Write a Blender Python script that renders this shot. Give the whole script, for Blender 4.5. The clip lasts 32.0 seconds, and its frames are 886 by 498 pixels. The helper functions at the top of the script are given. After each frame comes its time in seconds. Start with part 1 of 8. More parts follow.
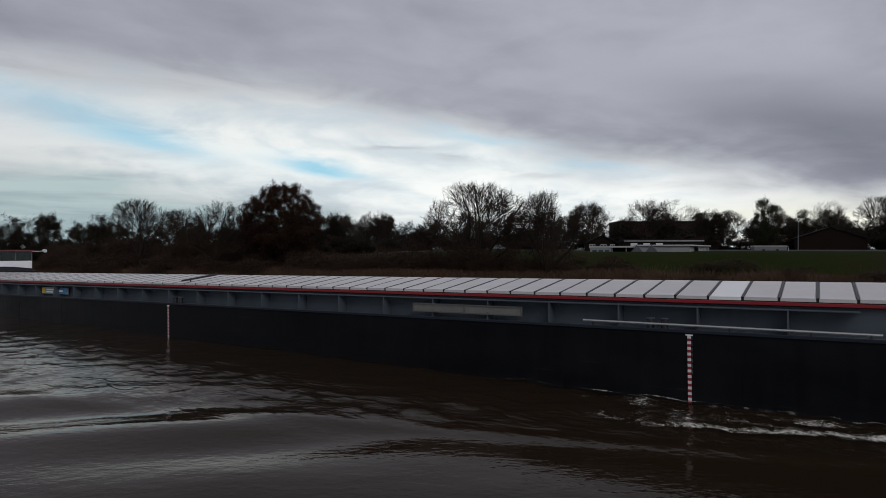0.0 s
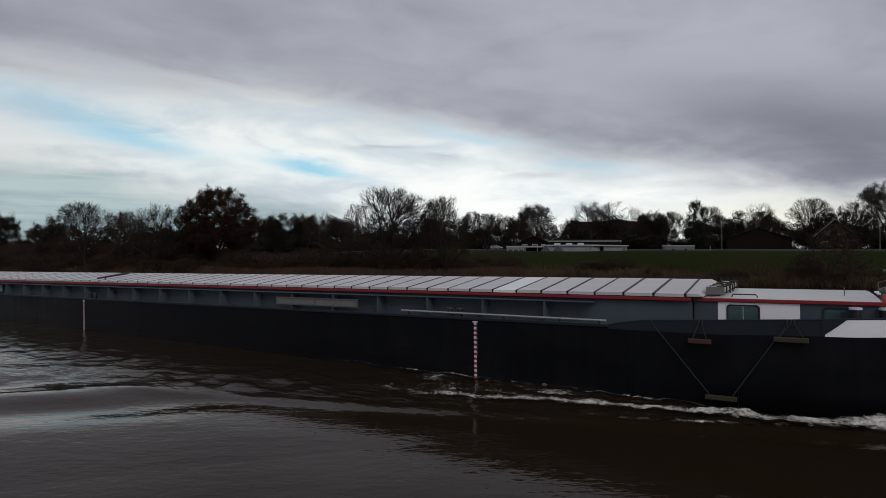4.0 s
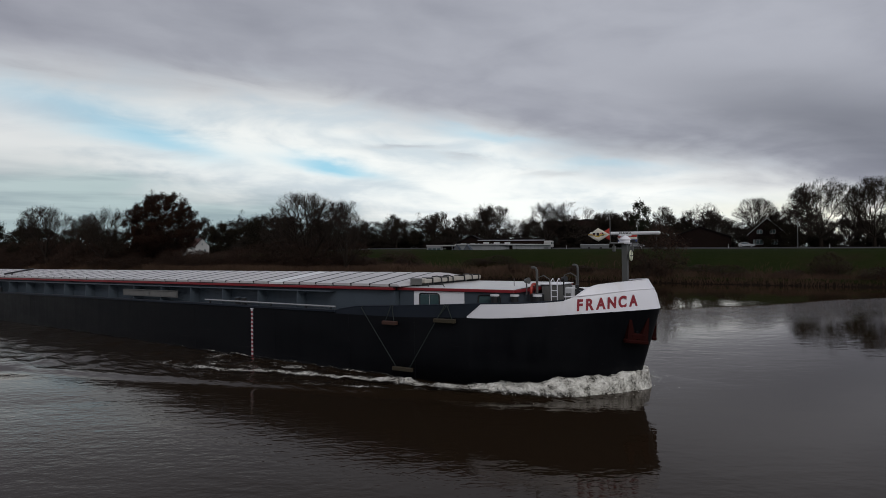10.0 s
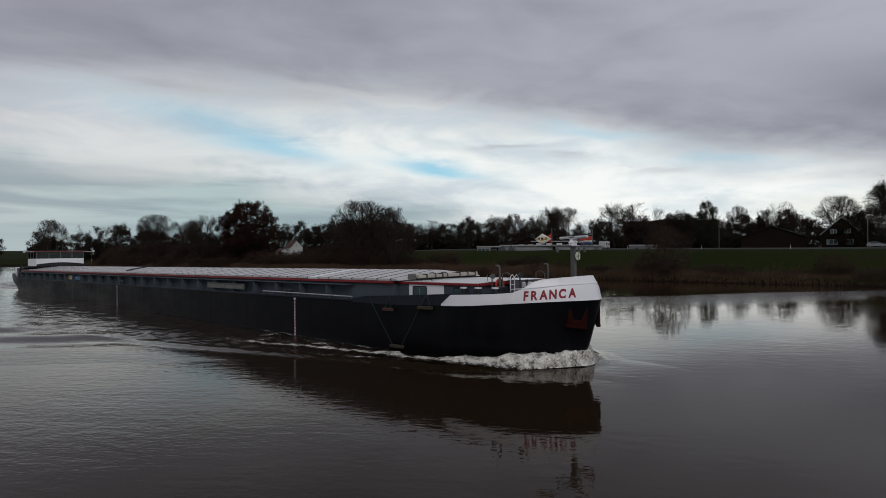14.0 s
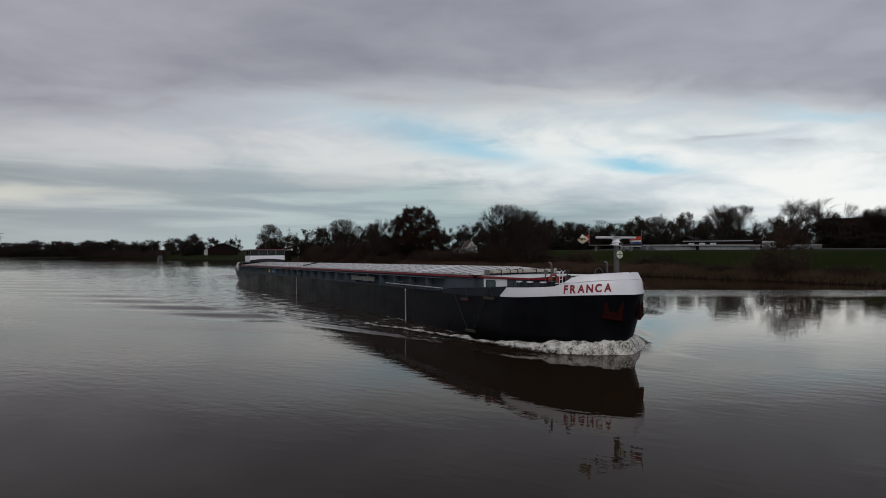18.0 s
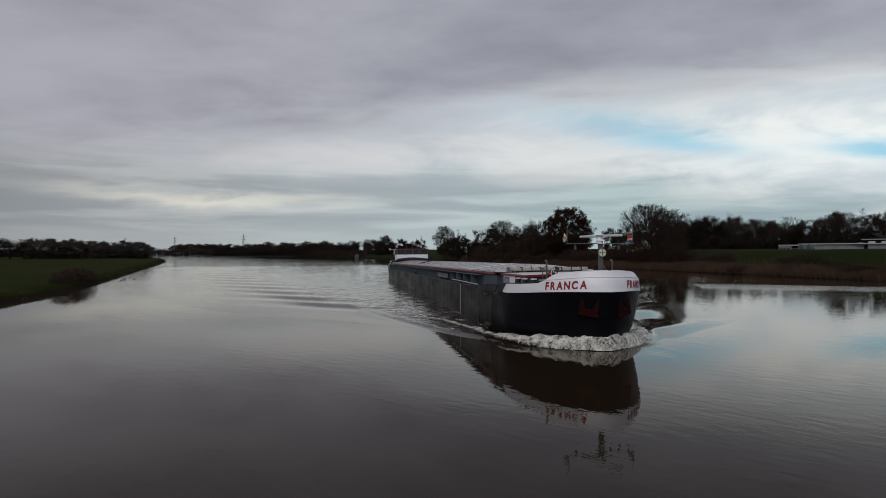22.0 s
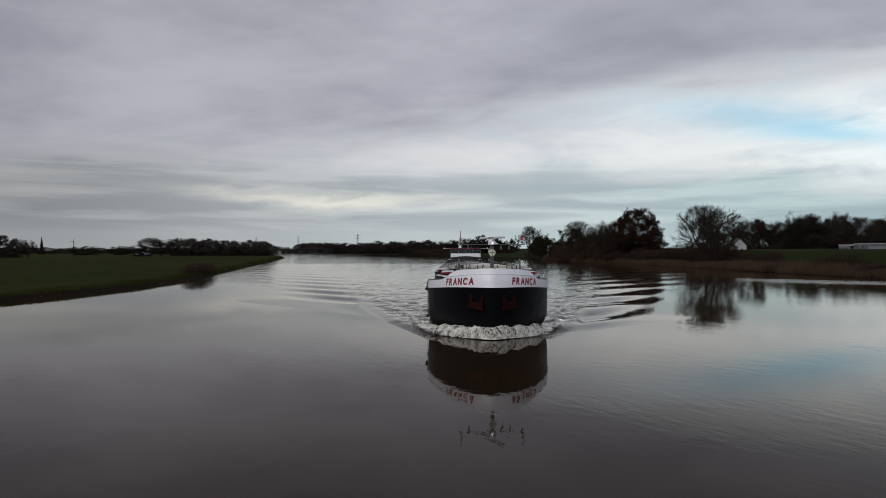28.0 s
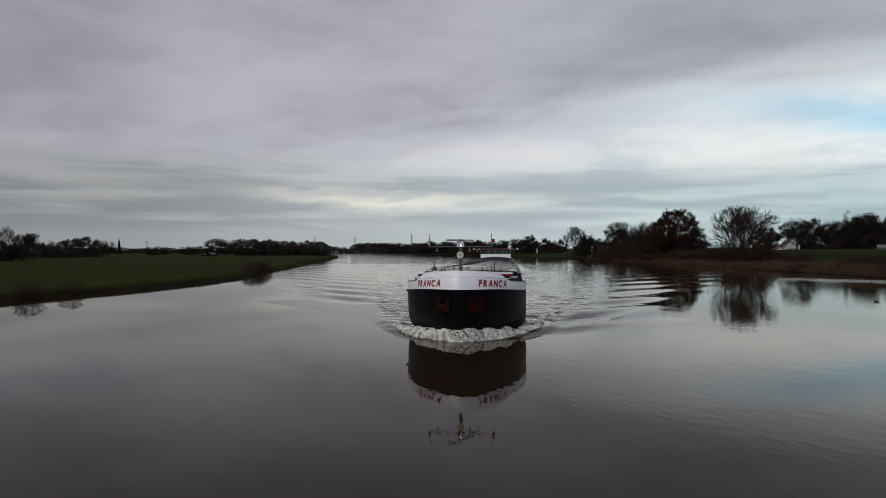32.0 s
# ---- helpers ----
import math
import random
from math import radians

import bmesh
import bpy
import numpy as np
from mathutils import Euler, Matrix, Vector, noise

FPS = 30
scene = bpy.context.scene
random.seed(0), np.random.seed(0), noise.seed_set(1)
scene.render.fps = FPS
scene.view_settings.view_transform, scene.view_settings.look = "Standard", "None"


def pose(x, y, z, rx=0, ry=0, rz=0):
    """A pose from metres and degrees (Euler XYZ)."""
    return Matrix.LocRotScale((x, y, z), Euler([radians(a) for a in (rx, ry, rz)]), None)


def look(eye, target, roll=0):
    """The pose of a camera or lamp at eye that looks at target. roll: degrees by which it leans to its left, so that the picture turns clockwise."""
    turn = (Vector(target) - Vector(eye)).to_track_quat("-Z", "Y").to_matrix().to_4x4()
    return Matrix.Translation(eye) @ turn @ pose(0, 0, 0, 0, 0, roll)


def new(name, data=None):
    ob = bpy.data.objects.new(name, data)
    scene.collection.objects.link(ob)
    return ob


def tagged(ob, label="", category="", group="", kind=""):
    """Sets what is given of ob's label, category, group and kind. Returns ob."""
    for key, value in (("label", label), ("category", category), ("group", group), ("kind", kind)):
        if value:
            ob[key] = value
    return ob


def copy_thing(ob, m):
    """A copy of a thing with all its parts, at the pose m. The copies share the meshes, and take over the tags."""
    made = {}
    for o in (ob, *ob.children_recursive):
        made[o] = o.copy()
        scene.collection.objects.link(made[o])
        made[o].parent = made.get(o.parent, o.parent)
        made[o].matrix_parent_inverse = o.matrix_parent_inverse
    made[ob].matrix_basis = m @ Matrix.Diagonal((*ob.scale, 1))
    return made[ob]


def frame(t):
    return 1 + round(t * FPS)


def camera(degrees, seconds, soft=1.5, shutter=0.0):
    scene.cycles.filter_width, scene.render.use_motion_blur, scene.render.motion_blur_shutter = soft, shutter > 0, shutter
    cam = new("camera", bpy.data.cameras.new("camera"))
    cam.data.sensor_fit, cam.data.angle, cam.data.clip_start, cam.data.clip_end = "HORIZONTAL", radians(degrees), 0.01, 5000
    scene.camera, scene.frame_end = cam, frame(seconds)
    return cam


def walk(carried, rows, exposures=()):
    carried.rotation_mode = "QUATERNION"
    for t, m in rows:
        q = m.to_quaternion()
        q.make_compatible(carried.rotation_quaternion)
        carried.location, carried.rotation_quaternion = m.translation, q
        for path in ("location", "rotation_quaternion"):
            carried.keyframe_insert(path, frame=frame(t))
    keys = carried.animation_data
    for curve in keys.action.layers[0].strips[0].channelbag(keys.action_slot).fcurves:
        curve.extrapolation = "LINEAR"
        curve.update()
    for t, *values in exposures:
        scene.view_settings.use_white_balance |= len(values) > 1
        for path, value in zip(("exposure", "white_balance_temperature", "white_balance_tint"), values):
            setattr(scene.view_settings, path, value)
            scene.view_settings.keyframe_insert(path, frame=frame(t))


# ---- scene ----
# ---- camera ----
# seconds, eye (metres), yaw to the left, pitch up, roll (degrees)
PATH = [
    (0, -0.00, 0.00, 5.538, -0.625, 0.003, -0.001),
    (0.5, 1.82, -1.34, 5.555, -0.715, -0.017, -0.001),
    (1, 3.58, -2.76, 5.553, -0.791, -0.040, -0.063),
    (1.5, 5.33, -4.18, 5.560, -0.894, -0.061, -0.053),
    (2, 7.14, -5.49, 5.558, -0.992, -0.086, -0.084),
    (2.5, 9.03, -6.64, 5.564, -1.110, -0.065, -0.024),
    (3, 10.96, -7.68, 5.579, -1.202, -0.074, -0.020),
    (3.5, 12.89, -8.63, 5.600, -1.320, -0.053, -0.025),
    (5.5, 20.36, -12.33, 5.675, -1.649, -0.076, -0.078),
    (6, 22.29, -13.39, 5.676, -1.674, -0.048, -0.113),
    (6.5, 24.16, -14.54, 5.669, -1.704, -0.076, -0.146),
    (7, 26.02, -15.71, 5.660, -1.770, -0.090, -0.141),
    (7.5, 27.87, -16.91, 5.664, -1.766, -0.097, -0.143),
    (8, 29.75, -18.10, 5.636, -1.678, -0.110, -0.169),
    (8.5, 31.66, -19.26, 5.617, -1.491, -0.115, -0.154),
    (9, 33.69, -20.27, 5.587, -1.073, -0.161, -0.182),
    (9.5, 35.83, -21.08, 5.587, -0.423, -0.145, -0.216),
    (10, 38.04, -21.75, 5.581, 0.427, -0.151, -0.187),
    (10.5, 40.27, -22.51, 5.589, 1.336, -0.136, -0.186),
    (11, 42.27, -23.64, 5.605, 2.300, -0.118, -0.194),
    (11.5, 43.98, -25.16, 5.595, 3.139, -0.135, -0.209),
    (12, 45.61, -26.81, 5.594, 4.010, -0.129, -0.213),
    (12.5, 47.28, -28.44, 5.600, 5.103, -0.104, -0.179),
    (13, 48.98, -29.99, 5.600, 6.334, -0.109, -0.193),
    (13.5, 50.76, -31.46, 5.623, 8.088, -0.104, -0.243),
    (14, 52.59, -32.85, 5.633, 10.147, -0.065, -0.293),
    (14.5, 54.52, -34.14, 5.641, 12.413, -0.052, -0.252),
    (16.5, 63.04, -38.80, 5.593, 21.556, -0.041, -0.171),
    (17, 65.24, -39.82, 5.582, 23.886, -0.037, -0.166),
    (17.5, 67.49, -40.70, 5.570, 26.201, -0.042, -0.182),
    (18, 69.80, -41.44, 5.572, 28.516, -0.031, -0.188),
    (18.5, 72.14, -42.06, 5.557, 30.808, -0.013, -0.202),
    (19, 74.49, -42.56, 5.567, 33.102, -0.018, -0.199),
    (19.5, 76.86, -42.91, 5.568, 35.405, -0.001, -0.212),
    (20, 79.26, -43.09, 5.547, 37.768, -0.005, -0.210),
    (20.5, 81.69, -43.15, 5.526, 40.042, 0.026, -0.212),
    (21, 84.07, -43.10, 5.494, 42.328, 0.005, -0.239),
    (21.5, 86.45, -42.95, 5.477, 44.671, -0.003, -0.275),
    (22, 88.86, -42.67, 5.458, 47.015, 0.021, -0.281),
    (22.5, 91.31, -42.28, 5.440, 49.341, 0.034, -0.278),
    (23, 93.80, -41.80, 5.438, 51.538, 0.034, -0.236),
    (23.5, 96.28, -41.32, 5.444, 53.160, 0.043, -0.246),
    (24, 98.65, -40.94, 5.469, 54.365, 0.051, -0.226),
    (24.5, 100.81, -40.83, 5.477, 56.016, 0.096, -0.194),
    (25, 102.75, -41.00, 5.481, 57.126, 0.047, -0.219),
    (25.5, 104.51, -41.42, 5.482, 57.645, 0.033, -0.201),
    (27.5, 110.93, -43.75, 5.499, 57.833, -0.043, -0.151),
    (28, 112.43, -44.24, 5.498, 57.793, -0.060, -0.181),
    (28.5, 113.87, -44.57, 5.531, 57.782, -0.051, -0.192),
    (29, 115.24, -44.78, 5.563, 57.901, -0.051, -0.188),
    (29.5, 116.57, -44.92, 5.593, 58.222, -0.055, -0.191),
    (30, 117.88, -45.02, 5.622, 58.641, -0.046, -0.227),
    (30.5, 119.21, -45.13, 5.620, 59.343, -0.060, -0.197),
    (31, 120.59, -45.21, 5.616, 60.370, -0.061, -0.195),
    (31.5, 122.05, -45.22, 5.622, 61.624, -0.069, -0.203),
    (32, 123.56, -45.21, 5.627, 63.082, -0.054, -0.200),
]


def eye_pose(x, y, z, yaw, pitch, roll):
    a, b = radians(yaw), radians(pitch)
    way = Vector((-math.sin(a) * math.cos(b), math.cos(a) * math.cos(b), math.sin(b)))
    eye = Vector((x, y, z))
    return look(eye, eye + 2 * way, roll)


cam = camera(72.34, 32.0, soft=0.9)
walk(cam, [(t, eye_pose(*row)) for t, *row in PATH], [(0, -0.05), (10, -0.03), (14, -0.10), (18, -0.16), (21, -0.11), (24, 0.02), (28, 0.12), (32, 0.12)])
SHIP_COURSE = -33.227          # degrees of the barge's way from +x
SHIP_SIDE = 26.92              # metres of its track from the origin, across the course
AHEAD = Vector((math.cos(radians(SHIP_COURSE)), math.sin(radians(SHIP_COURSE)), 0))
ACROSS = Vector((-AHEAD.y, AHEAD.x, 0))
# seconds, metres made good along the way, heading (degrees)
SHIP_WAY = [(0, 14.65, -32.49), (2, 19.51, -32.49), (4, 24.0, -32.49), (6, 28.35, -32.49), (8, 32.9, -32.49), (10, 37.55, -32.49), (12, 42.48, -32.48),
            (14, 47.6, -32.44), (16, 52.95, -32.42), (18, 58.15, -32.5), (20, 63.11, -32.68), (22, 67.92, -32.85), (24, 72.75, -32.98),
            (26, 77.64, -33.1), (28, 82.56, -33.22), (30, 87.44, -33.33), (32, 92.3, -33.4)]

# ---- world, sun, exposure ----
scene.view_settings.exposure = 0.0


def nodes_of(tree):
    """Short maker of nodes: f(kind, inputs by name or index, settings)."""
    def make(kind, ins=None, **settings):
        node = tree.nodes.new(kind)
        for key, value in settings.items():
            setattr(node, key, value)
        for key, value in (ins or {}).items():
            if isinstance(value, bpy.types.NodeSocket):
                tree.links.new(value, node.inputs[key])
            else:
                node.inputs[key].default_value = value
        return node
    return make


def math_of(make):
    def calc(op, a, b=0.0, c=0.0, clamp=False):
        return make("ShaderNodeMath", {0: a, 1: b, 2: c}, operation=op, use_clamp=clamp).outputs[0]
    return calc


def build_sky():
    world = bpy.data.worlds.new("sky")
    scene.world = world
    world.use_nodes = True
    tree = world.node_tree
    tree.nodes.clear()
    n = nodes_of(tree)
    m = math_of(n)
    out = n("ShaderNodeOutputWorld")
    clear = n("ShaderNodeTexSky", sky_type="NISHITA", sun_disc=False, sun_elevation=radians(30), sun_rotation=radians(170), air_density=1.0, dust_density=1.0, ozone_density=1.5)
    tex = n("ShaderNodeTexCoord").outputs["Generated"]
    x, y, z = n("ShaderNodeSeparateXYZ", {0: tex}).outputs
    azim = m("MULTIPLY", m("ARCTAN2", m("MULTIPLY", x, -1.0), y), 57.2958)       # degrees to the left of +y
    elev = m("MULTIPLY", m("ARCSINE", z), 57.2958)
    # a cloud layer seen in perspective, its streets running away to the north-east
    low = m("ADD", m("MAXIMUM", z, 0.0), 0.10)
    layer = n("ShaderNodeCombineXYZ", {0: m("DIVIDE", x, low), 1: m("DIVIDE", y, low), 2: 0.0}).outputs[0]
    turned = n("ShaderNodeMapping", {"Vector": layer, "Rotation": (0, 0, radians(-28))}).outputs[0]
    streets = n("ShaderNodeMapping", {"Vector": turned, "Scale": (0.58, 1.0, 1.0)}).outputs[0]
    big = n("ShaderNodeTexNoise", {"Vector": streets, "Scale": 0.85, "Detail": 6.0, "Roughness": 0.52, "Distortion": 0.35}).outputs["Fac"]
    fine = n("ShaderNodeTexNoise", {"Vector": streets, "Scale": 2.4, "Detail": 9.0, "Roughness": 0.55, "Distortion": 0.5}).outputs["Fac"]
    strips = n("ShaderNodeTexNoise", {"Vector": n("ShaderNodeCombineXYZ", {0: m("MULTIPLY", azim, 0.05), 1: m("MULTIPLY", elev, 0.62), 2: 0.0}).outputs[0], "Scale": 1.0, "Detail": 5.0, "Roughness": 0.55, "Distortion": 0.4}).outputs["Fac"]
    tufts = n("ShaderNodeTexNoise", {"Vector": n("ShaderNodeCombineXYZ", {0: m("MULTIPLY", azim, 0.095), 1: m("MULTIPLY", elev, 0.30), 2: 3.0}).outputs[0], "Scale": 1.0, "Detail": 7.0, "Roughness": 0.54, "Distortion": 0.5}).outputs["Fac"]
    ragged = m("ADD", m("MULTIPLY", m("SUBTRACT", big, 0.5), 7.5), m("MULTIPLY", m("SUBTRACT", tufts, 0.5), 5.5))

    def ramp(v, a, b):
        return n("ShaderNodeMapRange", {"Value": v, "From Min": a, "From Max": b, "To Min": 0.0, "To Max": 1.0}, interpolation_type="SMOOTHSTEP").outputs[0]

    def by_azimuth(points):
        """A value that changes with the direction: pairs of azimuth (degrees to the left) and value."""
        node = n("ShaderNodeValToRGB", {0: m("DIVIDE", m("ADD", azim, 180.0), 360.0)})
        node.color_ramp.interpolation = "EASE"
        while len(node.color_ramp.elements) < len(points):
            node.color_ramp.elements.new(0.5)
        for e, (a, v) in zip(node.color_ramp.elements, points):
            e.position, e.color = (a + 180) / 360, (v, v, v, 1)
        return node.outputs[0]

    def blob(a0, e0, da, de, lean=0.0):
        """A soft patch of sky round azimuth a0 and elevation e0; lean: degrees of rise per degree to the left."""
        u = m("DIVIDE", m("SUBTRACT", azim, a0), da)
        v = m("DIVIDE", m("SUBTRACT", m("SUBTRACT", m("ADD", elev, m("MULTIPLY", ragged, 0.55)), e0), m("MULTIPLY", m("SUBTRACT", azim, a0), lean)), de)
        return m("POWER", 2.718, m("MULTIPLY", m("ADD", m("MULTIPLY", u, u), m("MULTIPLY", v, v)), -1.0))

    def mix(f, a, b):
        return n("ShaderNodeMix", {0: f, 6: a, 7: b}, data_type="RGBA").outputs[2]

    # edge of the great grey sheet, and the lower edge of the bright gap beneath it
    upper = m("MULTIPLY", by_azimuth(((-180, 0.45), (-60, 0.12), (-37, 0.20), (-17, 0.42), (0, 0.58), (14, 0.70), (36, 0.72), (60, 0.58), (80, 0.45), (120, 0.45))), 20.0)
    lower = m("MULTIPLY", by_azimuth(((-180, 0.3), (-60, 0.02), (-20, 0.02), (0, 0.10), (15, 0.22), (36, 0.36), (60, 0.40), (80, 0.38), (120, 0.38))), 20.0)
    glow = by_azimuth(((-180, 0.55), (-60, 0.85), (-30, 0.95), (0, 1.0), (22, 0.92), (36, 0.66), (50, 0.50), (66, 0.46), (80, 0.22), (120, 0.3)))
    lifted = m("ADD", elev, m("MULTIPLY", ragged, 0.75))
    under = m("SUBTRACT", 1.0, ramp(m("SUBTRACT", lifted, upper), -3.2, 2.4))
    over = ramp(m("SUBTRACT", m("ADD", elev, m("MULTIPLY", ragged, 0.5)), lower), -2.2, 1.6)
    gap = m("MULTIPLY", m("MULTIPLY", under, over), glow)
    # grey sheet: lilac grey, darker along its edge
    sheet = mix(ramp(m("ADD", m("MULTIPLY", big, 0.70), m("ADD", m("MULTIPLY", fine, 0.12), m("MULTIPLY", tufts, 0.22))), 0.36, 0.70), (0.42, 0.42, 0.47, 1), (0.26, 0.262, 0.31, 1))
    sheet = mix(m("MULTIPLY", blob(-34, 9.5, 14, 3.0, 0.20), 0.65), sheet, (0.13, 0.135, 0.165, 1))
    # low streaks near the horizon
    streak = mix(ramp(strips, 0.40, 0.64), (0.355, 0.415, 0.44, 1), (0.505, 0.57, 0.575, 1))
    streak = mix(ramp(elev, 3.2, 0.2), streak, (0.44, 0.51, 0.52, 1))
    dull = m("MULTIPLY", by_azimuth(((-180, 0.5), (40, 0.5), (58, 0.47), (74, 0.40), (92, 0.30), (110, 0.28), (160, 0.45))), 2.0)
    warm = m("MULTIPLY", dull, m("MULTIPLY", by_azimuth(((-180, 0.5), (30, 0.475), (48, 0.505), (60, 0.53), (92, 0.55))), 2.0))
    streak = n("ShaderNodeVectorMath", {0: streak, 1: n("ShaderNodeCombineXYZ", {0: warm, 1: dull, 2: dull}).outputs[0]}, operation="MULTIPLY").outputs[0]
    base = mix(ramp(m("SUBTRACT", lifted, m("SUBTRACT", lower, 0.5)), -1.5, 3.5), streak, sheet)
    white = mix(ramp(m("ADD", m("MULTIPLY", tufts, 0.75), m("MULTIPLY", big, 0.25)), 0.36, 0.60), (0.64, 0.695, 0.735, 1), (0.96, 0.95, 0.92, 1))
    cloud = mix(gap, base, white)
    cloud = mix(m("MULTIPLY", blob(68, 4.6, 11, 0.7, 0.02), 0.7), cloud, (0.80, 0.78, 0.68, 1))
    cloud = mix(m("MULTIPLY", blob(-31, 2.2, 12, 1.8, 0.0), 0.6), cloud, (0.95, 0.88, 0.70, 1))
    for a0, e0, da, de, k in ((4.0, 8.9, 3.2, 0.28, 0.5), (-1.5, 8.1, 2.2, 0.22, 0.4), (-10, 7.3, 3.0, 0.3, 0.4)):
        cloud = mix(m("MULTIPLY", blob(a0, e0, da, de, 0.02), k), cloud, (0.42, 0.42, 0.45, 1))
    blue = mix(0.75, n("ShaderNodeVectorMath", {0: clear.outputs[0], "Scale": 0.10}, operation="SCALE").outputs[0], (0.26, 0.62, 0.80, 1))
    holes = add_all(m, [
        m("MULTIPLY", blob(10.8, 7.4, 4.2, 0.75, 0.22), 0.9),
        m("MULTIPLY", blob(25, 9.2, 5.5, 1.0, 0.20), 0.62),
        m("MULTIPLY", blob(33, 11.5, 8, 1.6, 0.15), 0.32),
        m("MULTIPLY", blob(-4, 10.2, 5, 0.6, 0.1), 0.40),
        m("MULTIPLY", blob(-14, 7.6, 5, 0.5, 0.1), 0.30),
    ])
    sky = mix(m("MINIMUM", holes, 0.95), cloud, blue)
    # the sheet is thinner down-river, thicker up-river
    thin = m("MULTIPLY", by_azimuth(((-180, 0.45), (-60, 0.56), (-27, 0.56), (-9, 0.548), (9, 0.525), (28, 0.505), (44, 0.53), (58, 0.53), (70, 0.51), (85, 0.50), (105, 0.46), (150, 0.42))), 2.0)
    sky = n("ShaderNodeVectorMath", {0: sky, 1: n("ShaderNodeCombineXYZ", {0: m("MULTIPLY", thin, m("MULTIPLY", by_azimuth(((-180, 0.487), (24, 0.481), (50, 0.490), (75, 0.5), (140, 0.495))), 2.0)), 1: thin, 2: m("MULTIPLY", thin, 1.01)}).outputs[0]}, operation="MULTIPLY").outputs[0]
    tree.links.new(n("ShaderNodeBackground", {"Color": sky, "Strength": 1.0}).outputs[0], out.inputs[0])


def add_all(m, parts):
    total = parts[0]
    for p in parts[1:]:
        total = m("ADD", total, p)
    return total


build_sky()
sun_lamp = new("sun", bpy.data.lights.new("sun", "SUN"))
sun_lamp.data.energy, sun_lamp.data.angle, sun_lamp.data.color = 1.0, radians(30), (1.0, 0.97, 0.94)
sun_lamp.matrix_world = look((0, 0, 60), (-20, 60, 10))
# ---- materials ----
def material(name, colour, rough=0.6, metal=0.0, spread=0.15, scale=3.0, bump=0.0, bump_scale=30.0, stain=None, spec=0.5):
    mat = bpy.data.materials.new(name)
    mat.use_nodes = True
    tree = mat.node_tree
    tree.nodes.clear()
    n = nodes_of(tree)
    m = math_of(n)
    place = n("ShaderNodeTexCoord").outputs["Object"]
    a = n("ShaderNodeTexNoise", {"Vector": place, "Scale": scale, "Detail": 5.0, "Roughness": 0.6}).outputs["Fac"]
    b = n("ShaderNodeTexNoise", {"Vector": place, "Scale": scale * 0.13, "Detail": 3.0}).outputs["Fac"]
    vary = n("ShaderNodeObjectInfo").outputs["Random"]
    f = m("ADD", m("ADD", m("MULTIPLY", a, 0.6), m("MULTIPLY", b, 0.6)), m("MULTIPLY", vary, 0.2))
    dark = tuple(c * (1 - spread) for c in colour) + (1,)
    light = tuple(min(1, c * (1 + spread)) for c in colour) + (1,)
    col = n("ShaderNodeMix", {0: n("ShaderNodeMapRange", {"Value": f, "From Min": 0.4, "From Max": 1.0}).outputs[0], 6: dark, 7: light}, data_type="RGBA").outputs[2]
    if stain:
        s = n("ShaderNodeTexNoise", {"Vector": n("ShaderNodeMapping", {"Vector": place, "Scale": (1.0, 1.0, 0.25)}).outputs[0], "Scale": scale * 0.7, "Detail": 6.0, "Roughness": 0.7}).outputs["Fac"]
        col = n("ShaderNodeMix", {0: n("ShaderNodeMapRange", {"Value": s, "From Min": 0.52, "From Max": 0.75, "To Max": 0.7}).outputs[0], 6: col, 7: (*stain, 1)}, data_type="RGBA").outputs[2]
    bsdf = n("ShaderNodeBsdfPrincipled", {"Base Color": col, "Metallic": metal, "Specular IOR Level": spec,
             "Roughness": n("ShaderNodeMapRange", {"Value": a, "To Min": max(0.02, rough - 0.08), "To Max": min(1, rough + 0.08)}).outputs[0]})
    if bump:
        g = n("ShaderNodeTexNoise", {"Vector": place, "Scale": bump_scale, "Detail": 4.0}).outputs["Fac"]
        tree.links.new(n("ShaderNodeBump", {"Height": g, "Strength": bump, "Distance": 0.02}).outputs[0], bsdf.inputs["Normal"])
    tree.links.new(bsdf.outputs[0], n("ShaderNodeOutputMaterial").inputs[0])
    return mat


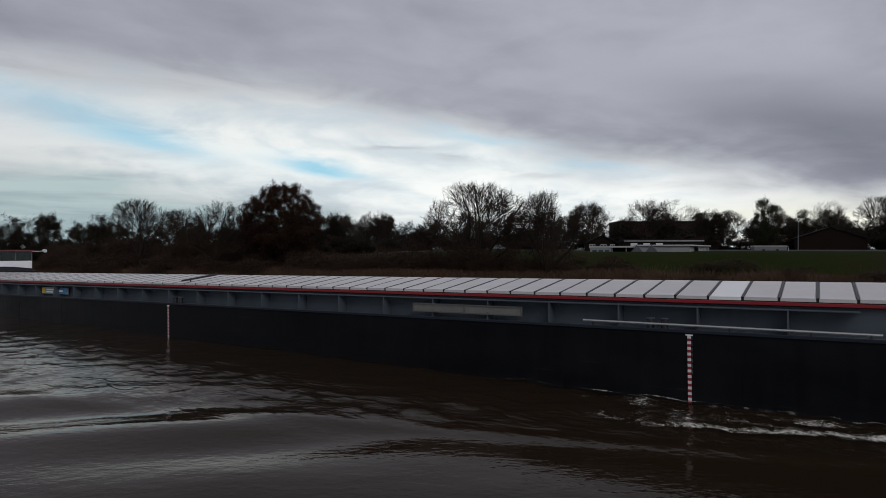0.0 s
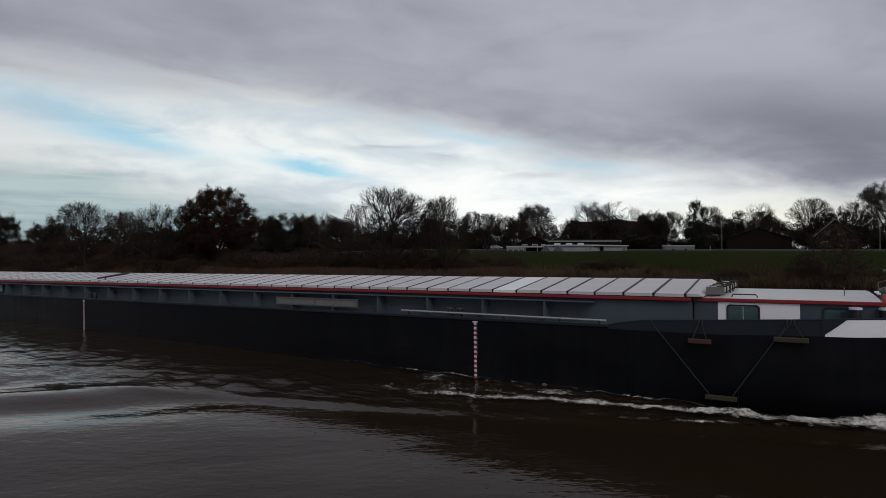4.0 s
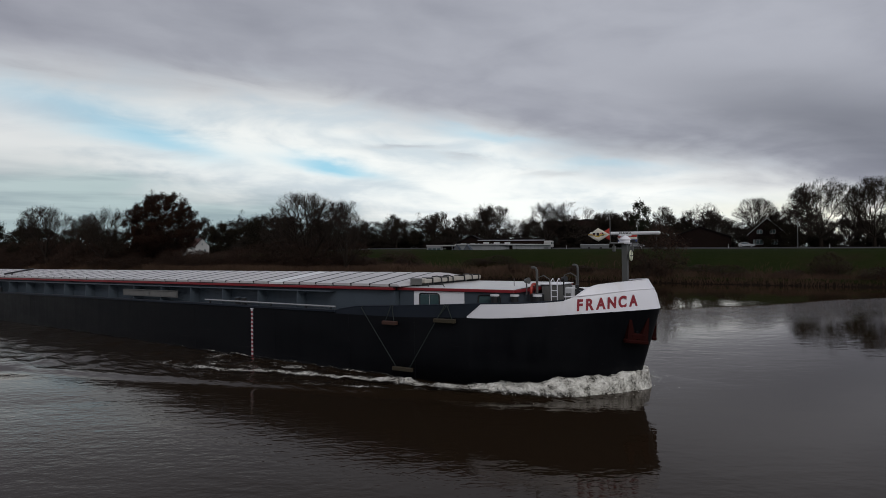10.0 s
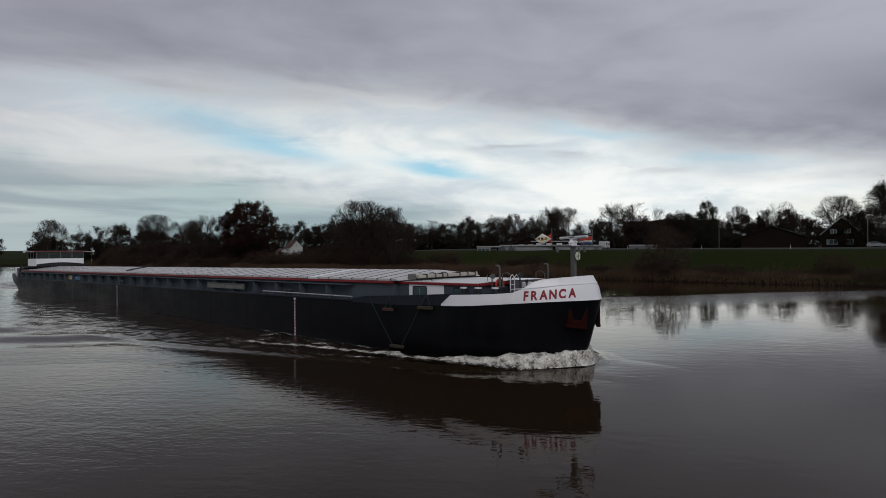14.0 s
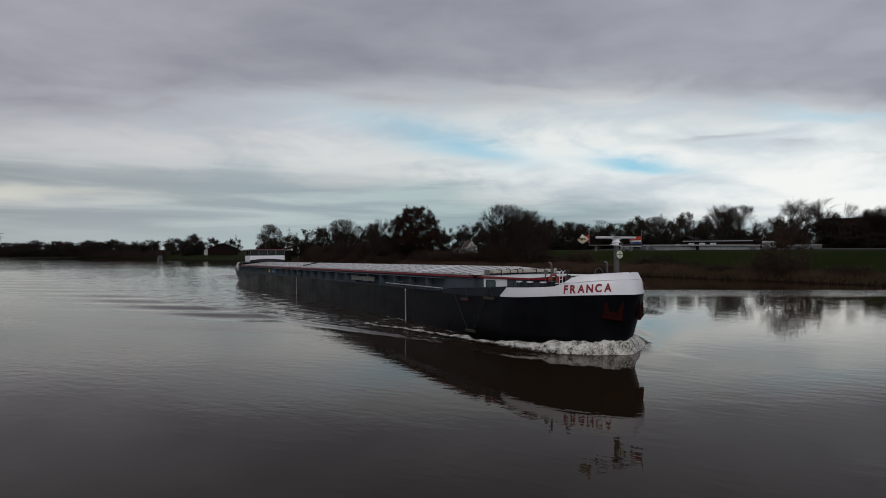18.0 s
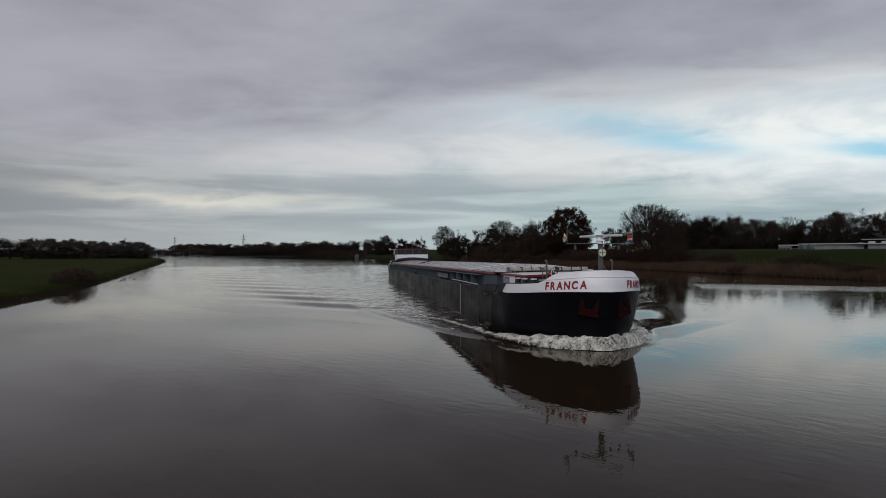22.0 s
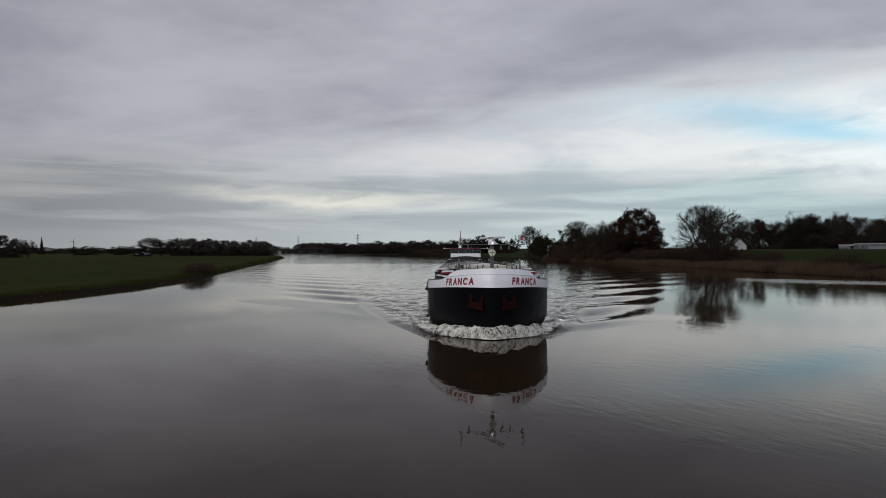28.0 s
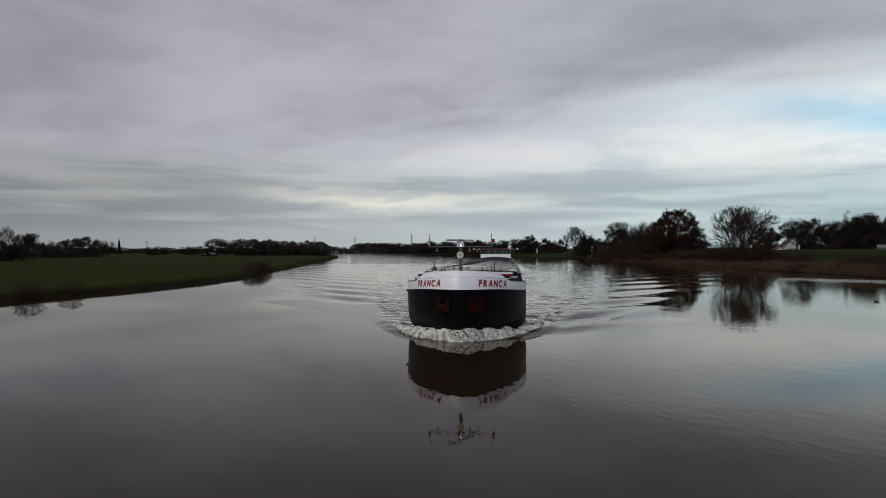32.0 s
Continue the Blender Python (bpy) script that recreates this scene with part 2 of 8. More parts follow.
def water_material(name, ripple=1.0, still=False, band=False):
    mat = bpy.data.materials.new(name)
    mat.use_nodes = True
    tree = mat.node_tree
    tree.nodes.clear()
    n = nodes_of(tree)
    m = math_of(n)
    place = n("ShaderNodeNewGeometry").outputs["Position"]
    swell = n("ShaderNodeTexNoise", {"Vector": n("ShaderNodeMapping", {"Vector": place, "Rotation": (0, 0, radians(25)), "Scale": (0.35, 1, 1)}).outputs[0], "Scale": 0.5, "Detail": 2.0}).outputs["Fac"]
    small = n("ShaderNodeTexNoise", {"Vector": n("ShaderNodeMapping", {"Vector": place, "Rotation": (0, 0, radians(-15)), "Scale": (0.5, 1, 1)}).outputs[0], "Scale": 2.2, "Detail": 3.0}).outputs["Fac"]
    gust = n("ShaderNodeTexNoise", {"Vector": place, "Scale": 0.035, "Detail": 3.0}).outputs["Fac"]
    calm = n("ShaderNodeMapRange", {"Value": gust, "From Min": 0.40, "From Max": 0.62, "To Min": 0.50, "To Max": 1.0}).outputs[0]
    wind = n("ShaderNodeTexNoise", {"Vector": n("ShaderNodeMapping", {"Vector": place, "Rotation": (0, 0, radians(12)), "Scale": (0.6, 1, 1)}).outputs[0], "Scale": 5.5, "Detail": 3.0}).outputs["Fac"]
    px, py, pz = n("ShaderNodeSeparateXYZ", {0: place}).outputs
    waft = m("MULTIPLY", m("SUBTRACT", gust, 0.5), 40.0)
    reach_x = n("ShaderNodeMapRange", {"Value": m("ADD", px, waft), "From Min": 62.0, "From Max": 34.0}, interpolation_type="SMOOTHSTEP").outputs[0]
    reach_y = n("ShaderNodeMapRange", {"Value": m("ADD", py, waft), "From Min": -32.0, "From Max": -12.0}, interpolation_type="SMOOTHSTEP").outputs[0]
    breeze = m("ADD", 0.07, m("MULTIPLY", m("MULTIPLY", reach_x, reach_y), 0.93))
    chop = m("MULTIPLY", m("ADD", m("MULTIPLY", small, 0.0105 * ripple), m("MULTIPLY", wind, 0.0085 * ripple)), m("MULTIPLY", calm, breeze))
    height = m("ADD", m("MULTIPLY", m("MULTIPLY", swell, 0.016 * ripple), m("ADD", 0.30, m("MULTIPLY", breeze, 0.70))), m("ADD", chop, m("MULTIPLY", small, 0.0040)))
    if band:
        # a ruffled front, sharp on its fore edge and fading behind
        own = n("ShaderNodeTexCoord").outputs["Object"]
        off = m("ADD", n("ShaderNodeSeparateXYZ", {0: own}).outputs[1], m("MULTIPLY", m("SUBTRACT", gust, 0.5), 4.0))
        sharp = n("ShaderNodeMapRange", {"Value": off, "From Min": 0.6, "From Max": -0.8}, interpolation_type="SMOOTHSTEP").outputs[0]
        fade = n("ShaderNodeMapRange", {"Value": off, "From Min": -17.0, "From Max": -1.5}, interpolation_type="SMOOTHSTEP").outputs[0]
        ruffle = n("ShaderNodeTexNoise", {"Vector": n("ShaderNodeMapping", {"Vector": place, "Rotation": (0, 0, radians(-23)), "Scale": (0.35, 1, 1)}).outputs[0], "Scale": 2.6, "Detail": 3.0}).outputs["Fac"]
        height = m("ADD", height, m("MULTIPLY", ruffle, m("MULTIPLY", m("MULTIPLY", sharp, m("POWER", fade, 1.6)), 0.085)))
    if still:
        # broken water inside the wedge of the bow wave
        chop_at = n("ShaderNodeAttribute", attribute_name="chop").outputs["Fac"]
        c1 = n("ShaderNodeTexNoise", {"Vector": n("ShaderNodeMapping", {"Vector": n("ShaderNodeTexCoord").outputs["Object"], "Rotation": (0, 0, radians(35)), "Scale": (0.45, 1, 1)}).outputs[0], "Scale": 2.4, "Detail": 4.0, "Roughness": 0.52, "Distortion": 0.5}).outputs["Fac"]
        height = m("ADD", height, m("MULTIPLY", c1, m("MULTIPLY", chop_at, 0.17)))
    bump = n("ShaderNodeBump", {"Height": height, "Strength": 1.0, "Distance": 1.0}).outputs[0]
    silt = n("ShaderNodeMix", {0: gust, 6: (0.0150, 0.0094, 0.0052, 1), 7: (0.0180, 0.0113, 0.0064, 1)}, data_type="RGBA").outputs[2]
    if still:
        # silt stirred up by the hull
        silt = n("ShaderNodeMix", {0: m("MULTIPLY", chop_at, 1.0), 6: silt, 7: (0.016, 0.011, 0.0066, 1)}, data_type="RGBA").outputs[2]
    # mirror gloss that falls off fast as the view steepens, over the brown of the suspended silt
    body = n("ShaderNodeBsdfDiffuse", {"Color": silt})
    gloss = n("ShaderNodeBsdfGlossy", {"Color": (1.0, 0.965, 0.93, 1), "Roughness": 0.012, "Normal": bump})
    mirror = m("MULTIPLY", m("POWER", n("ShaderNodeFresnel", {"IOR": 1.33, "Normal": bump}).outputs[0], 1.3), 1.25, clamp=True)
    tree.links.new(n("ShaderNodeMixShader", {0: mirror, 1: body.outputs[0], 2: gloss.outputs[0]}).outputs[0], n("ShaderNodeOutputMaterial").inputs[0])
    return mat


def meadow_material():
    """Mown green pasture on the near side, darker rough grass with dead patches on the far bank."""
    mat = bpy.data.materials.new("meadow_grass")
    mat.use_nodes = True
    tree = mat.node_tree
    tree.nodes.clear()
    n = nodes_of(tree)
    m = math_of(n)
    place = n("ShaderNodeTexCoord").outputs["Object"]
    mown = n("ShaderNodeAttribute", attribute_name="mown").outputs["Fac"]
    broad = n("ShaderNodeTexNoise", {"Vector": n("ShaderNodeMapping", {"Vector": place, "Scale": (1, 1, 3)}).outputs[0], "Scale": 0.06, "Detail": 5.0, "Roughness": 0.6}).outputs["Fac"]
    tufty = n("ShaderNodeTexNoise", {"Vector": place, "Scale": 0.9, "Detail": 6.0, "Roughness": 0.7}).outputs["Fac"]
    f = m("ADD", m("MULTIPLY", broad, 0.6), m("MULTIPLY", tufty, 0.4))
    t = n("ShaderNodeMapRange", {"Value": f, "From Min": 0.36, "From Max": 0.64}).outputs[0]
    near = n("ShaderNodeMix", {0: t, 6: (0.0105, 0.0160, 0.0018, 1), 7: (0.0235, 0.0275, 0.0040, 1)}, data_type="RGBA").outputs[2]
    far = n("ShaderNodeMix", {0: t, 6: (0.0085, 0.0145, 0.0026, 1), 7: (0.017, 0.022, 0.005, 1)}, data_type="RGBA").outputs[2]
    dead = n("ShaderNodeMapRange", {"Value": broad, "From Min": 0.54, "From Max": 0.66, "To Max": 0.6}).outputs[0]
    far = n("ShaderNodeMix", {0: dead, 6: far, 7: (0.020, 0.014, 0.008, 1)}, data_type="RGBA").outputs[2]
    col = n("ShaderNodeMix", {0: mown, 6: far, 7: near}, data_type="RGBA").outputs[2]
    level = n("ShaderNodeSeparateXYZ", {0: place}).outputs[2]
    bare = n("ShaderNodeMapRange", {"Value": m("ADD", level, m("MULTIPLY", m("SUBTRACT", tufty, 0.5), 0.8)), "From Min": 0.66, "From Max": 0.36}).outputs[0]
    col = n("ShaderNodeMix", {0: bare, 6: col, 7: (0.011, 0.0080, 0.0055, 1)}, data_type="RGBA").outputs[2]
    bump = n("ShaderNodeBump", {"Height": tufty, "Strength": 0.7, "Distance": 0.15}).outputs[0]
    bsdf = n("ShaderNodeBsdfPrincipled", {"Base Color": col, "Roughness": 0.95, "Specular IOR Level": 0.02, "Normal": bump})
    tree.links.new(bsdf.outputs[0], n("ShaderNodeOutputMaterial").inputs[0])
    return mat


def hull_material():
    """Black topside paint: dull, with rain streaks, scrapes along the side and a dusty film."""
    mat = bpy.data.materials.new("black_hull_paint")
    mat.use_nodes = True
    tree = mat.node_tree
    tree.nodes.clear()
    n = nodes_of(tree)
    m = math_of(n)
    place = n("ShaderNodeTexCoord").outputs["Object"]

    def field(scale, size, detail, rough=0.6):
        return n("ShaderNodeTexNoise", {"Vector": n("ShaderNodeMapping", {"Vector": place, "Scale": scale}).outputs[0], "Scale": size, "Detail": detail, "Roughness": rough}).outputs["Fac"]

    runs = field((1, 1, 0.10), 2.6, 6.0, 0.7)
    film = field((0.4, 1, 1), 0.5, 5.0)
    scrape = field((0.05, 1, 1), 5.0, 4.0)
    dust = n("ShaderNodeMapRange", {"Value": m("ADD", m("MULTIPLY", runs, 0.35), m("MULTIPLY", film, 0.65)), "From Min": 0.38, "From Max": 0.68}).outputs[0]
    col = n("ShaderNodeMix", {0: dust, 6: (0.0030, 0.0034, 0.0048, 1), 7: (0.0074, 0.0080, 0.0098, 1)}, data_type="RGBA").outputs[2]
    worn = n("ShaderNodeMapRange", {"Value": scrape, "From Min": 0.66, "From Max": 0.74, "To Max": 0.5}).outputs[0]
    col = n("ShaderNodeMix", {0: worn, 6: col, 7: (0.024, 0.022, 0.022, 1)}, data_type="RGBA").outputs[2]
    dent = field((0.5, 1, 1), 0.9, 3.0)
    bump = n("ShaderNodeBump", {"Height": dent, "Strength": 0.4, "Distance": 0.05}).outputs[0]
    bsdf = n("ShaderNodeBsdfPrincipled", {"Base Color": col, "Specular IOR Level": 0.10, "Normal": bump,
             "Roughness": n("ShaderNodeMapRange", {"Value": dust, "To Min": 0.34, "To Max": 0.62}).outputs[0]})
    tree.links.new(bsdf.outputs[0], n("ShaderNodeOutputMaterial").inputs[0])
    return mat


M = {
    "water": water_material("river_water"),
    "grass": meadow_material(),
    "mud": material("river_bank_earth", (0.012, 0.0092, 0.0070), 0.9, spread=0.3, scale=0.6, bump=0.5, bump_scale=6),
    "hull": hull_material(),
    "white": material("white_ship_paint", (0.76, 0.76, 0.80), 0.35, spread=0.05, scale=0.8, stain=(0.62, 0.60, 0.58)),
    "coaming": material("slate_grey_paint", (0.060, 0.076, 0.094), 0.5, spread=0.15, scale=0.8, stain=(0.036, 0.047, 0.06), spec=0.2),
    "red": material("red_trim_paint", (0.20, 0.008, 0.014), 0.45, spread=0.15, scale=1.0),
    "hatch": material("aluminium_hatch_cover", (0.56, 0.535, 0.54), 0.45, metal=0.3, spread=0.13, scale=0.7, stain=(0.45, 0.44, 0.43)),
    "newhatch": material("pale_new_hatch_cover", (0.74, 0.74, 0.75), 0.4, metal=0.2, spread=0.06, scale=0.7),
    "bark": material("dark_bark", (0.025, 0.019, 0.015), 0.9, spread=0.3, scale=4, bump=0.5, bump_scale=20, spec=0.1),
    "hullblue": material("dark_blue_grey_paint", (0.016, 0.021, 0.030), 0.5, spread=0.2, scale=0.8, stain=(0.011, 0.013, 0.017), spec=0.12),
    "deck": material("grey_deck_paint", (0.09, 0.095, 0.10), 0.7, spread=0.25, scale=1.2, stain=(0.10, 0.07, 0.05)),
    "black": material("black_fittings", (0.012, 0.012, 0.014), 0.5, spread=0.3, scale=2),
    "pale": material("pale_grey_paint", (0.55, 0.56, 0.58), 0.45, spread=0.08, scale=2, stain=(0.40, 0.38, 0.35)),
    "silver": material("bare_aluminium", (0.40, 0.41, 0.42), 0.4, metal=0.6, spread=0.08, scale=3),
    "meshgrey": material("grey_expanded_mesh", (0.12, 0.12, 0.115), 0.7, spread=0.25, scale=6),
    "steelgrey": material("grey_mast_steel", (0.085, 0.087, 0.085), 0.5, spread=0.15, scale=2),
    "cream": material("cream_beam_paint", (0.40, 0.37, 0.32), 0.5, spread=0.12, scale=2, stain=(0.28, 0.24, 0.2)),
    "roofpale": material("pale_roof_boards", (0.50, 0.50, 0.50), 0.35, spread=0.15, scale=1.2, stain=(0.36, 0.35, 0.33)),
    "ribdark": material("dark_slate_paint", (0.014, 0.018, 0.023), 0.6, spread=0.2, scale=1.5, spec=0.1),
        "glass": material("dark_window_glass", (0.05, 0.085, 0.09), 0.06, spread=0.15, scale=1.0),
    "wood": material("weathered_fender_wood", (0.030, 0.023, 0.011), 0.8, spread=0.3, scale=5, bump=0.3),
    "rust": material("rust_brown_wood", (0.045, 0.018, 0.011), 0.8, spread=0.3, scale=5),
    "rope": material("green_grey_rope", (0.016, 0.024, 0.022), 0.9, spread=0.2, scale=8),
    "yellow": material("yellow_sign_paint", (0.55, 0.40, 0.06), 0.5, spread=0.1, scale=3),
    "paleblue": material("pale_sign_board", (0.22, 0.26, 0.28), 0.5, spread=0.1, scale=3),
    "signblue": material("blue_sign_paint", (0.05, 0.20, 0.38), 0.5, spread=0.1, scale=3),
    "buoyred": material("lifebuoy_red", (0.42, 0.04, 0.025), 0.5, spread=0.1, scale=3),
    "anchorred": material("anchor_red_lead", (0.020, 0.0040, 0.0034), 0.8, spread=0.3, scale=3, stain=(0.022, 0.006, 0.005), spec=0.05),
    "letterred": material("letter_dark_red", (0.24, 0.010, 0.022), 0.45, spread=0.08, scale=3),
    "flagred": material("red_flag_cloth", (0.45, 0.05, 0.035), 0.85, spread=0.1, scale=4),
    "flagwhite": material("white_flag_cloth", (0.66, 0.64, 0.55), 0.85, spread=0.08, scale=4),
    "flagblue": material("blue_flag_cloth", (0.05, 0.08, 0.22), 0.85, spread=0.1, scale=4),
    "discwhite": material("yellow_white_disc", (0.62, 0.64, 0.48), 0.5, spread=0.06, scale=3),
}


def lamp_material(name, colour, strength):
    mat = bpy.data.materials.new(name)
    mat.use_nodes = True
    bsdf = mat.node_tree.nodes["Principled BSDF"]
    bsdf.inputs["Emission Color"].default_value = (*colour, 1)
    bsdf.inputs["Emission Strength"].default_value = strength
    return mat


def clear_glass(name, tint):
    mat = bpy.data.materials.new(name)
    mat.use_nodes = True
    tree = mat.node_tree
    tree.nodes.clear()
    n = nodes_of(tree)
    see = n("ShaderNodeBsdfTransparent", {"Color": (*tint, 1)})
    gloss = n("ShaderNodeBsdfGlossy", {"Color": (1, 1, 1, 1), "Roughness": 0.03})
    f = n("ShaderNodeFresnel", {"IOR": 1.45}).outputs[0]
    tree.links.new(n("ShaderNodeMixShader", {0: f, 1: see.outputs[0], 2: gloss.outputs[0]}).outputs[0], n("ShaderNodeOutputMaterial").inputs[0])
    return mat


M["wheelglass"] = clear_glass("tinted_wheelhouse_glass", (0.30, 0.33, 0.33))
M["lamp"] = lamp_material("lit_lamp_glass", (1.0, 0.97, 0.9), 6.0)


# ---- mesh helpers ----
def mesh_of(bm, name):
    me = bpy.data.meshes.new(name)
    bm.to_mesh(me)
    bm.free()
    return me


def part(name, bm, mat, parent=None, label="", smooth=False):
    me = bm if isinstance(bm, bpy.types.Mesh) else mesh_of(bm, name)
    if mat is not None and not me.materials:
        me.materials.append(mat)
    if smooth:
        me.shade_smooth()
    ob = new(name, me)
    ob.parent = parent
    if label:
        tagged(ob, label)
    return ob


def thing(name, label, category, group="", at=None, kind=""):
    ob = new(name)
    ob.empty_display_size = 0.3
    tagged(ob, label, category, group, kind)
    if at is not None:
        ob.matrix_basis = at
    return ob


def box(bm, x0, x1, y0, y1, z0, z1, bevel=0.0):
    vs = bmesh.ops.create_cube(bm, size=1.0)["verts"]
    for v in vs:
        v.co = Vector(((x0 + x1) / 2 + v.co.x * (x1 - x0), (y0 + y1) / 2 + v.co.y * (y1 - y0), (z0 + z1) / 2 + v.co.z * (z1 - z0)))
    if bevel:
        edges = {e for v in vs for e in v.link_edges}
        bmesh.ops.bevel(bm, geom=list(edges), offset=bevel, segments=1, affect="EDGES")
    return bm


def tube(bm, a, b, r0, r1=None, sides=8):
    r1 = r0 if r1 is None else r1
    a, b = Vector(a), Vector(b)
    d = (b - a)
    q = d.to_track_quat("Z", "Y")
    lo, hi = [], []
    for k in range(sides):
        c = Vector((math.cos(2 * math.pi * k / sides), math.sin(2 * math.pi * k / sides), 0))
        lo.append(bm.verts.new(a + q @ (c * r0)))
        hi.append(bm.verts.new(b + q @ (c * r1)))
    for k in range(sides):
        j = (k + 1) % sides
        bm.faces.new((lo[k], lo[j], hi[j], hi[k]))
    bm.faces.new(lo[::-1])
    bm.faces.new(hi)
    return bm


def path_tube(bm, pts, r, sides=6):
    """One continuous bent tube through the points."""
    ps = [Vector(q) for q in pts]
    rings = []
    for i, q in enumerate(ps):
        d = (ps[min(i + 1, len(ps) - 1)] - ps[max(i - 1, 0)]).normalized()
        if i == 0:
            u = d.cross(Vector((0.13, 0.31, 0.94)) if abs(d.z) < 0.8 else Vector((0.2, 0.95, 0.1)))
        else:
            u = u - d * u.dot(d)
        u.normalize()
        v = u.cross(d)
        rings.append([bm.verts.new(q + (u * math.cos(2 * math.pi * k / sides) + v * math.sin(2 * math.pi * k / sides)) * r) for k in range(sides)])
    for a, b in zip(rings, rings[1:]):
        for k in range(sides):
            bm.faces.new((a[k], b[k], b[(k + 1) % sides], a[(k + 1) % sides]))
    bm.faces.new(rings[0])
    bm.faces.new(list(reversed(rings[-1])))
    return bm


def smoothstep(a, b, x):
    t = min(1.0, max(0.0, (x - a) / (b - a)))
    return t * t * (3 - 2 * t)


# ---- land and water ----
FAR_SHORE = [(-2600, 560), (-1200, 380), (-560, 255), (-364, 217), (-263, 190), (-204, 170), (-150, 155), (-92, 140), (-36, 117), (0, 102), (40, 85), (70, 71), (100, 58), (160, 30), (260, -20), (420, -110), (800, -330), (2600, -1400)]
NEAR_SHORE = [(-2600, 330), (-900, 180), (-420, 112), (-300, 86), (-222, 61), (-160, 38), (-82, 8), (-40, -9), (-8, -22), (14, -34), (26, -43), (38, -53), (60, -75), (110, -110), (220, -170), (420, -280), (800, -500), (2600, -1560)]


def shore_at(line, x):
    return float(np.interp(x, [p[0] for p in line], [p[1] for p in line]))


def crest(x):
    """Height of the grassy rise behind the far bank."""
    return 2.2 + 2.8 * smoothstep(-75, 20, x)


def ground_z(x, y):
    """Ground level, the water lying at 0."""
    far = (y - shore_at(FAR_SHORE, x)) * 0.9
    near = (shore_at(NEAR_SHORE, x) - y) * 0.88
    rough = noise.noise(Vector((x * 0.06, y * 0.06, 1.0))) * 0.5 + noise.noise(Vector((x * 0.3, y * 0.3, 4.0))) * 0.15
    if far > 0:
        back = 20 + 8 * smoothstep(-60, 30, x)
        z = 0.9 * smoothstep(0, 3, far) + 0.3 * smoothstep(3, 12, far) + (crest(x) - 1.2) * smoothstep(8, back, far)
        return z + rough * 0.4 * smoothstep(1, 6, far)
    if near > 0:
        return 0.75 * smoothstep(0, 2.2, near) + 0.35 * smoothstep(3, 25, near) + rough * 0.35 * smoothstep(0.5, 6, near)
    d = max(far, near)
    return max(-2.5, 0.35 * d)


def build_land():
    xs = np.concatenate([[-4800, -2600, -1800, -1300, -1000, -800, -650], np.arange(-540, -240, 20), np.arange(-240, 260, 3.0), np.arange(260, 440, 20), [520, 700, 1000, 1600, 2600, 4800]])
    offs = [0, 0.7, 1.5, 2.3, 3.2, 4.5, 6, 8, 11, 14, 18, 22, 26, 30, 35, 40, 46, 54, 64, 80, 110, 160, 240, 400, 800, 1600, 3400]
    bm = bmesh.new()
    rows = []
    for x in xs:
        f, nn = shore_at(FAR_SHORE, x), shore_at(NEAR_SHORE, x)
        wob = noise.noise(Vector((x * 0.13, 2.0, 0.0))) * 0.8 if abs(x) < 300 else 0
        mid = (f + nn) / 2
        ys = [nn - o for o in reversed(offs)] + [nn + 1.5, nn + 5, mid, f - 5, f - 1.5] + [f + o for o in offs]
        row = []
        for y in ys:
            z = ground_z(x, y + wob)
            row.append(bm.verts.new((x, y, z)))
        rows.append(row)
    for a, b in zip(rows, rows[1:]):
        for k in range(len(a) - 1):
            bm.faces.new((a[k], b[k], b[k + 1], a[k + 1]))
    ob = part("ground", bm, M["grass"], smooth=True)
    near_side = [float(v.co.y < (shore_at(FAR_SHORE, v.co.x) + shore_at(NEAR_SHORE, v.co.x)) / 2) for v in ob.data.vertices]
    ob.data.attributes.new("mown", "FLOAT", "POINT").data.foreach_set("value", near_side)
    tagged(ob, "green winter meadow and earthen river banks", "ground", kind="structure")


def build_water():
    bm = bmesh.new()
    s = 4800
    bmesh.ops.create_grid(bm, x_segments=40, y_segments=40, size=s)
    ob = part("water", bm, M["water"])
    tagged(ob, "calm brown river water mirroring a cloudy sky", "river", kind="structure")


build_land()
build_water()
# ---- barge (bow at 0, stern aft on -x, starboard on -y) ----
LEN, HALF = 91.6, 4.1


def nose(z):
    return 0.14 + (-0.29 * (2.85 - z) if z < 2.85 else -0.17 * (z - 2.85))


def bow_run(z):
    """Length of the curved part of the bow, and the power that makes it finer towards the keel."""
    return 6.26 + nose(z), 1.8 - 0.2 * max(0.0, 2.85 - z)


def half_at(x, z):
    """Half breadth of the hull at a station and level."""
    run, power = bow_run(z)
    t = (x - nose(z) + run) / run
    bow = HALF if t <= 0 else HALF * max(0.0, 1 - min(1.0, t) ** power) ** 0.65
    s = max(0.0, (-x - (LEN - 6.5)) / 6.5)
    return min(bow, HALF * (1 - 0.14 * s ** 2.4))


def bow_x(v, z):
    """Station at which the half breadth is v * HALF, on the bow."""
    run, power = bow_run(z)
    return nose(z) + run * ((1 - v ** (1 / 0.65)) ** (1 / power) - 1)


def split_z(x):
    """Level of the edge between the black hull and the white bow."""
    return 2.45 if x < -13.5 else 2.45 + 0.12 * smoothstep(-10, -6, x) + 0.28 * smoothstep(-6, 0, x)


TOP_LINE = ((-90, 2.62), (-13.2, 2.62), (-12, 2.81), (-7, 3.05), (-5.66, 3.14), (-4, 3.19), (-2.9, 3.25), (-2.4, 3.31), (-2.1, 3.47), (-1.85, 3.65), (-1.6, 3.79), (-1.3, 3.84), (-0.9, 3.88), (-0.3, 3.93), (0.2, 3.97), (1, 4.0))


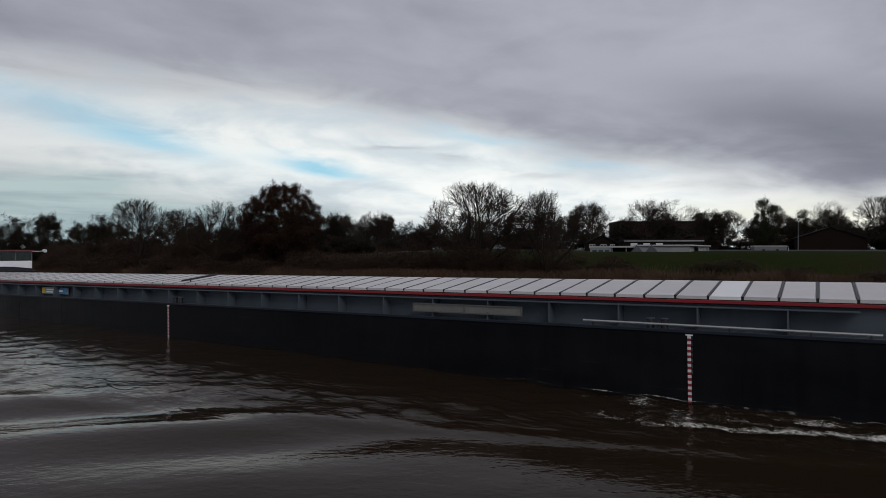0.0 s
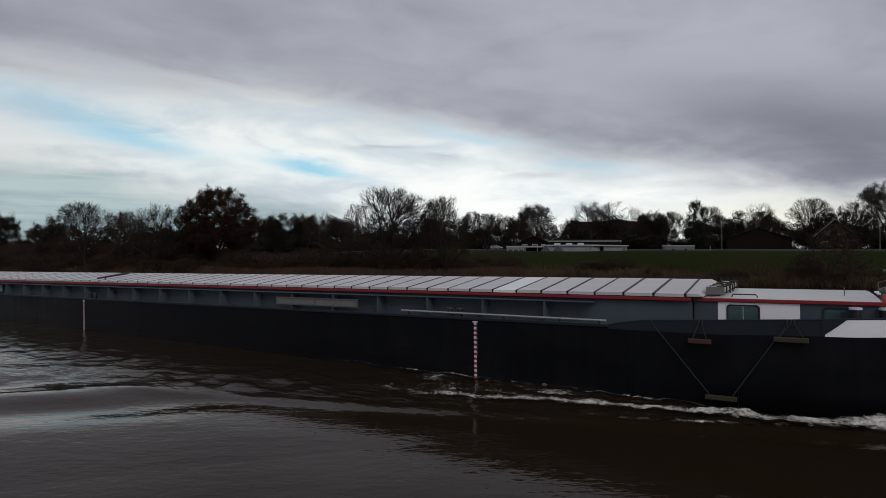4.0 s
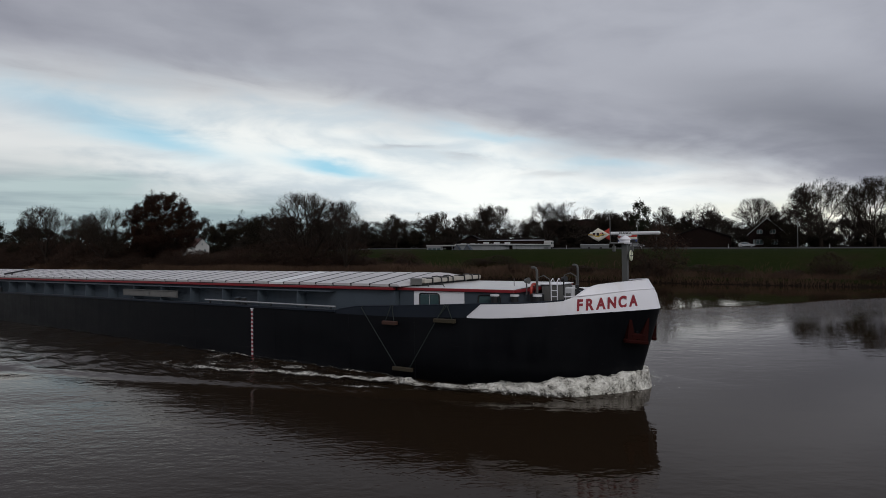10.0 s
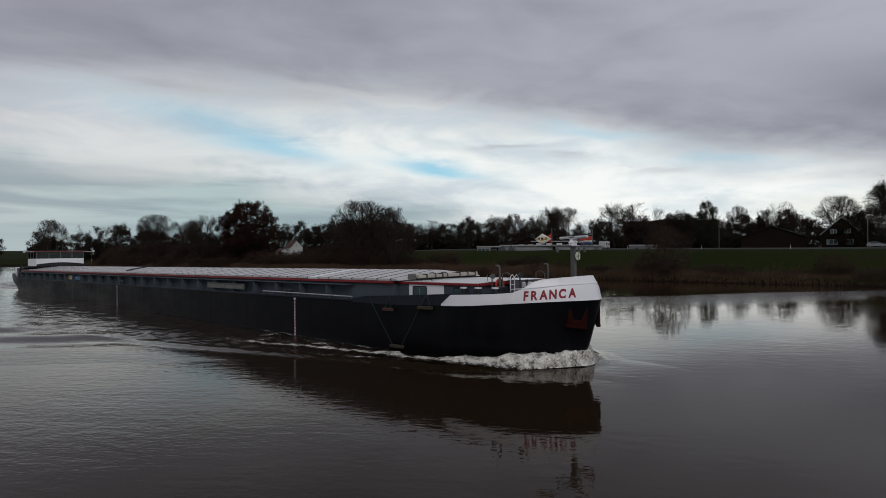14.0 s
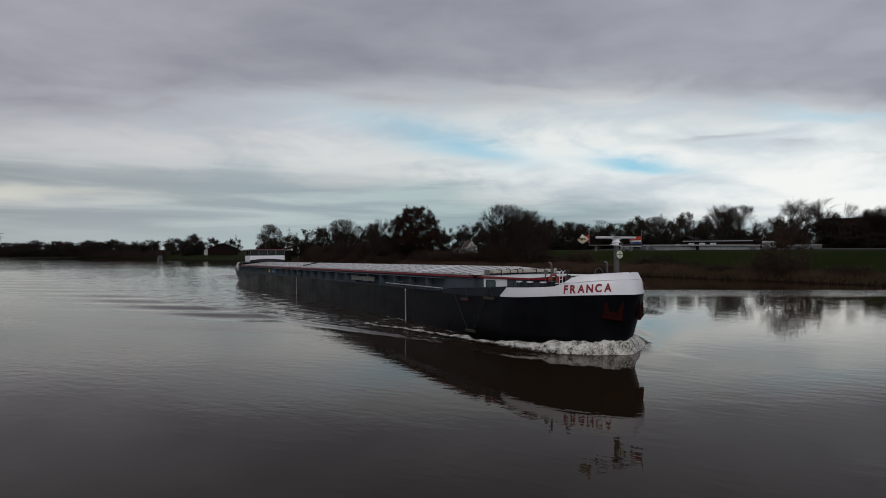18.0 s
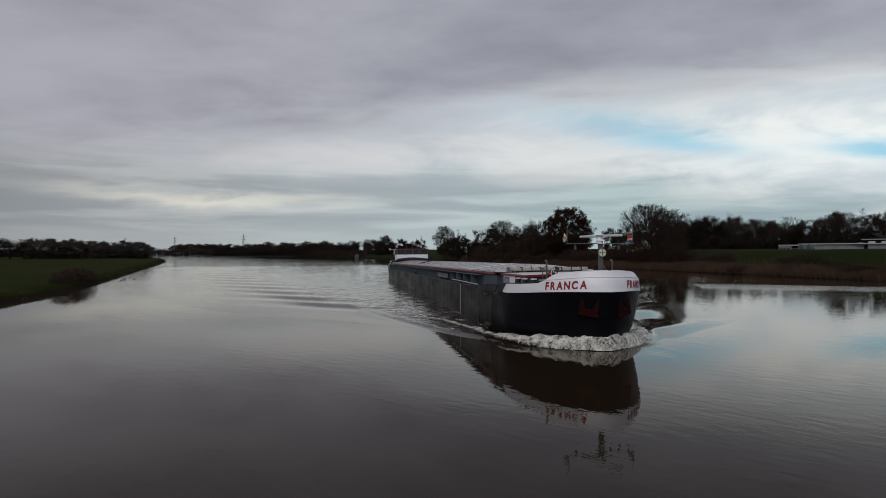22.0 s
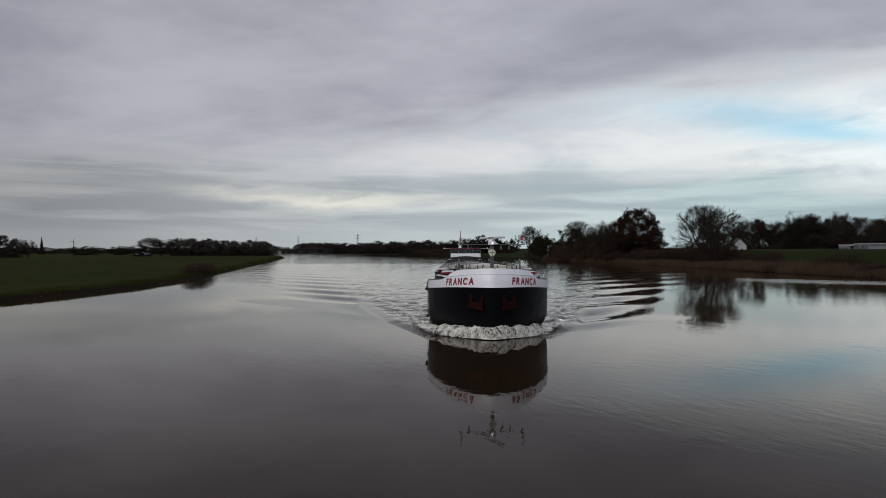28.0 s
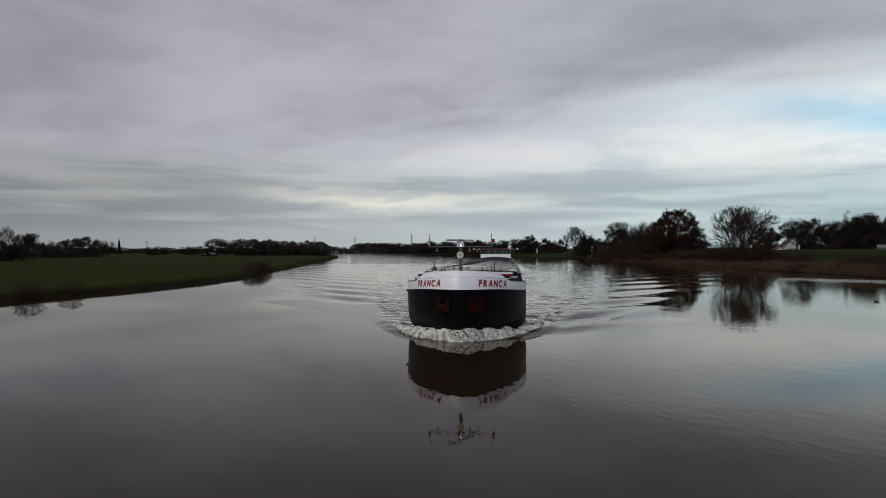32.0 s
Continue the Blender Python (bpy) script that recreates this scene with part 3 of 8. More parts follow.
def top_z(x):
    return float(np.interp(x, [p[0] for p in TOP_LINE], [p[1] for p in TOP_LINE]))


def lean_in(x, z):
    """How far the bulwark leans inboard above its edge."""
    base = split_z(x)
    f = max(0.0, z - base)
    return 0.06 * f + 0.35 * max(0.0, z - 3.45)


def hull_xy(col, z):
    """Point of the hull's outline: col is (side, kind, value), a station on the side or a share of the breadth on the bow."""
    side, kind, value = col
    if kind == "side":
        x, y = value, half_at(value, z)
    else:
        x, y = bow_x(value, z), value * HALF
    # raked counter: the stern draws in and forward below the deck
    aft = smoothstep(-85.5, -91.6, x)
    y *= 1 - 0.42 * aft * smoothstep(2.3, -0.4, z)
    x += 2.3 * aft * smoothstep(2.5, -0.6, z)
    # rounded forefoot: the sections draw in towards the keel
    return x, side * y * (1 - 0.085 * max(0.0, (1.0 - z)) ** 2 * smoothstep(-15, -6, x))


STATIONS = [-91.6, -91.0, -90.0, -88.6, -87.5, -86, -84, -82, -80] + [-80 + 2.0 * k for k in range(1, 34)] + [-13.0, -12, -11, -10, -9, -8, -7.2, -6.26]
SHARES = [0.999, 0.99, 0.975, 0.95, 0.91, 0.86, 0.8, 0.74, 0.68, 0.61, 0.54, 0.47, 0.4, 0.33, 0.26, 0.19, 0.12, 0.05]
COLS = [(-1, "side", x) for x in STATIONS] + [(-1, "bow", v) for v in SHARES] + [(-1, "bow", 0.0)] + [(1, "bow", v) for v in reversed(SHARES)] + [(1, "side", x) for x in reversed(STATIONS)]


def grid_part(name, mat, parent, cols, levels, label="", inset=False, thick=0.0, wob=0.0, deeper=0.0):
    bm = bmesh.new()
    rows = []
    for col in cols:
        x0 = hull_xy(col, 2.85)[0]
        row = []
        for z in levels(x0, col):
            x, y = hull_xy(col, z)
            if inset:
                d = lean_in(x0, z) + deeper
                n2 = Vector((x + 5.0, y * 1.1)).normalized() if x > -5 else Vector((0, 1 if y > 0 else -1))
                x, y = x - n2.x * d, y - n2.y * d
            if wob:
                y += wob * noise.noise(Vector((x * 0.9, z * 1.6, 3 if y > 0 else 9)))
            row.append(bm.verts.new((x, y, z)))
        rows.append(row)
    for a, b in zip(rows, rows[1:]):
        for k in range(len(a) - 1):
            bm.faces.new((a[k], b[k], b[k + 1], a[k + 1]))
    ob = part(name, bm, mat, parent, label, smooth=True)
    if thick:
        s = ob.modifiers.new("thickness", "SOLIDIFY")
        s.thickness, s.offset, s.use_rim = thick, -1, False
    return ob


barge = thing("cargo_barge", "long black river barge with white bow and closed hatches", "barge")


def build_hull():
    hull = grid_part("hull", M["hull"], barge, COLS, lambda x, c: [-2.0, -1.0, -0.3, 0.2, 0.7, 1.2, 1.7, 2.1, split_z(x) if x > -13.2 else 2.55], "black painted steel plating", wob=0.012)
    bm = bmesh.new()
    ring = []
    for z in (-2.0, 0.0, 1.2, 2.55):
        rake = smoothstep(2.5, -0.6, z)
        ring.append([bm.verts.new((-LEN + 2.3 * rake - 0.3 * (1 - abs(y) / 3.53), y * (1 - 0.42 * smoothstep(2.3, -0.4, z)), z)) for y in (-3.53, -1.8, 0, 1.8, 3.53)])
    for a, b in zip(ring, ring[1:]):
        for k in range(4):
            bm.faces.new((a[k], a[k + 1], b[k + 1], b[k]))
    part("transom", bm, M["hull"], barge)
    # upright plate seams and a rubbing strake
    for x in [-17.2 - 6.4 * k for k in range(11)] + [-8.8, -12.4]:
        for side in (-1, 1):
            y = side * (half_at(x, 1.0))
            part("plate_seam", box(bmesh.new(), x - 0.012, x + 0.012, min(y - side * 0.05, y + side * 0.006), max(y - side * 0.05, y + side * 0.006), -0.4, 2.44, 0.005), M["hull"], hull)
    for side in (-1, 1):
        bm = bmesh.new()
        box(bm, -86, -13.2, side * HALF - 0.06, side * HALF + 0.06, 2.5, 2.62, 0.02)
        part("deck_edge", bm, M["hullblue"], barge)
    # bulwarks
    bow_cols = [c for c in COLS if hull_xy(c, 2.85)[0] > -6.3]

    def white_levels(x, c):
        t = top_z(x)
        return [split_z(x) + (t - split_z(x)) * f for f in (0, 0.25, 0.5, 0.75, 1.0)]
    bul = grid_part("bow_bulwark", M["white"], barge, bow_cols, white_levels, "white painted bow bulwark", inset=True, thick=0.05)
    grid_part("bulwark_lining", M["rust"], bul, bow_cols, lambda x, c: [2.6, 3.0, max(3.05, top_z(x) - 0.02)], "dark red inner side of the bulwark", inset=True, deeper=0.07)
    # the slanting fore edge of the white paint
    for side in (-1, 1):
        cols = [(side, "side", x) for x in (-13.2, -12.6, -12, -11, -10, -9, -8, -7, -6.3)]
        cols = cols if side < 0 else cols[::-1]
        ob = grid_part("side_bulwark", M["hullblue"], barge, cols, lambda x, c: [split_z(x) + 0.0, split_z(x) + 0.5 * (top_z(x) - split_z(x)), top_z(x)], "slate blue inclined bulwark plate", inset=True, thick=0.05)
        bm = bmesh.new()
        rows = []
        for k in range(9):
            x = -6.34 + 0.70 * k / 8
            lo, hi = split_z(x) + (top_z(x) - split_z(x)) * k / 8, top_z(x) + 0.005
            rows.append([bm.verts.new((x, side * (half_at(x, z) - lean_in(x, z) + 0.014), z)) for z in (lo, (lo + hi) / 2, hi)])
        for a, b in zip(rows, rows[1:]):
            for k in range(2):
                bm.faces.new((a[k], b[k], b[k + 1], a[k + 1]))
        part("paint_edge", bm, M["hullblue"], barge)
    # rails along the bulwark tops
    for side in (-1, 1):
        pts = []
        for c in [c for c in COLS if c[0] == side and hull_xy(c, 2.85)[0] > -13.2]:
            x0 = hull_xy(c, 2.85)[0]
            z = top_z(x0)
            x, y = hull_xy(c, z)
            d = lean_in(x0, z) + 0.02
            n2 = Vector((x + 5.0, y * 1.1)).normalized() if x > -5 else Vector((0, 1 if y > 0 else -1))
            pts.append(Vector((x - n2.x * d, y - n2.y * d, z)))
        bm = bmesh.new()
        path_tube(bm, [p for p in pts if p.x < -2.3], 0.035)
        part("bulwark_rail", bm, M["hullblue"], barge)
        bm = bmesh.new()
        path_tube(bm, [p for p in pts if p.x >= -2.5], 0.03)
        part("bulwark_rail", bm, M["white"], barge)
    # knuckle line round the bow
    bm = bmesh.new()
    pts = []
    for c in bow_cols:
        x0 = hull_xy(c, 2.85)[0]
        if x0 > -2.6:
            z = 3.42 + 0.20 * smoothstep(-2.6, 0, x0)
            x, y = hull_xy(c, z)
            d = lean_in(x0, z) - 0.004
            n2 = Vector((x + 5.0, y * 1.1)).normalized()
            pts.append(Vector((x - n2.x * d, y - n2.y * d, z)))
    path_tube(bm, pts, 0.022)
    part("knuckle", bm, M["white"], bul)
    # decks
    bm = bmesh.new()
    for z, x0, x1 in ((2.55, -91.5, -12.8), (2.62, -12.8, -0.6)):
        xs = [x for x in np.arange(x0, x1 + 0.01, 1.0)] + [x1]
        rows = [(bm.verts.new((x, -half_at(x, 2.6) + 0.06, z)), bm.verts.new((x, half_at(x, 2.6) - 0.06, z))) for x in xs]
        for a, b in zip(rows, rows[1:]):
            bm.faces.new((a[0], b[0], b[1], a[1]))
    part("deck", bm, M["deck"], barge, "dark grey steel deck")


def build_hold():
    x0, x1 = -86.4, -10.35
    co = part("coaming", box(bmesh.new(), x0, x1, -3.35, 3.35, 2.55, 3.5), M["coaming"], barge, "slate grey hatch coaming")
    rib_mesh = None
    for side in (-1, 1):
        for k in range(26):
            x = -15.87 - 2.8 * k
            if rib_mesh is None:
                bm = bmesh.new()
                vs = [bm.verts.new(p) for p in ((0, 0, 2.56), (0, -0.62, 2.56), (0, -0.56, 3.4), (0, 0, 3.4), (0.05, 0, 2.56), (0.05, -0.62, 2.56), (0.05, -0.56, 3.4), (0.05, 0, 3.4))]
                for f in ((0, 1, 2, 3), (7, 6, 5, 4), (1, 5, 6, 2), (2, 6, 7, 3)):
                    bm.faces.new([vs[i] for i in f])
                rib_mesh = mesh_of(bm, "coaming_rib")
                rib_mesh.materials.append(M["coaming"])
            ob = part("coaming_rib", rib_mesh, None, co)
            ob.matrix_basis = pose(x, side * 3.35, 0, 0, 0, 0 if side < 0 else 180)
        a, b = sorted((side * 3.35, side * 3.92))
        part("coaming_flange", box(bmesh.new(), x0, x1 - 3.5, a, b, 3.4, 3.43), M["coaming"], co)
        a, b = sorted((side * 3.3, side * 3.54))
        part("red_trim", box(bmesh.new(), x0, x1, a, b, 3.53, 3.65, 0.015), M["red"], co, "red painted edge beam")
        a, b = sorted((side * 3.2, side * 3.48))
        part("hatch_rim", box(bmesh.new(), x0, x1 + 0.1, a, b, 3.65, 3.79), M["black"], co)
    # hatch covers, low gables
    bm = bmesh.new()
    n = 14
    prof = []
    for k in range(n + 1):
        y = -3.52 + 7.04 * k / n
        prof.append((y, 3.775 + 0.41 * (1 - (abs(y / 3.52) ** 2 + 0.0025) ** 0.5)))
    w = 1.115
    rings = []
    for x, dz in ((0, -0.09), (0, 0), (0.03, 0.025), (w - 0.115, 0.025), (w - 0.085, 0), (w - 0.085, -0.09)):
        rings.append([bm.verts.new((x, y, z + dz)) for y, z in prof])
    for a, b in zip(rings, rings[1:]):
        for k in range(n):
            bm.faces.new((a[k], b[k], b[k + 1], a[k + 1]))
    for k in (0, n):
        bm.faces.new([r[k] for r in rings])
    # added black strip, slightly proud, standing in for the dark gap between covers
    sb = bmesh.new()
    rows = [[sb.verts.new((x, y, z + dz)) for y, z in prof] for x, dz in ((w - 0.084, -0.05), (w - 0.084, 0.034), (w - 0.001, 0.034), (w - 0.001, -0.05))]
    for a, b in zip(rows, rows[1:]):
        for k in range(n):
            sb.faces.new((a[k], b[k], b[k + 1], a[k + 1]))
    gap_strip = mesh_of(sb, "cover_seal")
    gap_strip.materials.append(M["black"])
    me = mesh_of(bm, "hatch_cover")
    me.materials.append(M["hatch"])
    hold = part("hatch_bed", box(bmesh.new(), x0 + 0.1, x1, -3.2, 3.2, 3.6, 3.76), M["black"], barge)
    for k in range(65):
        ob = part("hatch_cover", me, None, hold)
        if k == 6:
            # one newer, paler cover
            ob.data = me.copy()
            ob.data.materials[0] = M["newhatch"]
        ob.location = (-10.52 - 1.115 * (k + 1) + 0.5 * 0.045, 0, 0.004 * ((k * 7) % 3 - 1))
        part("cover_seal", gap_strip, None, ob)
    # sloped fore end of the covers
    bm = bmesh.new()
    rows = [[bm.verts.new((x, y, max(3.70, z + dz))) for y, z in prof] for x, dz in ((-10.49, -0.09), (-10.49, 0.02), (-10.10, 0.02), (-9.94, -0.16), (-9.94, -0.30))]
    for a, b in zip(rows, rows[1:]):
        for k in range(n):
            bm.faces.new((a[k], b[k], b[k + 1], a[k + 1]))
    for k in (0, n):
        bm.faces.new([r[k] for r in rows])
    part("hatch_end", bm, M["hatch"], hold)
    # a dark lever left on the covers
    bm = bmesh.new()
    tube(bm, (-49.0, -3.3, 3.93), (-47.4, -1.9, 4.3), 0.06, 0.07)
    tube(bm, (-48.6, -2.95, 3.82), (-48.6, -2.95, 4.05), 0.05)
    part("cover_lever", bm, M["black"], hold)


def build_side_gear():
    # silver pipe rail on the deck edge
    bm = bmesh.new()
    tube(bm, (-22.8, -4.0, 2.78), (-13.3, -4.0, 2.74), 0.045)
    rail = part("deck_pipe", bm, M["silver"], barge, "bare silver pipe rail")
    for x in (-22.4, -20.0, -17.6, -15.2, -13.6):
        part("bracket", box(bmesh.new(), x - 0.03, x + 0.03, -4.03, -3.95, 2.55, 2.76), M["black"], rail)
    for x, y in ((-20.27, -3.88), (-19.77, -3.88), (-48.8, -3.88), (-48.25, -3.88), (-20.27, 3.88), (-19.77, 3.88), (-48.8, 3.88), (-48.25, 3.88), (-78.2, -3.8), (-77.7, -3.8)):
        bollard(x, y, 2.55, 0.43, 0.13)
    # stowed aluminium gangway against the coaming
    bm = bmesh.new()
    box(bm, -30.9, -25.42, -3.98, -3.90, 3.14, 3.19)
    box(bm, -30.9, -25.42, -3.98, -3.90, 2.80, 2.86)
    for x in (-30.9, -28.2, -25.47):
        box(bm, x, x + 0.05, -3.98, -3.90, 2.86, 3.14)
    gang = part("gangway", bm, M["steelgrey"], barge, "stowed aluminium gangway")
    part("gangway_mesh", box(bmesh.new(), -30.85, -25.47, -3.945, -3.93, 2.86, 3.14), M["meshgrey"], gang)
    for x in (-30.0, -26.3):
        part("gangway_hook", box(bmesh.new(), x, x + 0.06, -3.90, -3.36, 3.0, 3.05), M["black"], gang)
    # advertising board
    sign = part("sign_board", box(bmesh.new(), -66.0, -62.2, -3.56, -3.50, 2.76, 3.24), M["paleblue"], barge, "small pale blue sign board")
    part("sign_patch", box(bmesh.new(), -65.95, -65.5, -3.575, -3.56, 2.8, 3.2), M["yellow"], sign)
    part("sign_patch", box(bmesh.new(), -63.9, -62.25, -3.575, -3.56, 2.8, 3.2), M["signblue"], sign)
    for k, (a, b) in enumerate(((-65.3, -64.1), (-65.3, -64.4))):
        part("sign_bar", box(bmesh.new(), a, b, -3.575, -3.56, 3.03 - 0.18 * k, 3.12 - 0.18 * k), M["white"], sign)
    part("sign_bar", box(bmesh.new(), -63.7, -62.9, -3.585, -3.575, 2.93, 3.07), M["white"], sign)
    # draught scales on the plating
    for x in (-18.9, -49.2):
        for side in (-1, 1):
            y0, y1 = sorted((side * (HALF - 0.02), side * (HALF + 0.02)))
            scale_ = part("draught_scale", box(bmesh.new(), x - 0.12, x + 0.12, y0, y1, 2.42, 2.46), M["white"], barge, "white and red draught marks")
            white_me = None
            for k in range(12):
                z = 2.32 - 0.2 * k
                if white_me is None:
                    white_me = mesh_of(box(bmesh.new(), -0.06, 0.06, -0.02, 0.02, 0, 0.1), "mark")
                    white_me.materials.append(M["pale"])
                    red_me = mesh_of(box(bmesh.new(), -0.06, 0.06, -0.02, 0.02, 0, 0.1), "mark")
                    red_me.materials.append(M["red"])
                ob = part("mark", white_me, None, scale_)
                ob.location = (x, side * HALF, z)
                ob = part("mark", red_me, None, scale_)
                ob.location = (x, side * HALF, z - 0.1)
                if k < 7:
                    part("figure_bar", box(bmesh.new(), x + 0.085, x + 0.105, y0, y1, z - 0.05, z + 0.09), M["coaming"], scale_)
    # fender boards hung over the side on ropes
    for (xa, xb, z, hang, colour, lab) in ((-9.82, -8.82, 0.3, ((-11.6, 2.86), (-7.3, 3.04)), "wood", "wet wooden fender board"), (-7.7, -6.7, 2.42, ((-7.2, 3.06), (-7.1, 3.06)), "wood", "yellow weathered fender board"), (-10.35, -9.6, 2.2, ((-10.0, 2.94), (-9.9, 2.94)), "rust", "rusty brown fender board")):
        fb = part("fender_board", box(bmesh.new(), xa, xb, -HALF - 0.24, -HALF - 0.06, z - 0.08, z + 0.08, 0.02), M[colour], barge, lab)
        for (px, pz), ex in zip(hang, (xa + 0.15, xb - 0.15)):
            bm = bmesh.new()
            path_tube(bm, [(px, -HALF + 0.02, pz), (px, -HALF - 0.07, pz - 0.1), (ex, -HALF - 0.15, z + 0.08)], 0.018, 5)
            part("rope", bm, M["rope"], fb)


def bollard(x, y, z, h, r):
    bm = bmesh.new()
    tube(bm, (x, y, z), (x, y, z + h - 0.05), r, r, 14)
    b = part("bollard", bm, M["black"], barge, "black mooring bollard")
    bm = bmesh.new()
    tube(bm, (x, y, z + h - (0.07 if x > -7 else 0.03)), (x, y, z + h), r * 1.25, r * 1.2, 14)
    part("bollard_cap", bm, M["pale" if x > -7 else "coaming"], b)


def build_fore_cabin():
    ca = part("cabin_wall", box(bmesh.new(), -10.3, -4.75, -3.1, 3.1, 2.6, 3.52), M["coaming"], barge, "slate grey forward cabin")
    for side in (-1, 1):
        a, b = sorted((side * 3.1, side * 3.11))
        part("white_panel", box(bmesh.new(), -9.5, -6.95, a, b, 2.62, 3.5), M["white"], ca, "white painted cabin panel")
        for x0, x1 in ((-9.17, -8.20), (-6.25, -5.3)):
            bm = bmesh.new()
            a, b = sorted((side * 3.1, side * 3.135))
            ring = [(cx + 0.09 * math.cos(radians(q)), side * 3.118, cz + 0.09 * math.sin(radians(q))) for cx, cz, q0 in ((x1 - 0.07, 3.31, 0), (x0 + 0.07, 3.31, 90), (x0 + 0.07, 2.91, 180), (x1 - 0.07, 2.91, 270)) for q in (q0, q0 + 30, q0 + 60, q0 + 90)]
            path_tube(bm, ring + ring[:1], 0.032)
            win = part("window_frame", bm, M["black"], ca)
            a, b = sorted((side * 3.112, side * 3.12))
            for p, q in ((x0, (x0 + x1) / 2 - 0.01), ((x0 + x1) / 2 + 0.01, x1)):
                part("pane", box(bmesh.new(), p, q, a, b, 2.86, 3.36), M["glass"], win)
        a, b = sorted((side * 3.05, side * 3.2))
        part("red_trim", box(bmesh.new(), -10.35, -4.65, a, b, 3.52, 3.64, 0.015), M["red"], ca)
    part("red_trim", box(bmesh.new(), -4.72, -4.6, -3.05, 3.05, 3.52, 3.64), M["red"], ca)
    bm = bmesh.new()
    prof = [(-3.15 + 6.3 * k / 8) for k in range(9)]
    lo = [bm.verts.new((-10.3, y, 3.645 + 0.05 * (1 - (y / 3.15) ** 2))) for y in prof]
    hi = [bm.verts.new((-4.68, y, 3.645 + 0.05 * (1 - (y / 3.15) ** 2))) for y in prof]
    for k in range(8):
        bm.faces.new((lo[k], hi[k], hi[k + 1], lo[k + 1]))
    part("cabin_roof", bm, M["roofpale"], ca, "pale weathered cabin roof")
    # low rail on the roof
    bm = bmesh.new()
    path_tube(bm, [(-9.1, -2.6, 3.66), (-9.05, -2.6, 3.76), (-8.3, -2.6, 3.76), (-8.25, -2.6, 3.66)], 0.025)
    part("roof_rail", bm, M["black"], ca)
    # folded loading beams lying across the fore end of the hold
    bm = bmesh.new()
    box(bm, -9.90, -9.66, -2.75, 2.95, 3.80, 4.00, 0.02)
    g = part("cross_beam", bm, M["cream"], barge, "cream box beams lashed across the ship")
    part("upper_beam", box(bmesh.new(), -9.58, -9.36, -2.45, 2.6, 3.79, 3.97, 0.02), M["cream"], g)
    for y in (-2.79, -1.9, -0.6, 0.9, 2.3):
        part("end_plate" if y < -2.5 else "beam_clamp", box(bmesh.new(), -9.93, -9.31, y, y + (0.05 if y < -2.5 else 0.06), 3.74, 4.03, 0.01), M["meshgrey" if y < -2.5 else "black"], g)
    part("cross_beam_foot", box(bmesh.new(), -9.9, -9.5, -2.4, -2.0, 3.64, 3.75), M["black"], g)
    part("cross_beam_foot", box(bmesh.new(), -9.9, -9.5, 2.1, 2.4, 3.64, 3.75), M["black"], g)
    for y in (-1.2, -0.2, 1.6):
        bm = bmesh.new()
        path_tube(bm, [(-9.28, y, 3.72), (-9.30, y, 3.99), (-9.6, y + 0.08, 4.06), (-9.9, y + 0.12, 4.03), (-9.96, y + 0.15, 3.74)], 0.03)
        part("lashing", bm, M["black"], g)


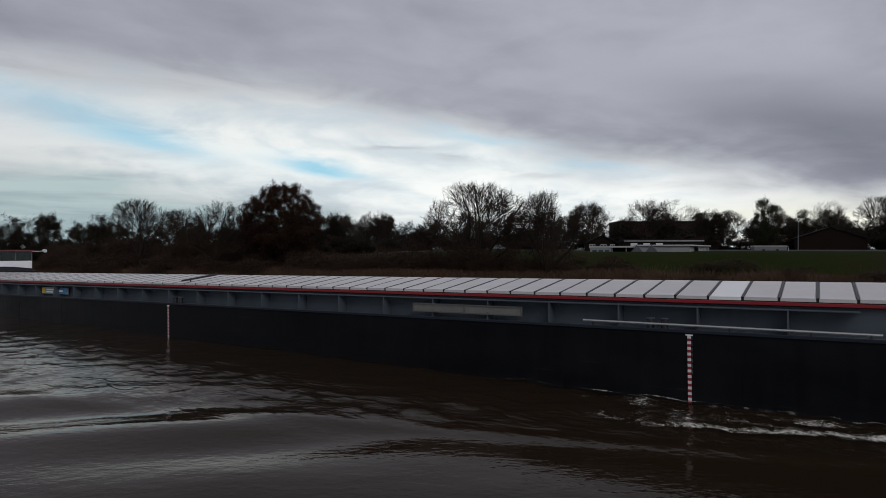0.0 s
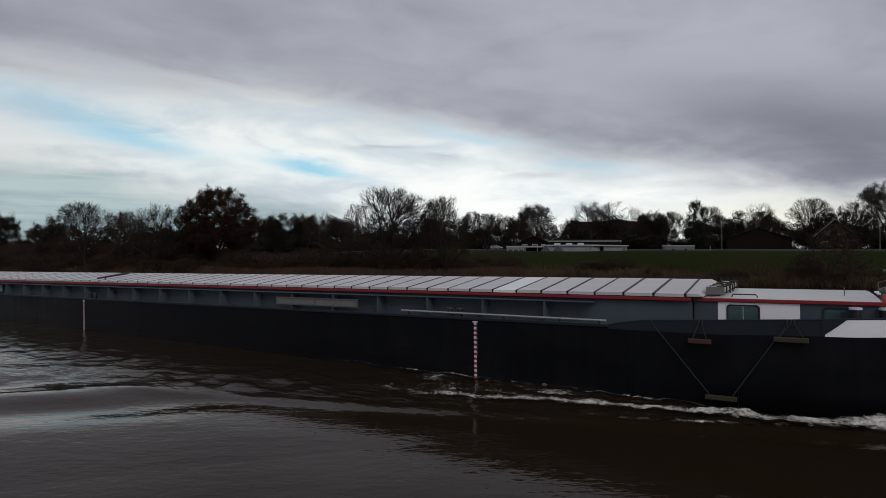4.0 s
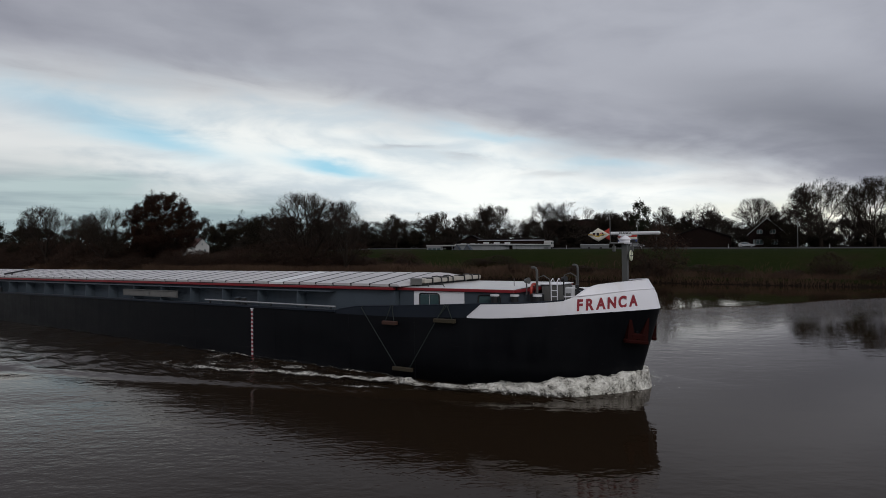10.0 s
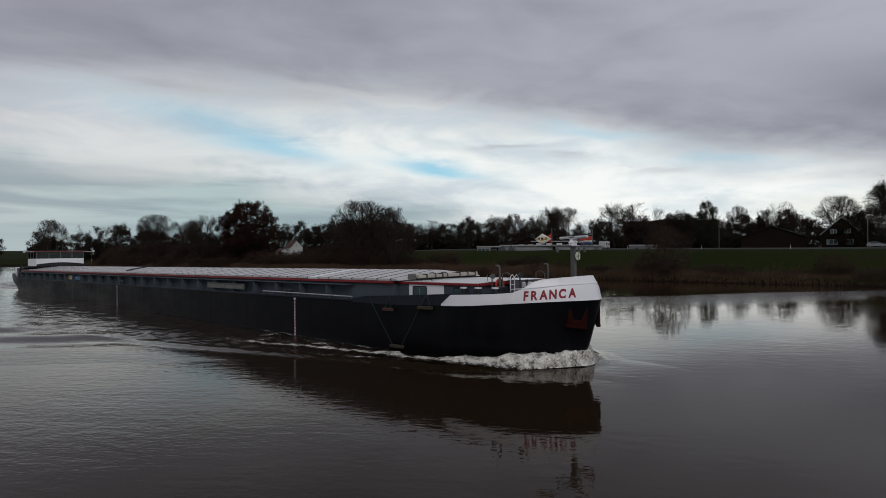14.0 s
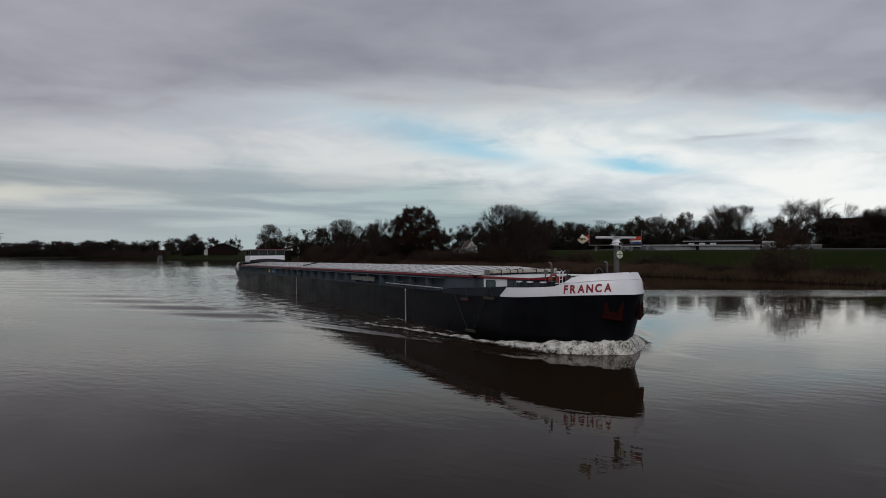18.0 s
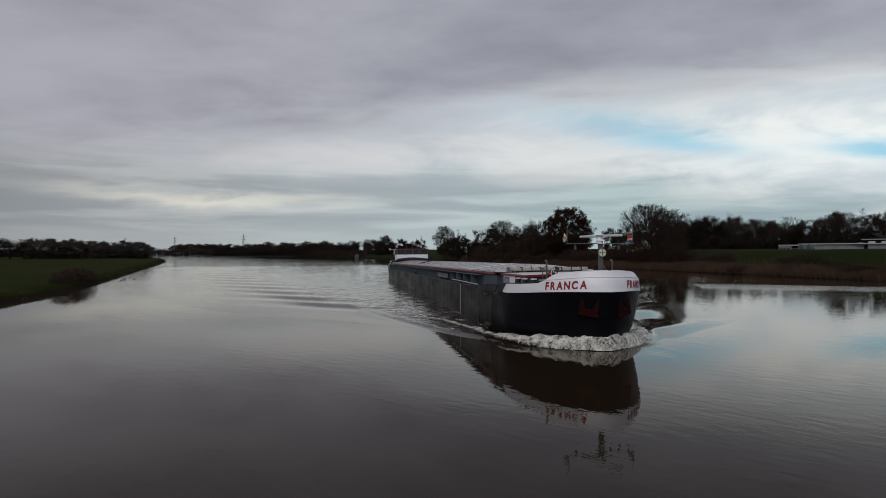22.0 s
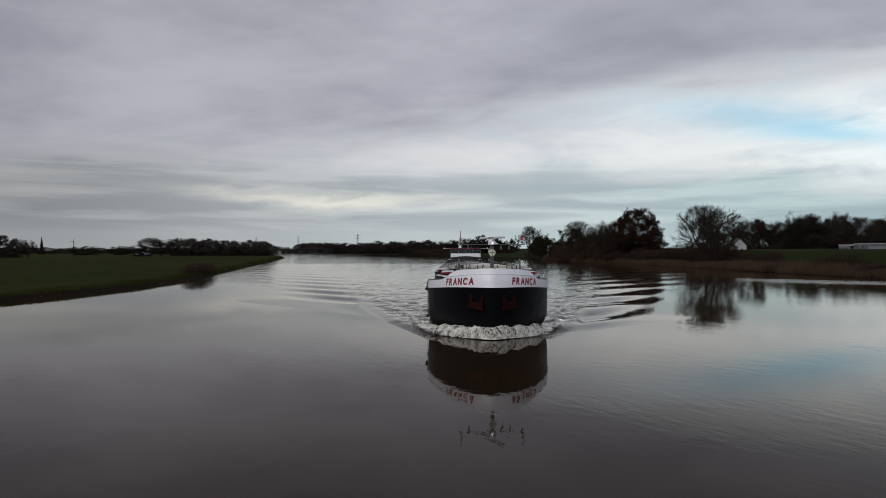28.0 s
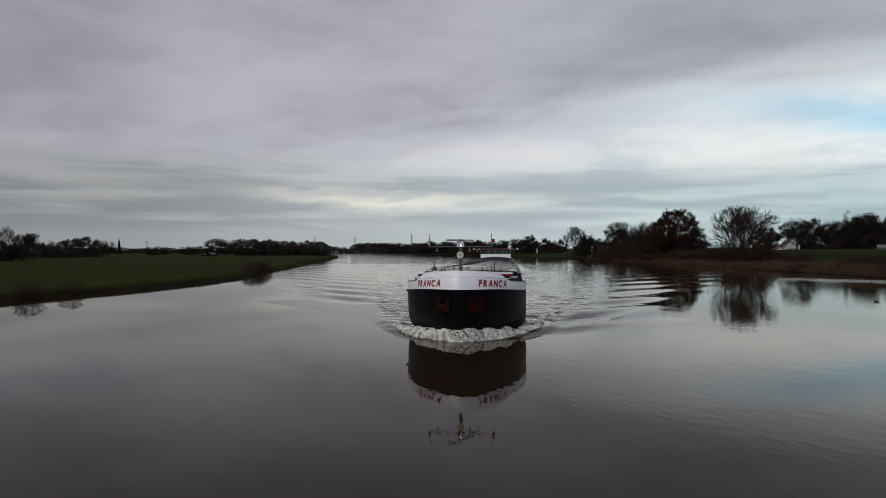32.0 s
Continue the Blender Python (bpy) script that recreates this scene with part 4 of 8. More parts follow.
def build_foredeck():
    for x, y, top in ((-4.18, -2.0, 4.5), (-3.95, 2.0, 4.5)):
        bm = bmesh.new()
        path_tube(bm, [(x, y, 2.62), (x, y, top - 0.15), (x - 0.05, y, top - 0.03), (x - 0.15, y, top), (x - 0.24, y, top - 0.01)], 0.05, 10)
        part("vent_pipe", bm, M["steelgrey"], barge, "grey gooseneck vent pipe")
        part("vent_base", box(bmesh.new(), x - 0.22, x + 0.22, y - 0.22, y + 0.22, 2.62, 3.45, 0.03), M["black"], barge)
    for x, y in ((-5.4, -3.35), (-4.6, -3.2), (-3.75, -2.95), (-5.4, 3.35), (-4.6, 3.2), (-3.0, 2.5), (-2.5, 2.2)):
        bollard(x, y, 2.62, 0.85, 0.15)
    # anchor winch
    w = part("winch_frame", box(bmesh.new(), -3.4, -2.3, -1.3, 1.3, 2.62, 2.85, 0.02), M["black"], barge, "anchor winch with drums")
    for y in (-0.95, 0.95):
        bm = bmesh.new()
        tube(bm, (-2.9, y - 0.3, 3.2), (-2.9, y + 0.3, 3.2), 0.33, 0.33, 18)
        part("drum", bm, M["coaming"], w)
        for d in (-0.34, 0.3):
            bm = bmesh.new()
            tube(bm, (-2.9, y + d, 3.2), (-2.9, y + d + 0.04, 3.2), 0.42, 0.42, 18)
            part("flange", bm, M["black"], w)
    part("motor", box(bmesh.new(), -3.2, -2.6, -0.3, 0.3, 2.85, 3.6, 0.05), M["white"], w)
    part("locker", box(bmesh.new(), -4.55, -3.75, -0.75, 0.75, 2.62, 3.72, 0.04), M["meshgrey"], barge, "grey deck locker")
    part("locker_lid", box(bmesh.new(), -4.6, -3.7, -0.8, 0.8, 3.72, 3.77, 0.01), M["white"], barge)
    # lifebuoy on the cabin front
    bm = bmesh.new()
    rings = []
    for k in range(20):
        a = 2 * math.pi * k / 20
        rings.append(Vector((0, 0.3 * math.cos(a), 0.3 * math.sin(a))))
    path_tube(bm, [Vector((-4.5, -1.6, 3.5)) + p for p in rings + rings[:1]], 0.06, 8)
    part("lifebuoy", bm, M["buoyred"], barge, "red lifebuoy ring")
    # railing hoops
    for y in (-1.5, 1.5):
        bm = bmesh.new()
        path_tube(bm, [(-4.4, y, 3.0), (-4.4, y, 4.05), (-4.1, y, 4.15), (-3.85, y, 4.0), (-3.8, y, 3.0)], 0.025)
        part("railing_hoop", bm, M["steelgrey"], barge)
    # white ladder, small cowls and hoses by the winch
    bm = bmesh.new()
    for x in (-3.62, -3.36):
        path_tube(bm, [(x, -1.9, 2.62), (x, -1.9, 3.95), (x + 0.02, -1.75, 4.05), (x + 0.02, -1.6, 3.9)], 0.02)
    lad = part("ladder", bm, M["white"], barge, "white painted steel ladder")
    for k in range(5):
        bm = bmesh.new()
        tube(bm, (-3.62, -1.9, 2.85 + 0.24 * k), (-3.36, -1.9, 2.85 + 0.24 * k), 0.016)
        part("rung", bm, M["white"], lad)
    part("white_casing", box(bmesh.new(), -3.22, -2.85, -1.5, -1.1, 2.62, 3.68, 0.04), M["pale"], barge, "white painted winch casing")
    part("casing_door", box(bmesh.new(), -3.15, -2.95, -1.515, -1.5, 2.8, 3.45), M["meshgrey"], barge)
    for x, y, z in ((-4.6, -2.1, 3.95), (-3.15, -1.75, 4.02)):
        bm = bmesh.new()
        tube(bm, (x, y, 3.4), (x, y, z), 0.03)
        tube(bm, (x - 0.06, y, z), (x + 0.12, y - 0.05, z + 0.02), 0.08, 0.13, 14)
        part("cowl", bm, M["black" if x > -4 else "steelgrey"], barge)
    bm = bmesh.new()
    tube(bm, (-5.6, -1.2, 3.66), (-5.6, -1.2, 4.0), 0.015)
    part("roof_aerial", bm, M["steelgrey"], barge)
    bm = bmesh.new()
    tube(bm, (-2.4, -2.25, 3.3), (-2.4, -2.25, 3.75), 0.035)
    tube(bm, (-2.4, -2.25, 3.7), (-2.4, -2.25, 3.85), 0.08)
    part("deck_light", bm, M["black"], barge)


def build_mast():
    bm = bmesh.new()
    box(bm, -1.31, -1.09, -0.11, 0.11, 2.62, 5.42, 0.02)
    mast = part("mast", bm, M["steelgrey"], barge, "grey square signal mast")
    bm = bmesh.new()
    tube(bm, (-1.2, -1.95, 5.42), (-1.2, 1.95, 5.42), 0.026)
    part("crossbar", bm, M["steelgrey"], mast)
    bm = bmesh.new()
    box(bm, -1.42, -0.98, -0.22, 0.22, 5.40, 5.48, 0.01)
    tube(bm, (-1.2, 0, 5.48), (-1.2, 0, 5.58), 0.2, 0.24, 16)
    tube(bm, (-1.2, 0, 5.58), (-1.2, 0, 5.74), 0.24, 0.10, 16)
    part("scanner_pedestal", bm, M["white"], mast)
    # daymark disc with a cross, facing ahead
    bm = bmesh.new()
    tube(bm, (-0.98, 0, 4.92), (-0.94, 0, 4.92), 0.21, 0.21, 28)
    disc = part("daymark_disc", bm, M["discwhite"], mast, "round white disc with a dark cross")
    part("disc_cross", box(bmesh.new(), -0.938, -0.93, -0.2, 0.2, 4.905, 4.935), M["black"], disc)
    part("disc_cross", box(bmesh.new(), -0.938, -0.93, -0.015, 0.015, 4.72, 5.12), M["black"], disc)
    part("disc_arm", box(bmesh.new(), -1.09, -0.98, -0.03, 0.03, 4.85, 5.0), M["steelgrey"], disc)
    bm = bmesh.new()
    tube(bm, (-0.97, 0.03, 5.5), (-0.94, 0.03, 5.5), 0.03, 0.028, 12)
    part("navigation_light", bm, M["lamp"], mast, "small lit white lamp")
    for y in (-0.03, 0.08):
        part("light_hood", box(bmesh.new(), -0.98, -0.80, y, y + 0.012, 5.44, 5.56), M["black"], mast)
    for y in (-1.45, 0.55, 1.05):
        bm = bmesh.new()
        tube(bm, (-1.2, y, 5.40), (-1.2, y, 5.30), 0.02)
        tube(bm, (-1.2, y, 5.30), (-1.2, y, 5.12), 0.065, 0.065, 12)
        tube(bm, (-1.2, y, 5.12), (-1.2, y, 5.09), 0.065, 0.03, 12)
        part("signal_lamp", bm, M["steelgrey"], mast)
    for y in (-1.9, 1.9):
        bm = bmesh.new()
        tube(bm, (-1.2, y, 5.40), (-1.2, y, 6.25), 0.018)
        part("flag_staff", bm, M["steelgrey"], mast)


def wavy(bm, outline, nx, ny):
    """A cloth patch between x 0..1 (fly) and z 0..1 (hoist), with a standing ripple."""
    rows = []
    for i in range(nx + 1):
        u = i / nx
        lo, hi = outline(u)
        rows.append([bm.verts.new((-(0.02 + 0.95 * u), 0.09 * u * math.sin(7 * u + 2 * v_), lo + (hi - lo) * v_)) for v_ in [j / ny for j in range(ny + 1)]])
    for a, b in zip(rows, rows[1:]):
        for k in range(ny):
            bm.faces.new((a[k], b[k], b[k + 1], a[k + 1]))
    return bm


def cloth_part(name, mat, parent, outline, lift, label=""):
    bm = wavy(bmesh.new(), outline, 10, 4)
    for v in bm.verts:
        v.co.x *= 0.9
        v.co.z *= 0.66
    ob = part(name, bm, mat, parent, label, smooth=True)
    s = ob.modifiers.new("thickness", "SOLIDIFY")
    s.thickness, s.offset = 0.006 + lift, 0.0
    return ob


def diamond(u):
    w = 1 - abs(2 * u - 1)
    return (0.38 - 0.38 * w - 0.02, 0.38 + 0.38 * w)


def build_flags():
    a = cloth_part("house_flag", M["flagred"], barge, lambda u: (0.38 - 0.34 * max(0.02, 1 - u / 0.5), 0.38 + 0.36 * max(0.02, 1 - u / 0.5)), 0.0, "red flag with a white diamond")
    cloth_part("flag_diamond", M["flagwhite"], a, diamond, 0.012)
    cloth_part("flag_patch", M["yellow"], a, lambda u: (0.40 - 0.22 * max(0.0, 1 - abs(2 * u - 1) * 1.6), 0.40), 0.018)
    for k, u0 in enumerate((0.26, 0.44, 0.62)):
        bm = bmesh.new()
        x0, x1 = -(0.02 + 0.86 * u0), -(0.02 + 0.86 * (u0 + 0.12))
        y = 0.09 * (u0 + 0.06) * math.sin(7 * (u0 + 0.06) + 1.0)
        box(bm, x1, x0, y - 0.018, y + 0.018, 0.21, 0.32)
        part("flag_mark", bm, M["black"], a)
    b = cloth_part("national_flag", M["flagred"], barge, lambda u: (0.30, 0.62), 0.0, "small red white and blue flag")
    cloth_part("flag_band", M["flagwhite"], b, lambda u: (0.155, 0.305), 0.0)
    cloth_part("flag_band", M["flagblue"], b, lambda u: (0.0, 0.16), 0.0)
    return a, b


def build_anchors():
    for side in (-1, 1):
        v = 0.235
        x, y = bow_x(v, 2.0), side * v * HALF
        x2, y2 = bow_x(v + 0.01, 2.0), side * (v + 0.01) * HALF
        tang = Vector((x2 - x, y2 - y, 0)).normalized()
        out = Vector((-tang.y, tang.x, 0)) * (1 if (Vector((-tang.y, tang.x, 0)).x > 0) else -1)
        up = (Vector((nose(2.6) - nose(1.4), 0, 1.2))).normalized()
        m = Matrix.Translation(Vector((x, y, 1.55)) + out * 0.02 + Vector((nose(1.55) - nose(2.0), 0, 0))) @ Matrix((tang, out, up)).transposed().to_4x4()
        bm = bmesh.new()
        box(bm, -0.56, 0.56, 0.0, 0.22, 0.0, 0.16, 0.04)
        box(bm, -0.34, 0.34, 0.02, 0.20, 0.14, 0.40, 0.05)
        an = part("anchor", bm, M["anchorred"], barge, "red stocked bow anchor")
        an.matrix_basis = m
        for s in (-1, 1):
            bm = bmesh.new()
            vs = [bm.verts.new(p) for p in ((s * 0.50, 0.02, 0.14), (s * 0.10, 0.02, 0.14), (s * 0.45, 0.04, 1.22), (s * 0.50, 0.2, 0.14), (s * 0.10, 0.2, 0.14), (s * 0.47, 0.10, 1.20))]
            for f in ((0, 1, 2), (3, 5, 4), (0, 2, 5, 3), (1, 4, 5, 2), (0, 3, 4, 1)):
                bm.faces.new([vs[i] for i in f])
            part("fluke", bm, M["anchorred"], an)
        bm = bmesh.new()
        box(bm, -0.05, 0.05, 0.05, 0.12, 0.15, 0.5, 0.02)
        part("shank", bm, M["hull"], an)


def build_name():
    """The ship's name on either bow, letter by letter along the plating."""
    for side in (-1, 1):
        # arc length table over the bow at the lettering's level
        z0 = 3.13
        vs = np.linspace(0.28, 0.685, 60)
        pts = [Vector((bow_x(v, z0), side * v * HALF, 0)) for v in vs]
        if side < 0:
            pts = pts[::-1]
        lens = np.concatenate([[0], np.cumsum([(b - a).length for a, b in zip(pts, pts[1:])])])
        total = lens[-1]
        glyphs = []
        for ch in "FRANCA":
            cu = bpy.data.curves.new("letter", "FONT")
            cu.body, cu.size, cu.extrude, cu.offset, cu.shear = ch, 0.58, 0.006, 0.024, 0.14
            ob = bpy.data.objects.new("letter", cu)
            scene.collection.objects.link(ob)
            bpy.context.view_layer.update()
            me = bpy.data.meshes.new_from_object(ob.evaluated_get(bpy.context.evaluated_depsgraph_get()))
            bpy.data.objects.remove(ob)
            co = np.array([v.co[:] for v in me.vertices])
            lo, hi = co[:, 0].min(), co[:, 0].max()
            for v in me.vertices:
                v.co.x = (v.co.x - (lo + hi) / 2) * 0.84
            me.materials.append(M["letterred"])
            glyphs.append((me, (hi - lo) * 0.84))
        used = sum(g[1] for g in glyphs)
        gap = (total - used) / (len(glyphs) - 1)
        s = 0.0
        for me, w in glyphs:
            mid = s + w / 2
            i = int(np.clip(np.searchsorted(lens, mid), 1, len(lens) - 1))
            f = (mid - lens[i - 1]) / max(1e-6, lens[i] - lens[i - 1])
            p = pts[i - 1].lerp(pts[i], f)
            tang = (pts[min(i + 2, len(pts) - 1)] - pts[max(i - 3, 0)]).normalized()
            out = tang.cross(Vector((0, 0, 1)))
            base = 2.90 + 0.13 * (mid / total if side < 0 else 1 - mid / total)
            slope = 0.13 / total * (1 if side < 0 else -1)
            xdir = (tang + Vector((0, 0, slope))).normalized()
            d = lean_in(p.x, base + 0.25)
            lean = (Vector((0, 0, 1)) - out * 0.09).normalized()
            m = Matrix.Translation(p + Vector((0, 0, base)) + out * (0.012 - d * 0.6)) @ Matrix((xdir, lean, out)).transposed().to_4x4()
            ob = part("letter", me, None, barge, "dark red painted letter")
            ob.matrix_basis = m
            s += w + gap


def build_stern():
    dh = part("aft_cabin", box(bmesh.new(), -88.0, -86.4, -3.3, 3.3, 2.55, 4.0, 0.03), M["ribdark"], barge, "dark slate aft deckhouse")
    for side in (-1, 1):
        a, b = sorted((side * 3.3, side * 3.33))
        wf = part("window_frame", box(bmesh.new(), -87.6, -86.8, a, b, 3.0, 3.6), M["pale"], dh)
        a, b = sorted((side * 3.33, side * 3.336))
        part("pane", box(bmesh.new(), -87.54, -86.86, a, b, 3.05, 3.55), M["glass"], wf)
    part("aft_roof", box(bmesh.new(), -88.2, -81.6, -3.3, 3.3, 4.14, 4.24, 0.02), M["ribdark"], dh)
    # arched front under the wheelhouse
    bm = bmesh.new()
    n = 16
    lo = [bm.verts.new((-81.9, -2.9 + 5.8 * k / n, 4.20)) for k in range(n + 1)]
    hi = [bm.verts.new((-81.9, -2.9 + 5.8 * k / n, 4.42 + 0.24 * math.sin(math.pi * k / n))) for k in range(n + 1)]
    for k in range(n):
        bm.faces.new((lo[k], lo[k + 1], hi[k + 1], hi[k]))
    path_tube(bm, [v.co.copy() for v in hi], 0.05)
    part("arch_rim", bm, M["black"], dh)
    wh = part("wheelhouse", box(bmesh.new(), -86.2, -82.0, -2.9, 2.9, 4.24, 5.30, 0.05), M["white"], barge, "white wheelhouse with wide windows")
    wh.location = (0, 0, -0.06)
    part("cabin_floor", box(bmesh.new(), -86.1, -82.1, -2.8, 2.8, 5.30, 5.33), M["black"], wh)
    part("console", box(bmesh.new(), -83.2, -82.4, -1.6, 1.6, 5.28, 5.62, 0.05), M["black"], wh)
    part("helm_seat", box(bmesh.new(), -84.4, -83.9, -0.3, 0.3, 5.28, 5.95, 0.08), M["black"], wh)
    for x in (-82.06, -86.14):
        for y in (-2.85, -1.4, 0.0, 1.4, 2.85):
            part("pillar", box(bmesh.new(), x - 0.05, x + 0.05, y - 0.05, y + 0.05, 5.30, 6.24), M["steelgrey"], wh)
        for y0, y1 in ((-2.80, -1.45), (-1.35, -0.05), (0.05, 1.35), (1.45, 2.80)):
            part("pane", box(bmesh.new(), x - 0.01, x + 0.01, y0, y1, 5.31, 6.22), M["wheelglass"], wh)
    for y in (-2.85, 2.85):
        for x in (-84.8, -83.4):
            part("pillar", box(bmesh.new(), x - 0.05, x + 0.05, y - 0.05, y + 0.05, 5.30, 6.24), M["steelgrey"], wh)
        for x0, x1 in ((-86.09, -84.85), (-84.75, -83.45), (-83.35, -82.11)):
            part("pane", box(bmesh.new(), x0, x1, y - 0.01, y + 0.01, 5.31, 6.22), M["wheelglass"], wh)
    part("wheelhouse_roof", box(bmesh.new(), -86.5, -81.75, -3.1, 3.1, 6.24, 6.32, 0.03), M["red"], wh, "red edged wheelhouse roof")
    part("roof_top", box(bmesh.new(), -86.4, -81.85, -3.0, 3.0, 6.32, 6.37, 0.01), M["deck"], wh)
    for x, y, h in ((-85.5, 1.2, 1.1), (-84.9, -0.8, 0.8), (-85.2, 0.4, 1.5)):
        bm = bmesh.new()
        tube(bm, (x, y, 6.36), (x, y, 6.36 + h), 0.02, 0.012)
        part("aerial", bm, M["steelgrey"], wh)
    for y in (-4.2, 4.2):
        bm = bmesh.new()
        s = 1 if y > 0 else -1
        tube(bm, (-82.4, 2.9 * s, 6.22), (-82.4, y, 6.27), 0.03)
        tube(bm, (-82.55, y, 6.33), (-82.2, y, 6.28), 0.13, 0.17, 12)
        part("searchlight", bm, M["pale"], wh)
    # stern gear
    for y in (-3.15, 3.15):
        part("stern_post", box(bmesh.new(), -90.7, -90.3, y - 0.28, y + 0.28, 2.55, 4.05, 0.06), M["white"], barge, "white painted stern locker")
    for y in (-3.1, 3.1):
        bm = bmesh.new()
        tube(bm, (-88.7, y, 2.55), (-88.7, y, 4.5), 0.09, 0.07, 10)
        path_tube(bm, [(-88.7, y, 4.2), (-88.95, y, 4.35), (-89.3, y, 4.2), (-89.6, y, 3.6)], 0.05)
        part("stern_davit", bm, M["black"], barge)
    part("stern_locker", box(bmesh.new(), -89.3, -88.1, -3.5, -2.4, 2.55, 3.95, 0.05), M["black"], barge)
    # stern winch, raised bulwark round the counter
    w = part("stern_winch", box(bmesh.new(), -90.6, -89.4, -2.6, -1.2, 2.55, 2.9, 0.03), M["black"], barge, "black stern anchor winch")
    bm = bmesh.new()
    tube(bm, (-90.0, -2.4, 3.3), (-90.0, -1.4, 3.3), 0.42, 0.42, 16)
    part("drum", bm, M["black"], w)
    for y in (-2.5, -1.35):
        part("winch_cheek", box(bmesh.new(), -90.5, -89.5, y, y + 0.08, 2.9, 3.95, 0.03), M["black"], w)
    for side in (-1, 1):
        cols = [(side, "side", x) for x in (-91.6, -91.0, -90.0, -88.6, -87.5, -86.5)]
        cols = cols if side < 0 else cols[::-1]
        grid_part("stern_bulwark", M["coaming"], barge, cols, lambda x, c: [2.5, 2.8, 2.55 + 0.62 * smoothstep(-86.5, -88.5, x)], "slate grey stern bulwark", thick=0.05)
    part("stern_bulwark", box(bmesh.new(), -LEN - 0.36, -LEN - 0.28, -3.5, 3.5, 2.5, 3.17), M["coaming"], barge)
    bm = bmesh.new()
    for z in (2.9, 3.25, 3.6):
        path_tube(bm, [(-87, -3.9, z), (-89.5, -3.75, z), (-91.2, -3.4, z), (-91.7, 0, z), (-91.2, 3.4, z), (-89.5, 3.75, z), (-87, 3.9, z)], 0.025)
    for p in ((-87, -3.9), (-89.5, -3.75), (-91.2, -3.4), (-91.7, 0), (-91.2, 3.4), (-89.5, 3.75), (-87, 3.9)):
        tube(bm, (*p, 2.55), (*p, 3.62), 0.025)
    part("stern_railing", bm, M["pale"], barge)


build_hull()
build_hold()
build_side_gear()
build_fore_cabin()
build_foredeck()
build_mast()
build_anchors()
build_name()
build_stern()
bm_radar = bmesh.new()
box(bm_radar, -0.07, 0.07, -1.4, 1.4, 0.0, 0.13, 0.04)
box(bm_radar, -0.1, 0.1, -0.25, 0.25, -0.06, 0.02, 0.02)
radar = part("radar_scanner", bm_radar, M["pale"], barge, "white rotating radar scanner bar")
for face in (-1, 1):
    cu = bpy.data.curves.new("scanner_name", "FONT")
    cu.body, cu.size, cu.extrude, cu.offset, cu.align_x = "FRANCA", 0.125, 0.003, 0.003, "CENTER"
    ob = bpy.data.objects.new("scanner_name", cu)
    scene.collection.objects.link(ob)
    bpy.context.view_layer.update()
    name_mesh = bpy.data.meshes.new_from_object(ob.evaluated_get(bpy.context.evaluated_depsgraph_get()))
    bpy.data.objects.remove(ob)
    ob = part("scanner_name", name_mesh, M["black"], radar, "dark painted ship's name")
    ob.matrix_basis = pose(0.073 * face, 0, 0.03, 90, 0, 90 * face)
house_flag, national_flag = build_flags()
# ---- water moved by the barge ----
def foam_material():
    mat = bpy.data.materials.new("white_water_foam")
    mat.use_nodes = True
    tree = mat.node_tree
    tree.nodes.clear()
    n = nodes_of(tree)
    m = math_of(n)
    place = n("ShaderNodeTexCoord").outputs["Object"]
    a = n("ShaderNodeTexNoise", {"Vector": place, "Scale": 1.7, "Detail": 9.0, "Roughness": 0.72, "Distortion": 0.8}).outputs["Fac"]
    b = n("ShaderNodeTexNoise", {"Vector": place, "Scale": 9.0, "Detail": 8.0, "Roughness": 0.75, "Distortion": 0.5}).outputs["Fac"]
    dens = n("ShaderNodeAttribute", attribute_name="foam").outputs["Fac"]
    f = m("ADD", m("ADD", m("MULTIPLY", a, 1.0), m("MULTIPLY", b, 0.45)), m("MULTIPLY", m("SUBTRACT", dens, 1.0), 0.75))
    mask = n("ShaderNodeMapRange", {"Value": f, "From Min": 0.46, "From Max": 0.86}, interpolation_type="SMOOTHSTEP").outputs[0]
    bump = n("ShaderNodeBump", {"Height": m("ADD", a, m("MULTIPLY", b, 0.4)), "Strength": 0.65, "Distance": 0.14}).outputs[0]
    tone = n("ShaderNodeMix", {0: n("ShaderNodeMapRange", {"Value": m("ADD", m("MULTIPLY", a, 0.5), m("MULTIPLY", b, 0.5)), "From Min": 0.38, "From Max": 0.62}).outputs[0], 6: (0.42, 0.40, 0.33, 1), 7: (0.86, 0.85, 0.80, 1)}, data_type="RGBA").outputs[2]
    white = n("ShaderNodeBsdfPrincipled", {"Base Color": tone, "Roughness": 0.75, "Normal": bump})
    wet = n("ShaderNodeBsdfTransparent")
    mix = n("ShaderNodeMixShader", {0: mask, 1: wet.outputs[0], 2: white.outputs[0]})
    tree.links.new(mix.outputs[0], n("ShaderNodeOutputMaterial").inputs[0])
    return mat


M["foam"] = foam_material()
M["wake"] = water_material("wake_water", 1.0, still=True)


EDGE = ((0, 1.6), (2.5, 3.9), (5, 5.2), (10, 7.2), (16, 9.0), (25, 12.0), (38, 16.3), (47, 19.4), (100, 33), (220, 58))


def arm(d):
    """Distance from the keel line of the edge of the broken water, d metres abaft the bow; and the width of the wave train there."""
    return float(np.interp(d, [e[0] for e in EDGE], [e[1] for e in EDGE])), 1.2 + 0.075 * d


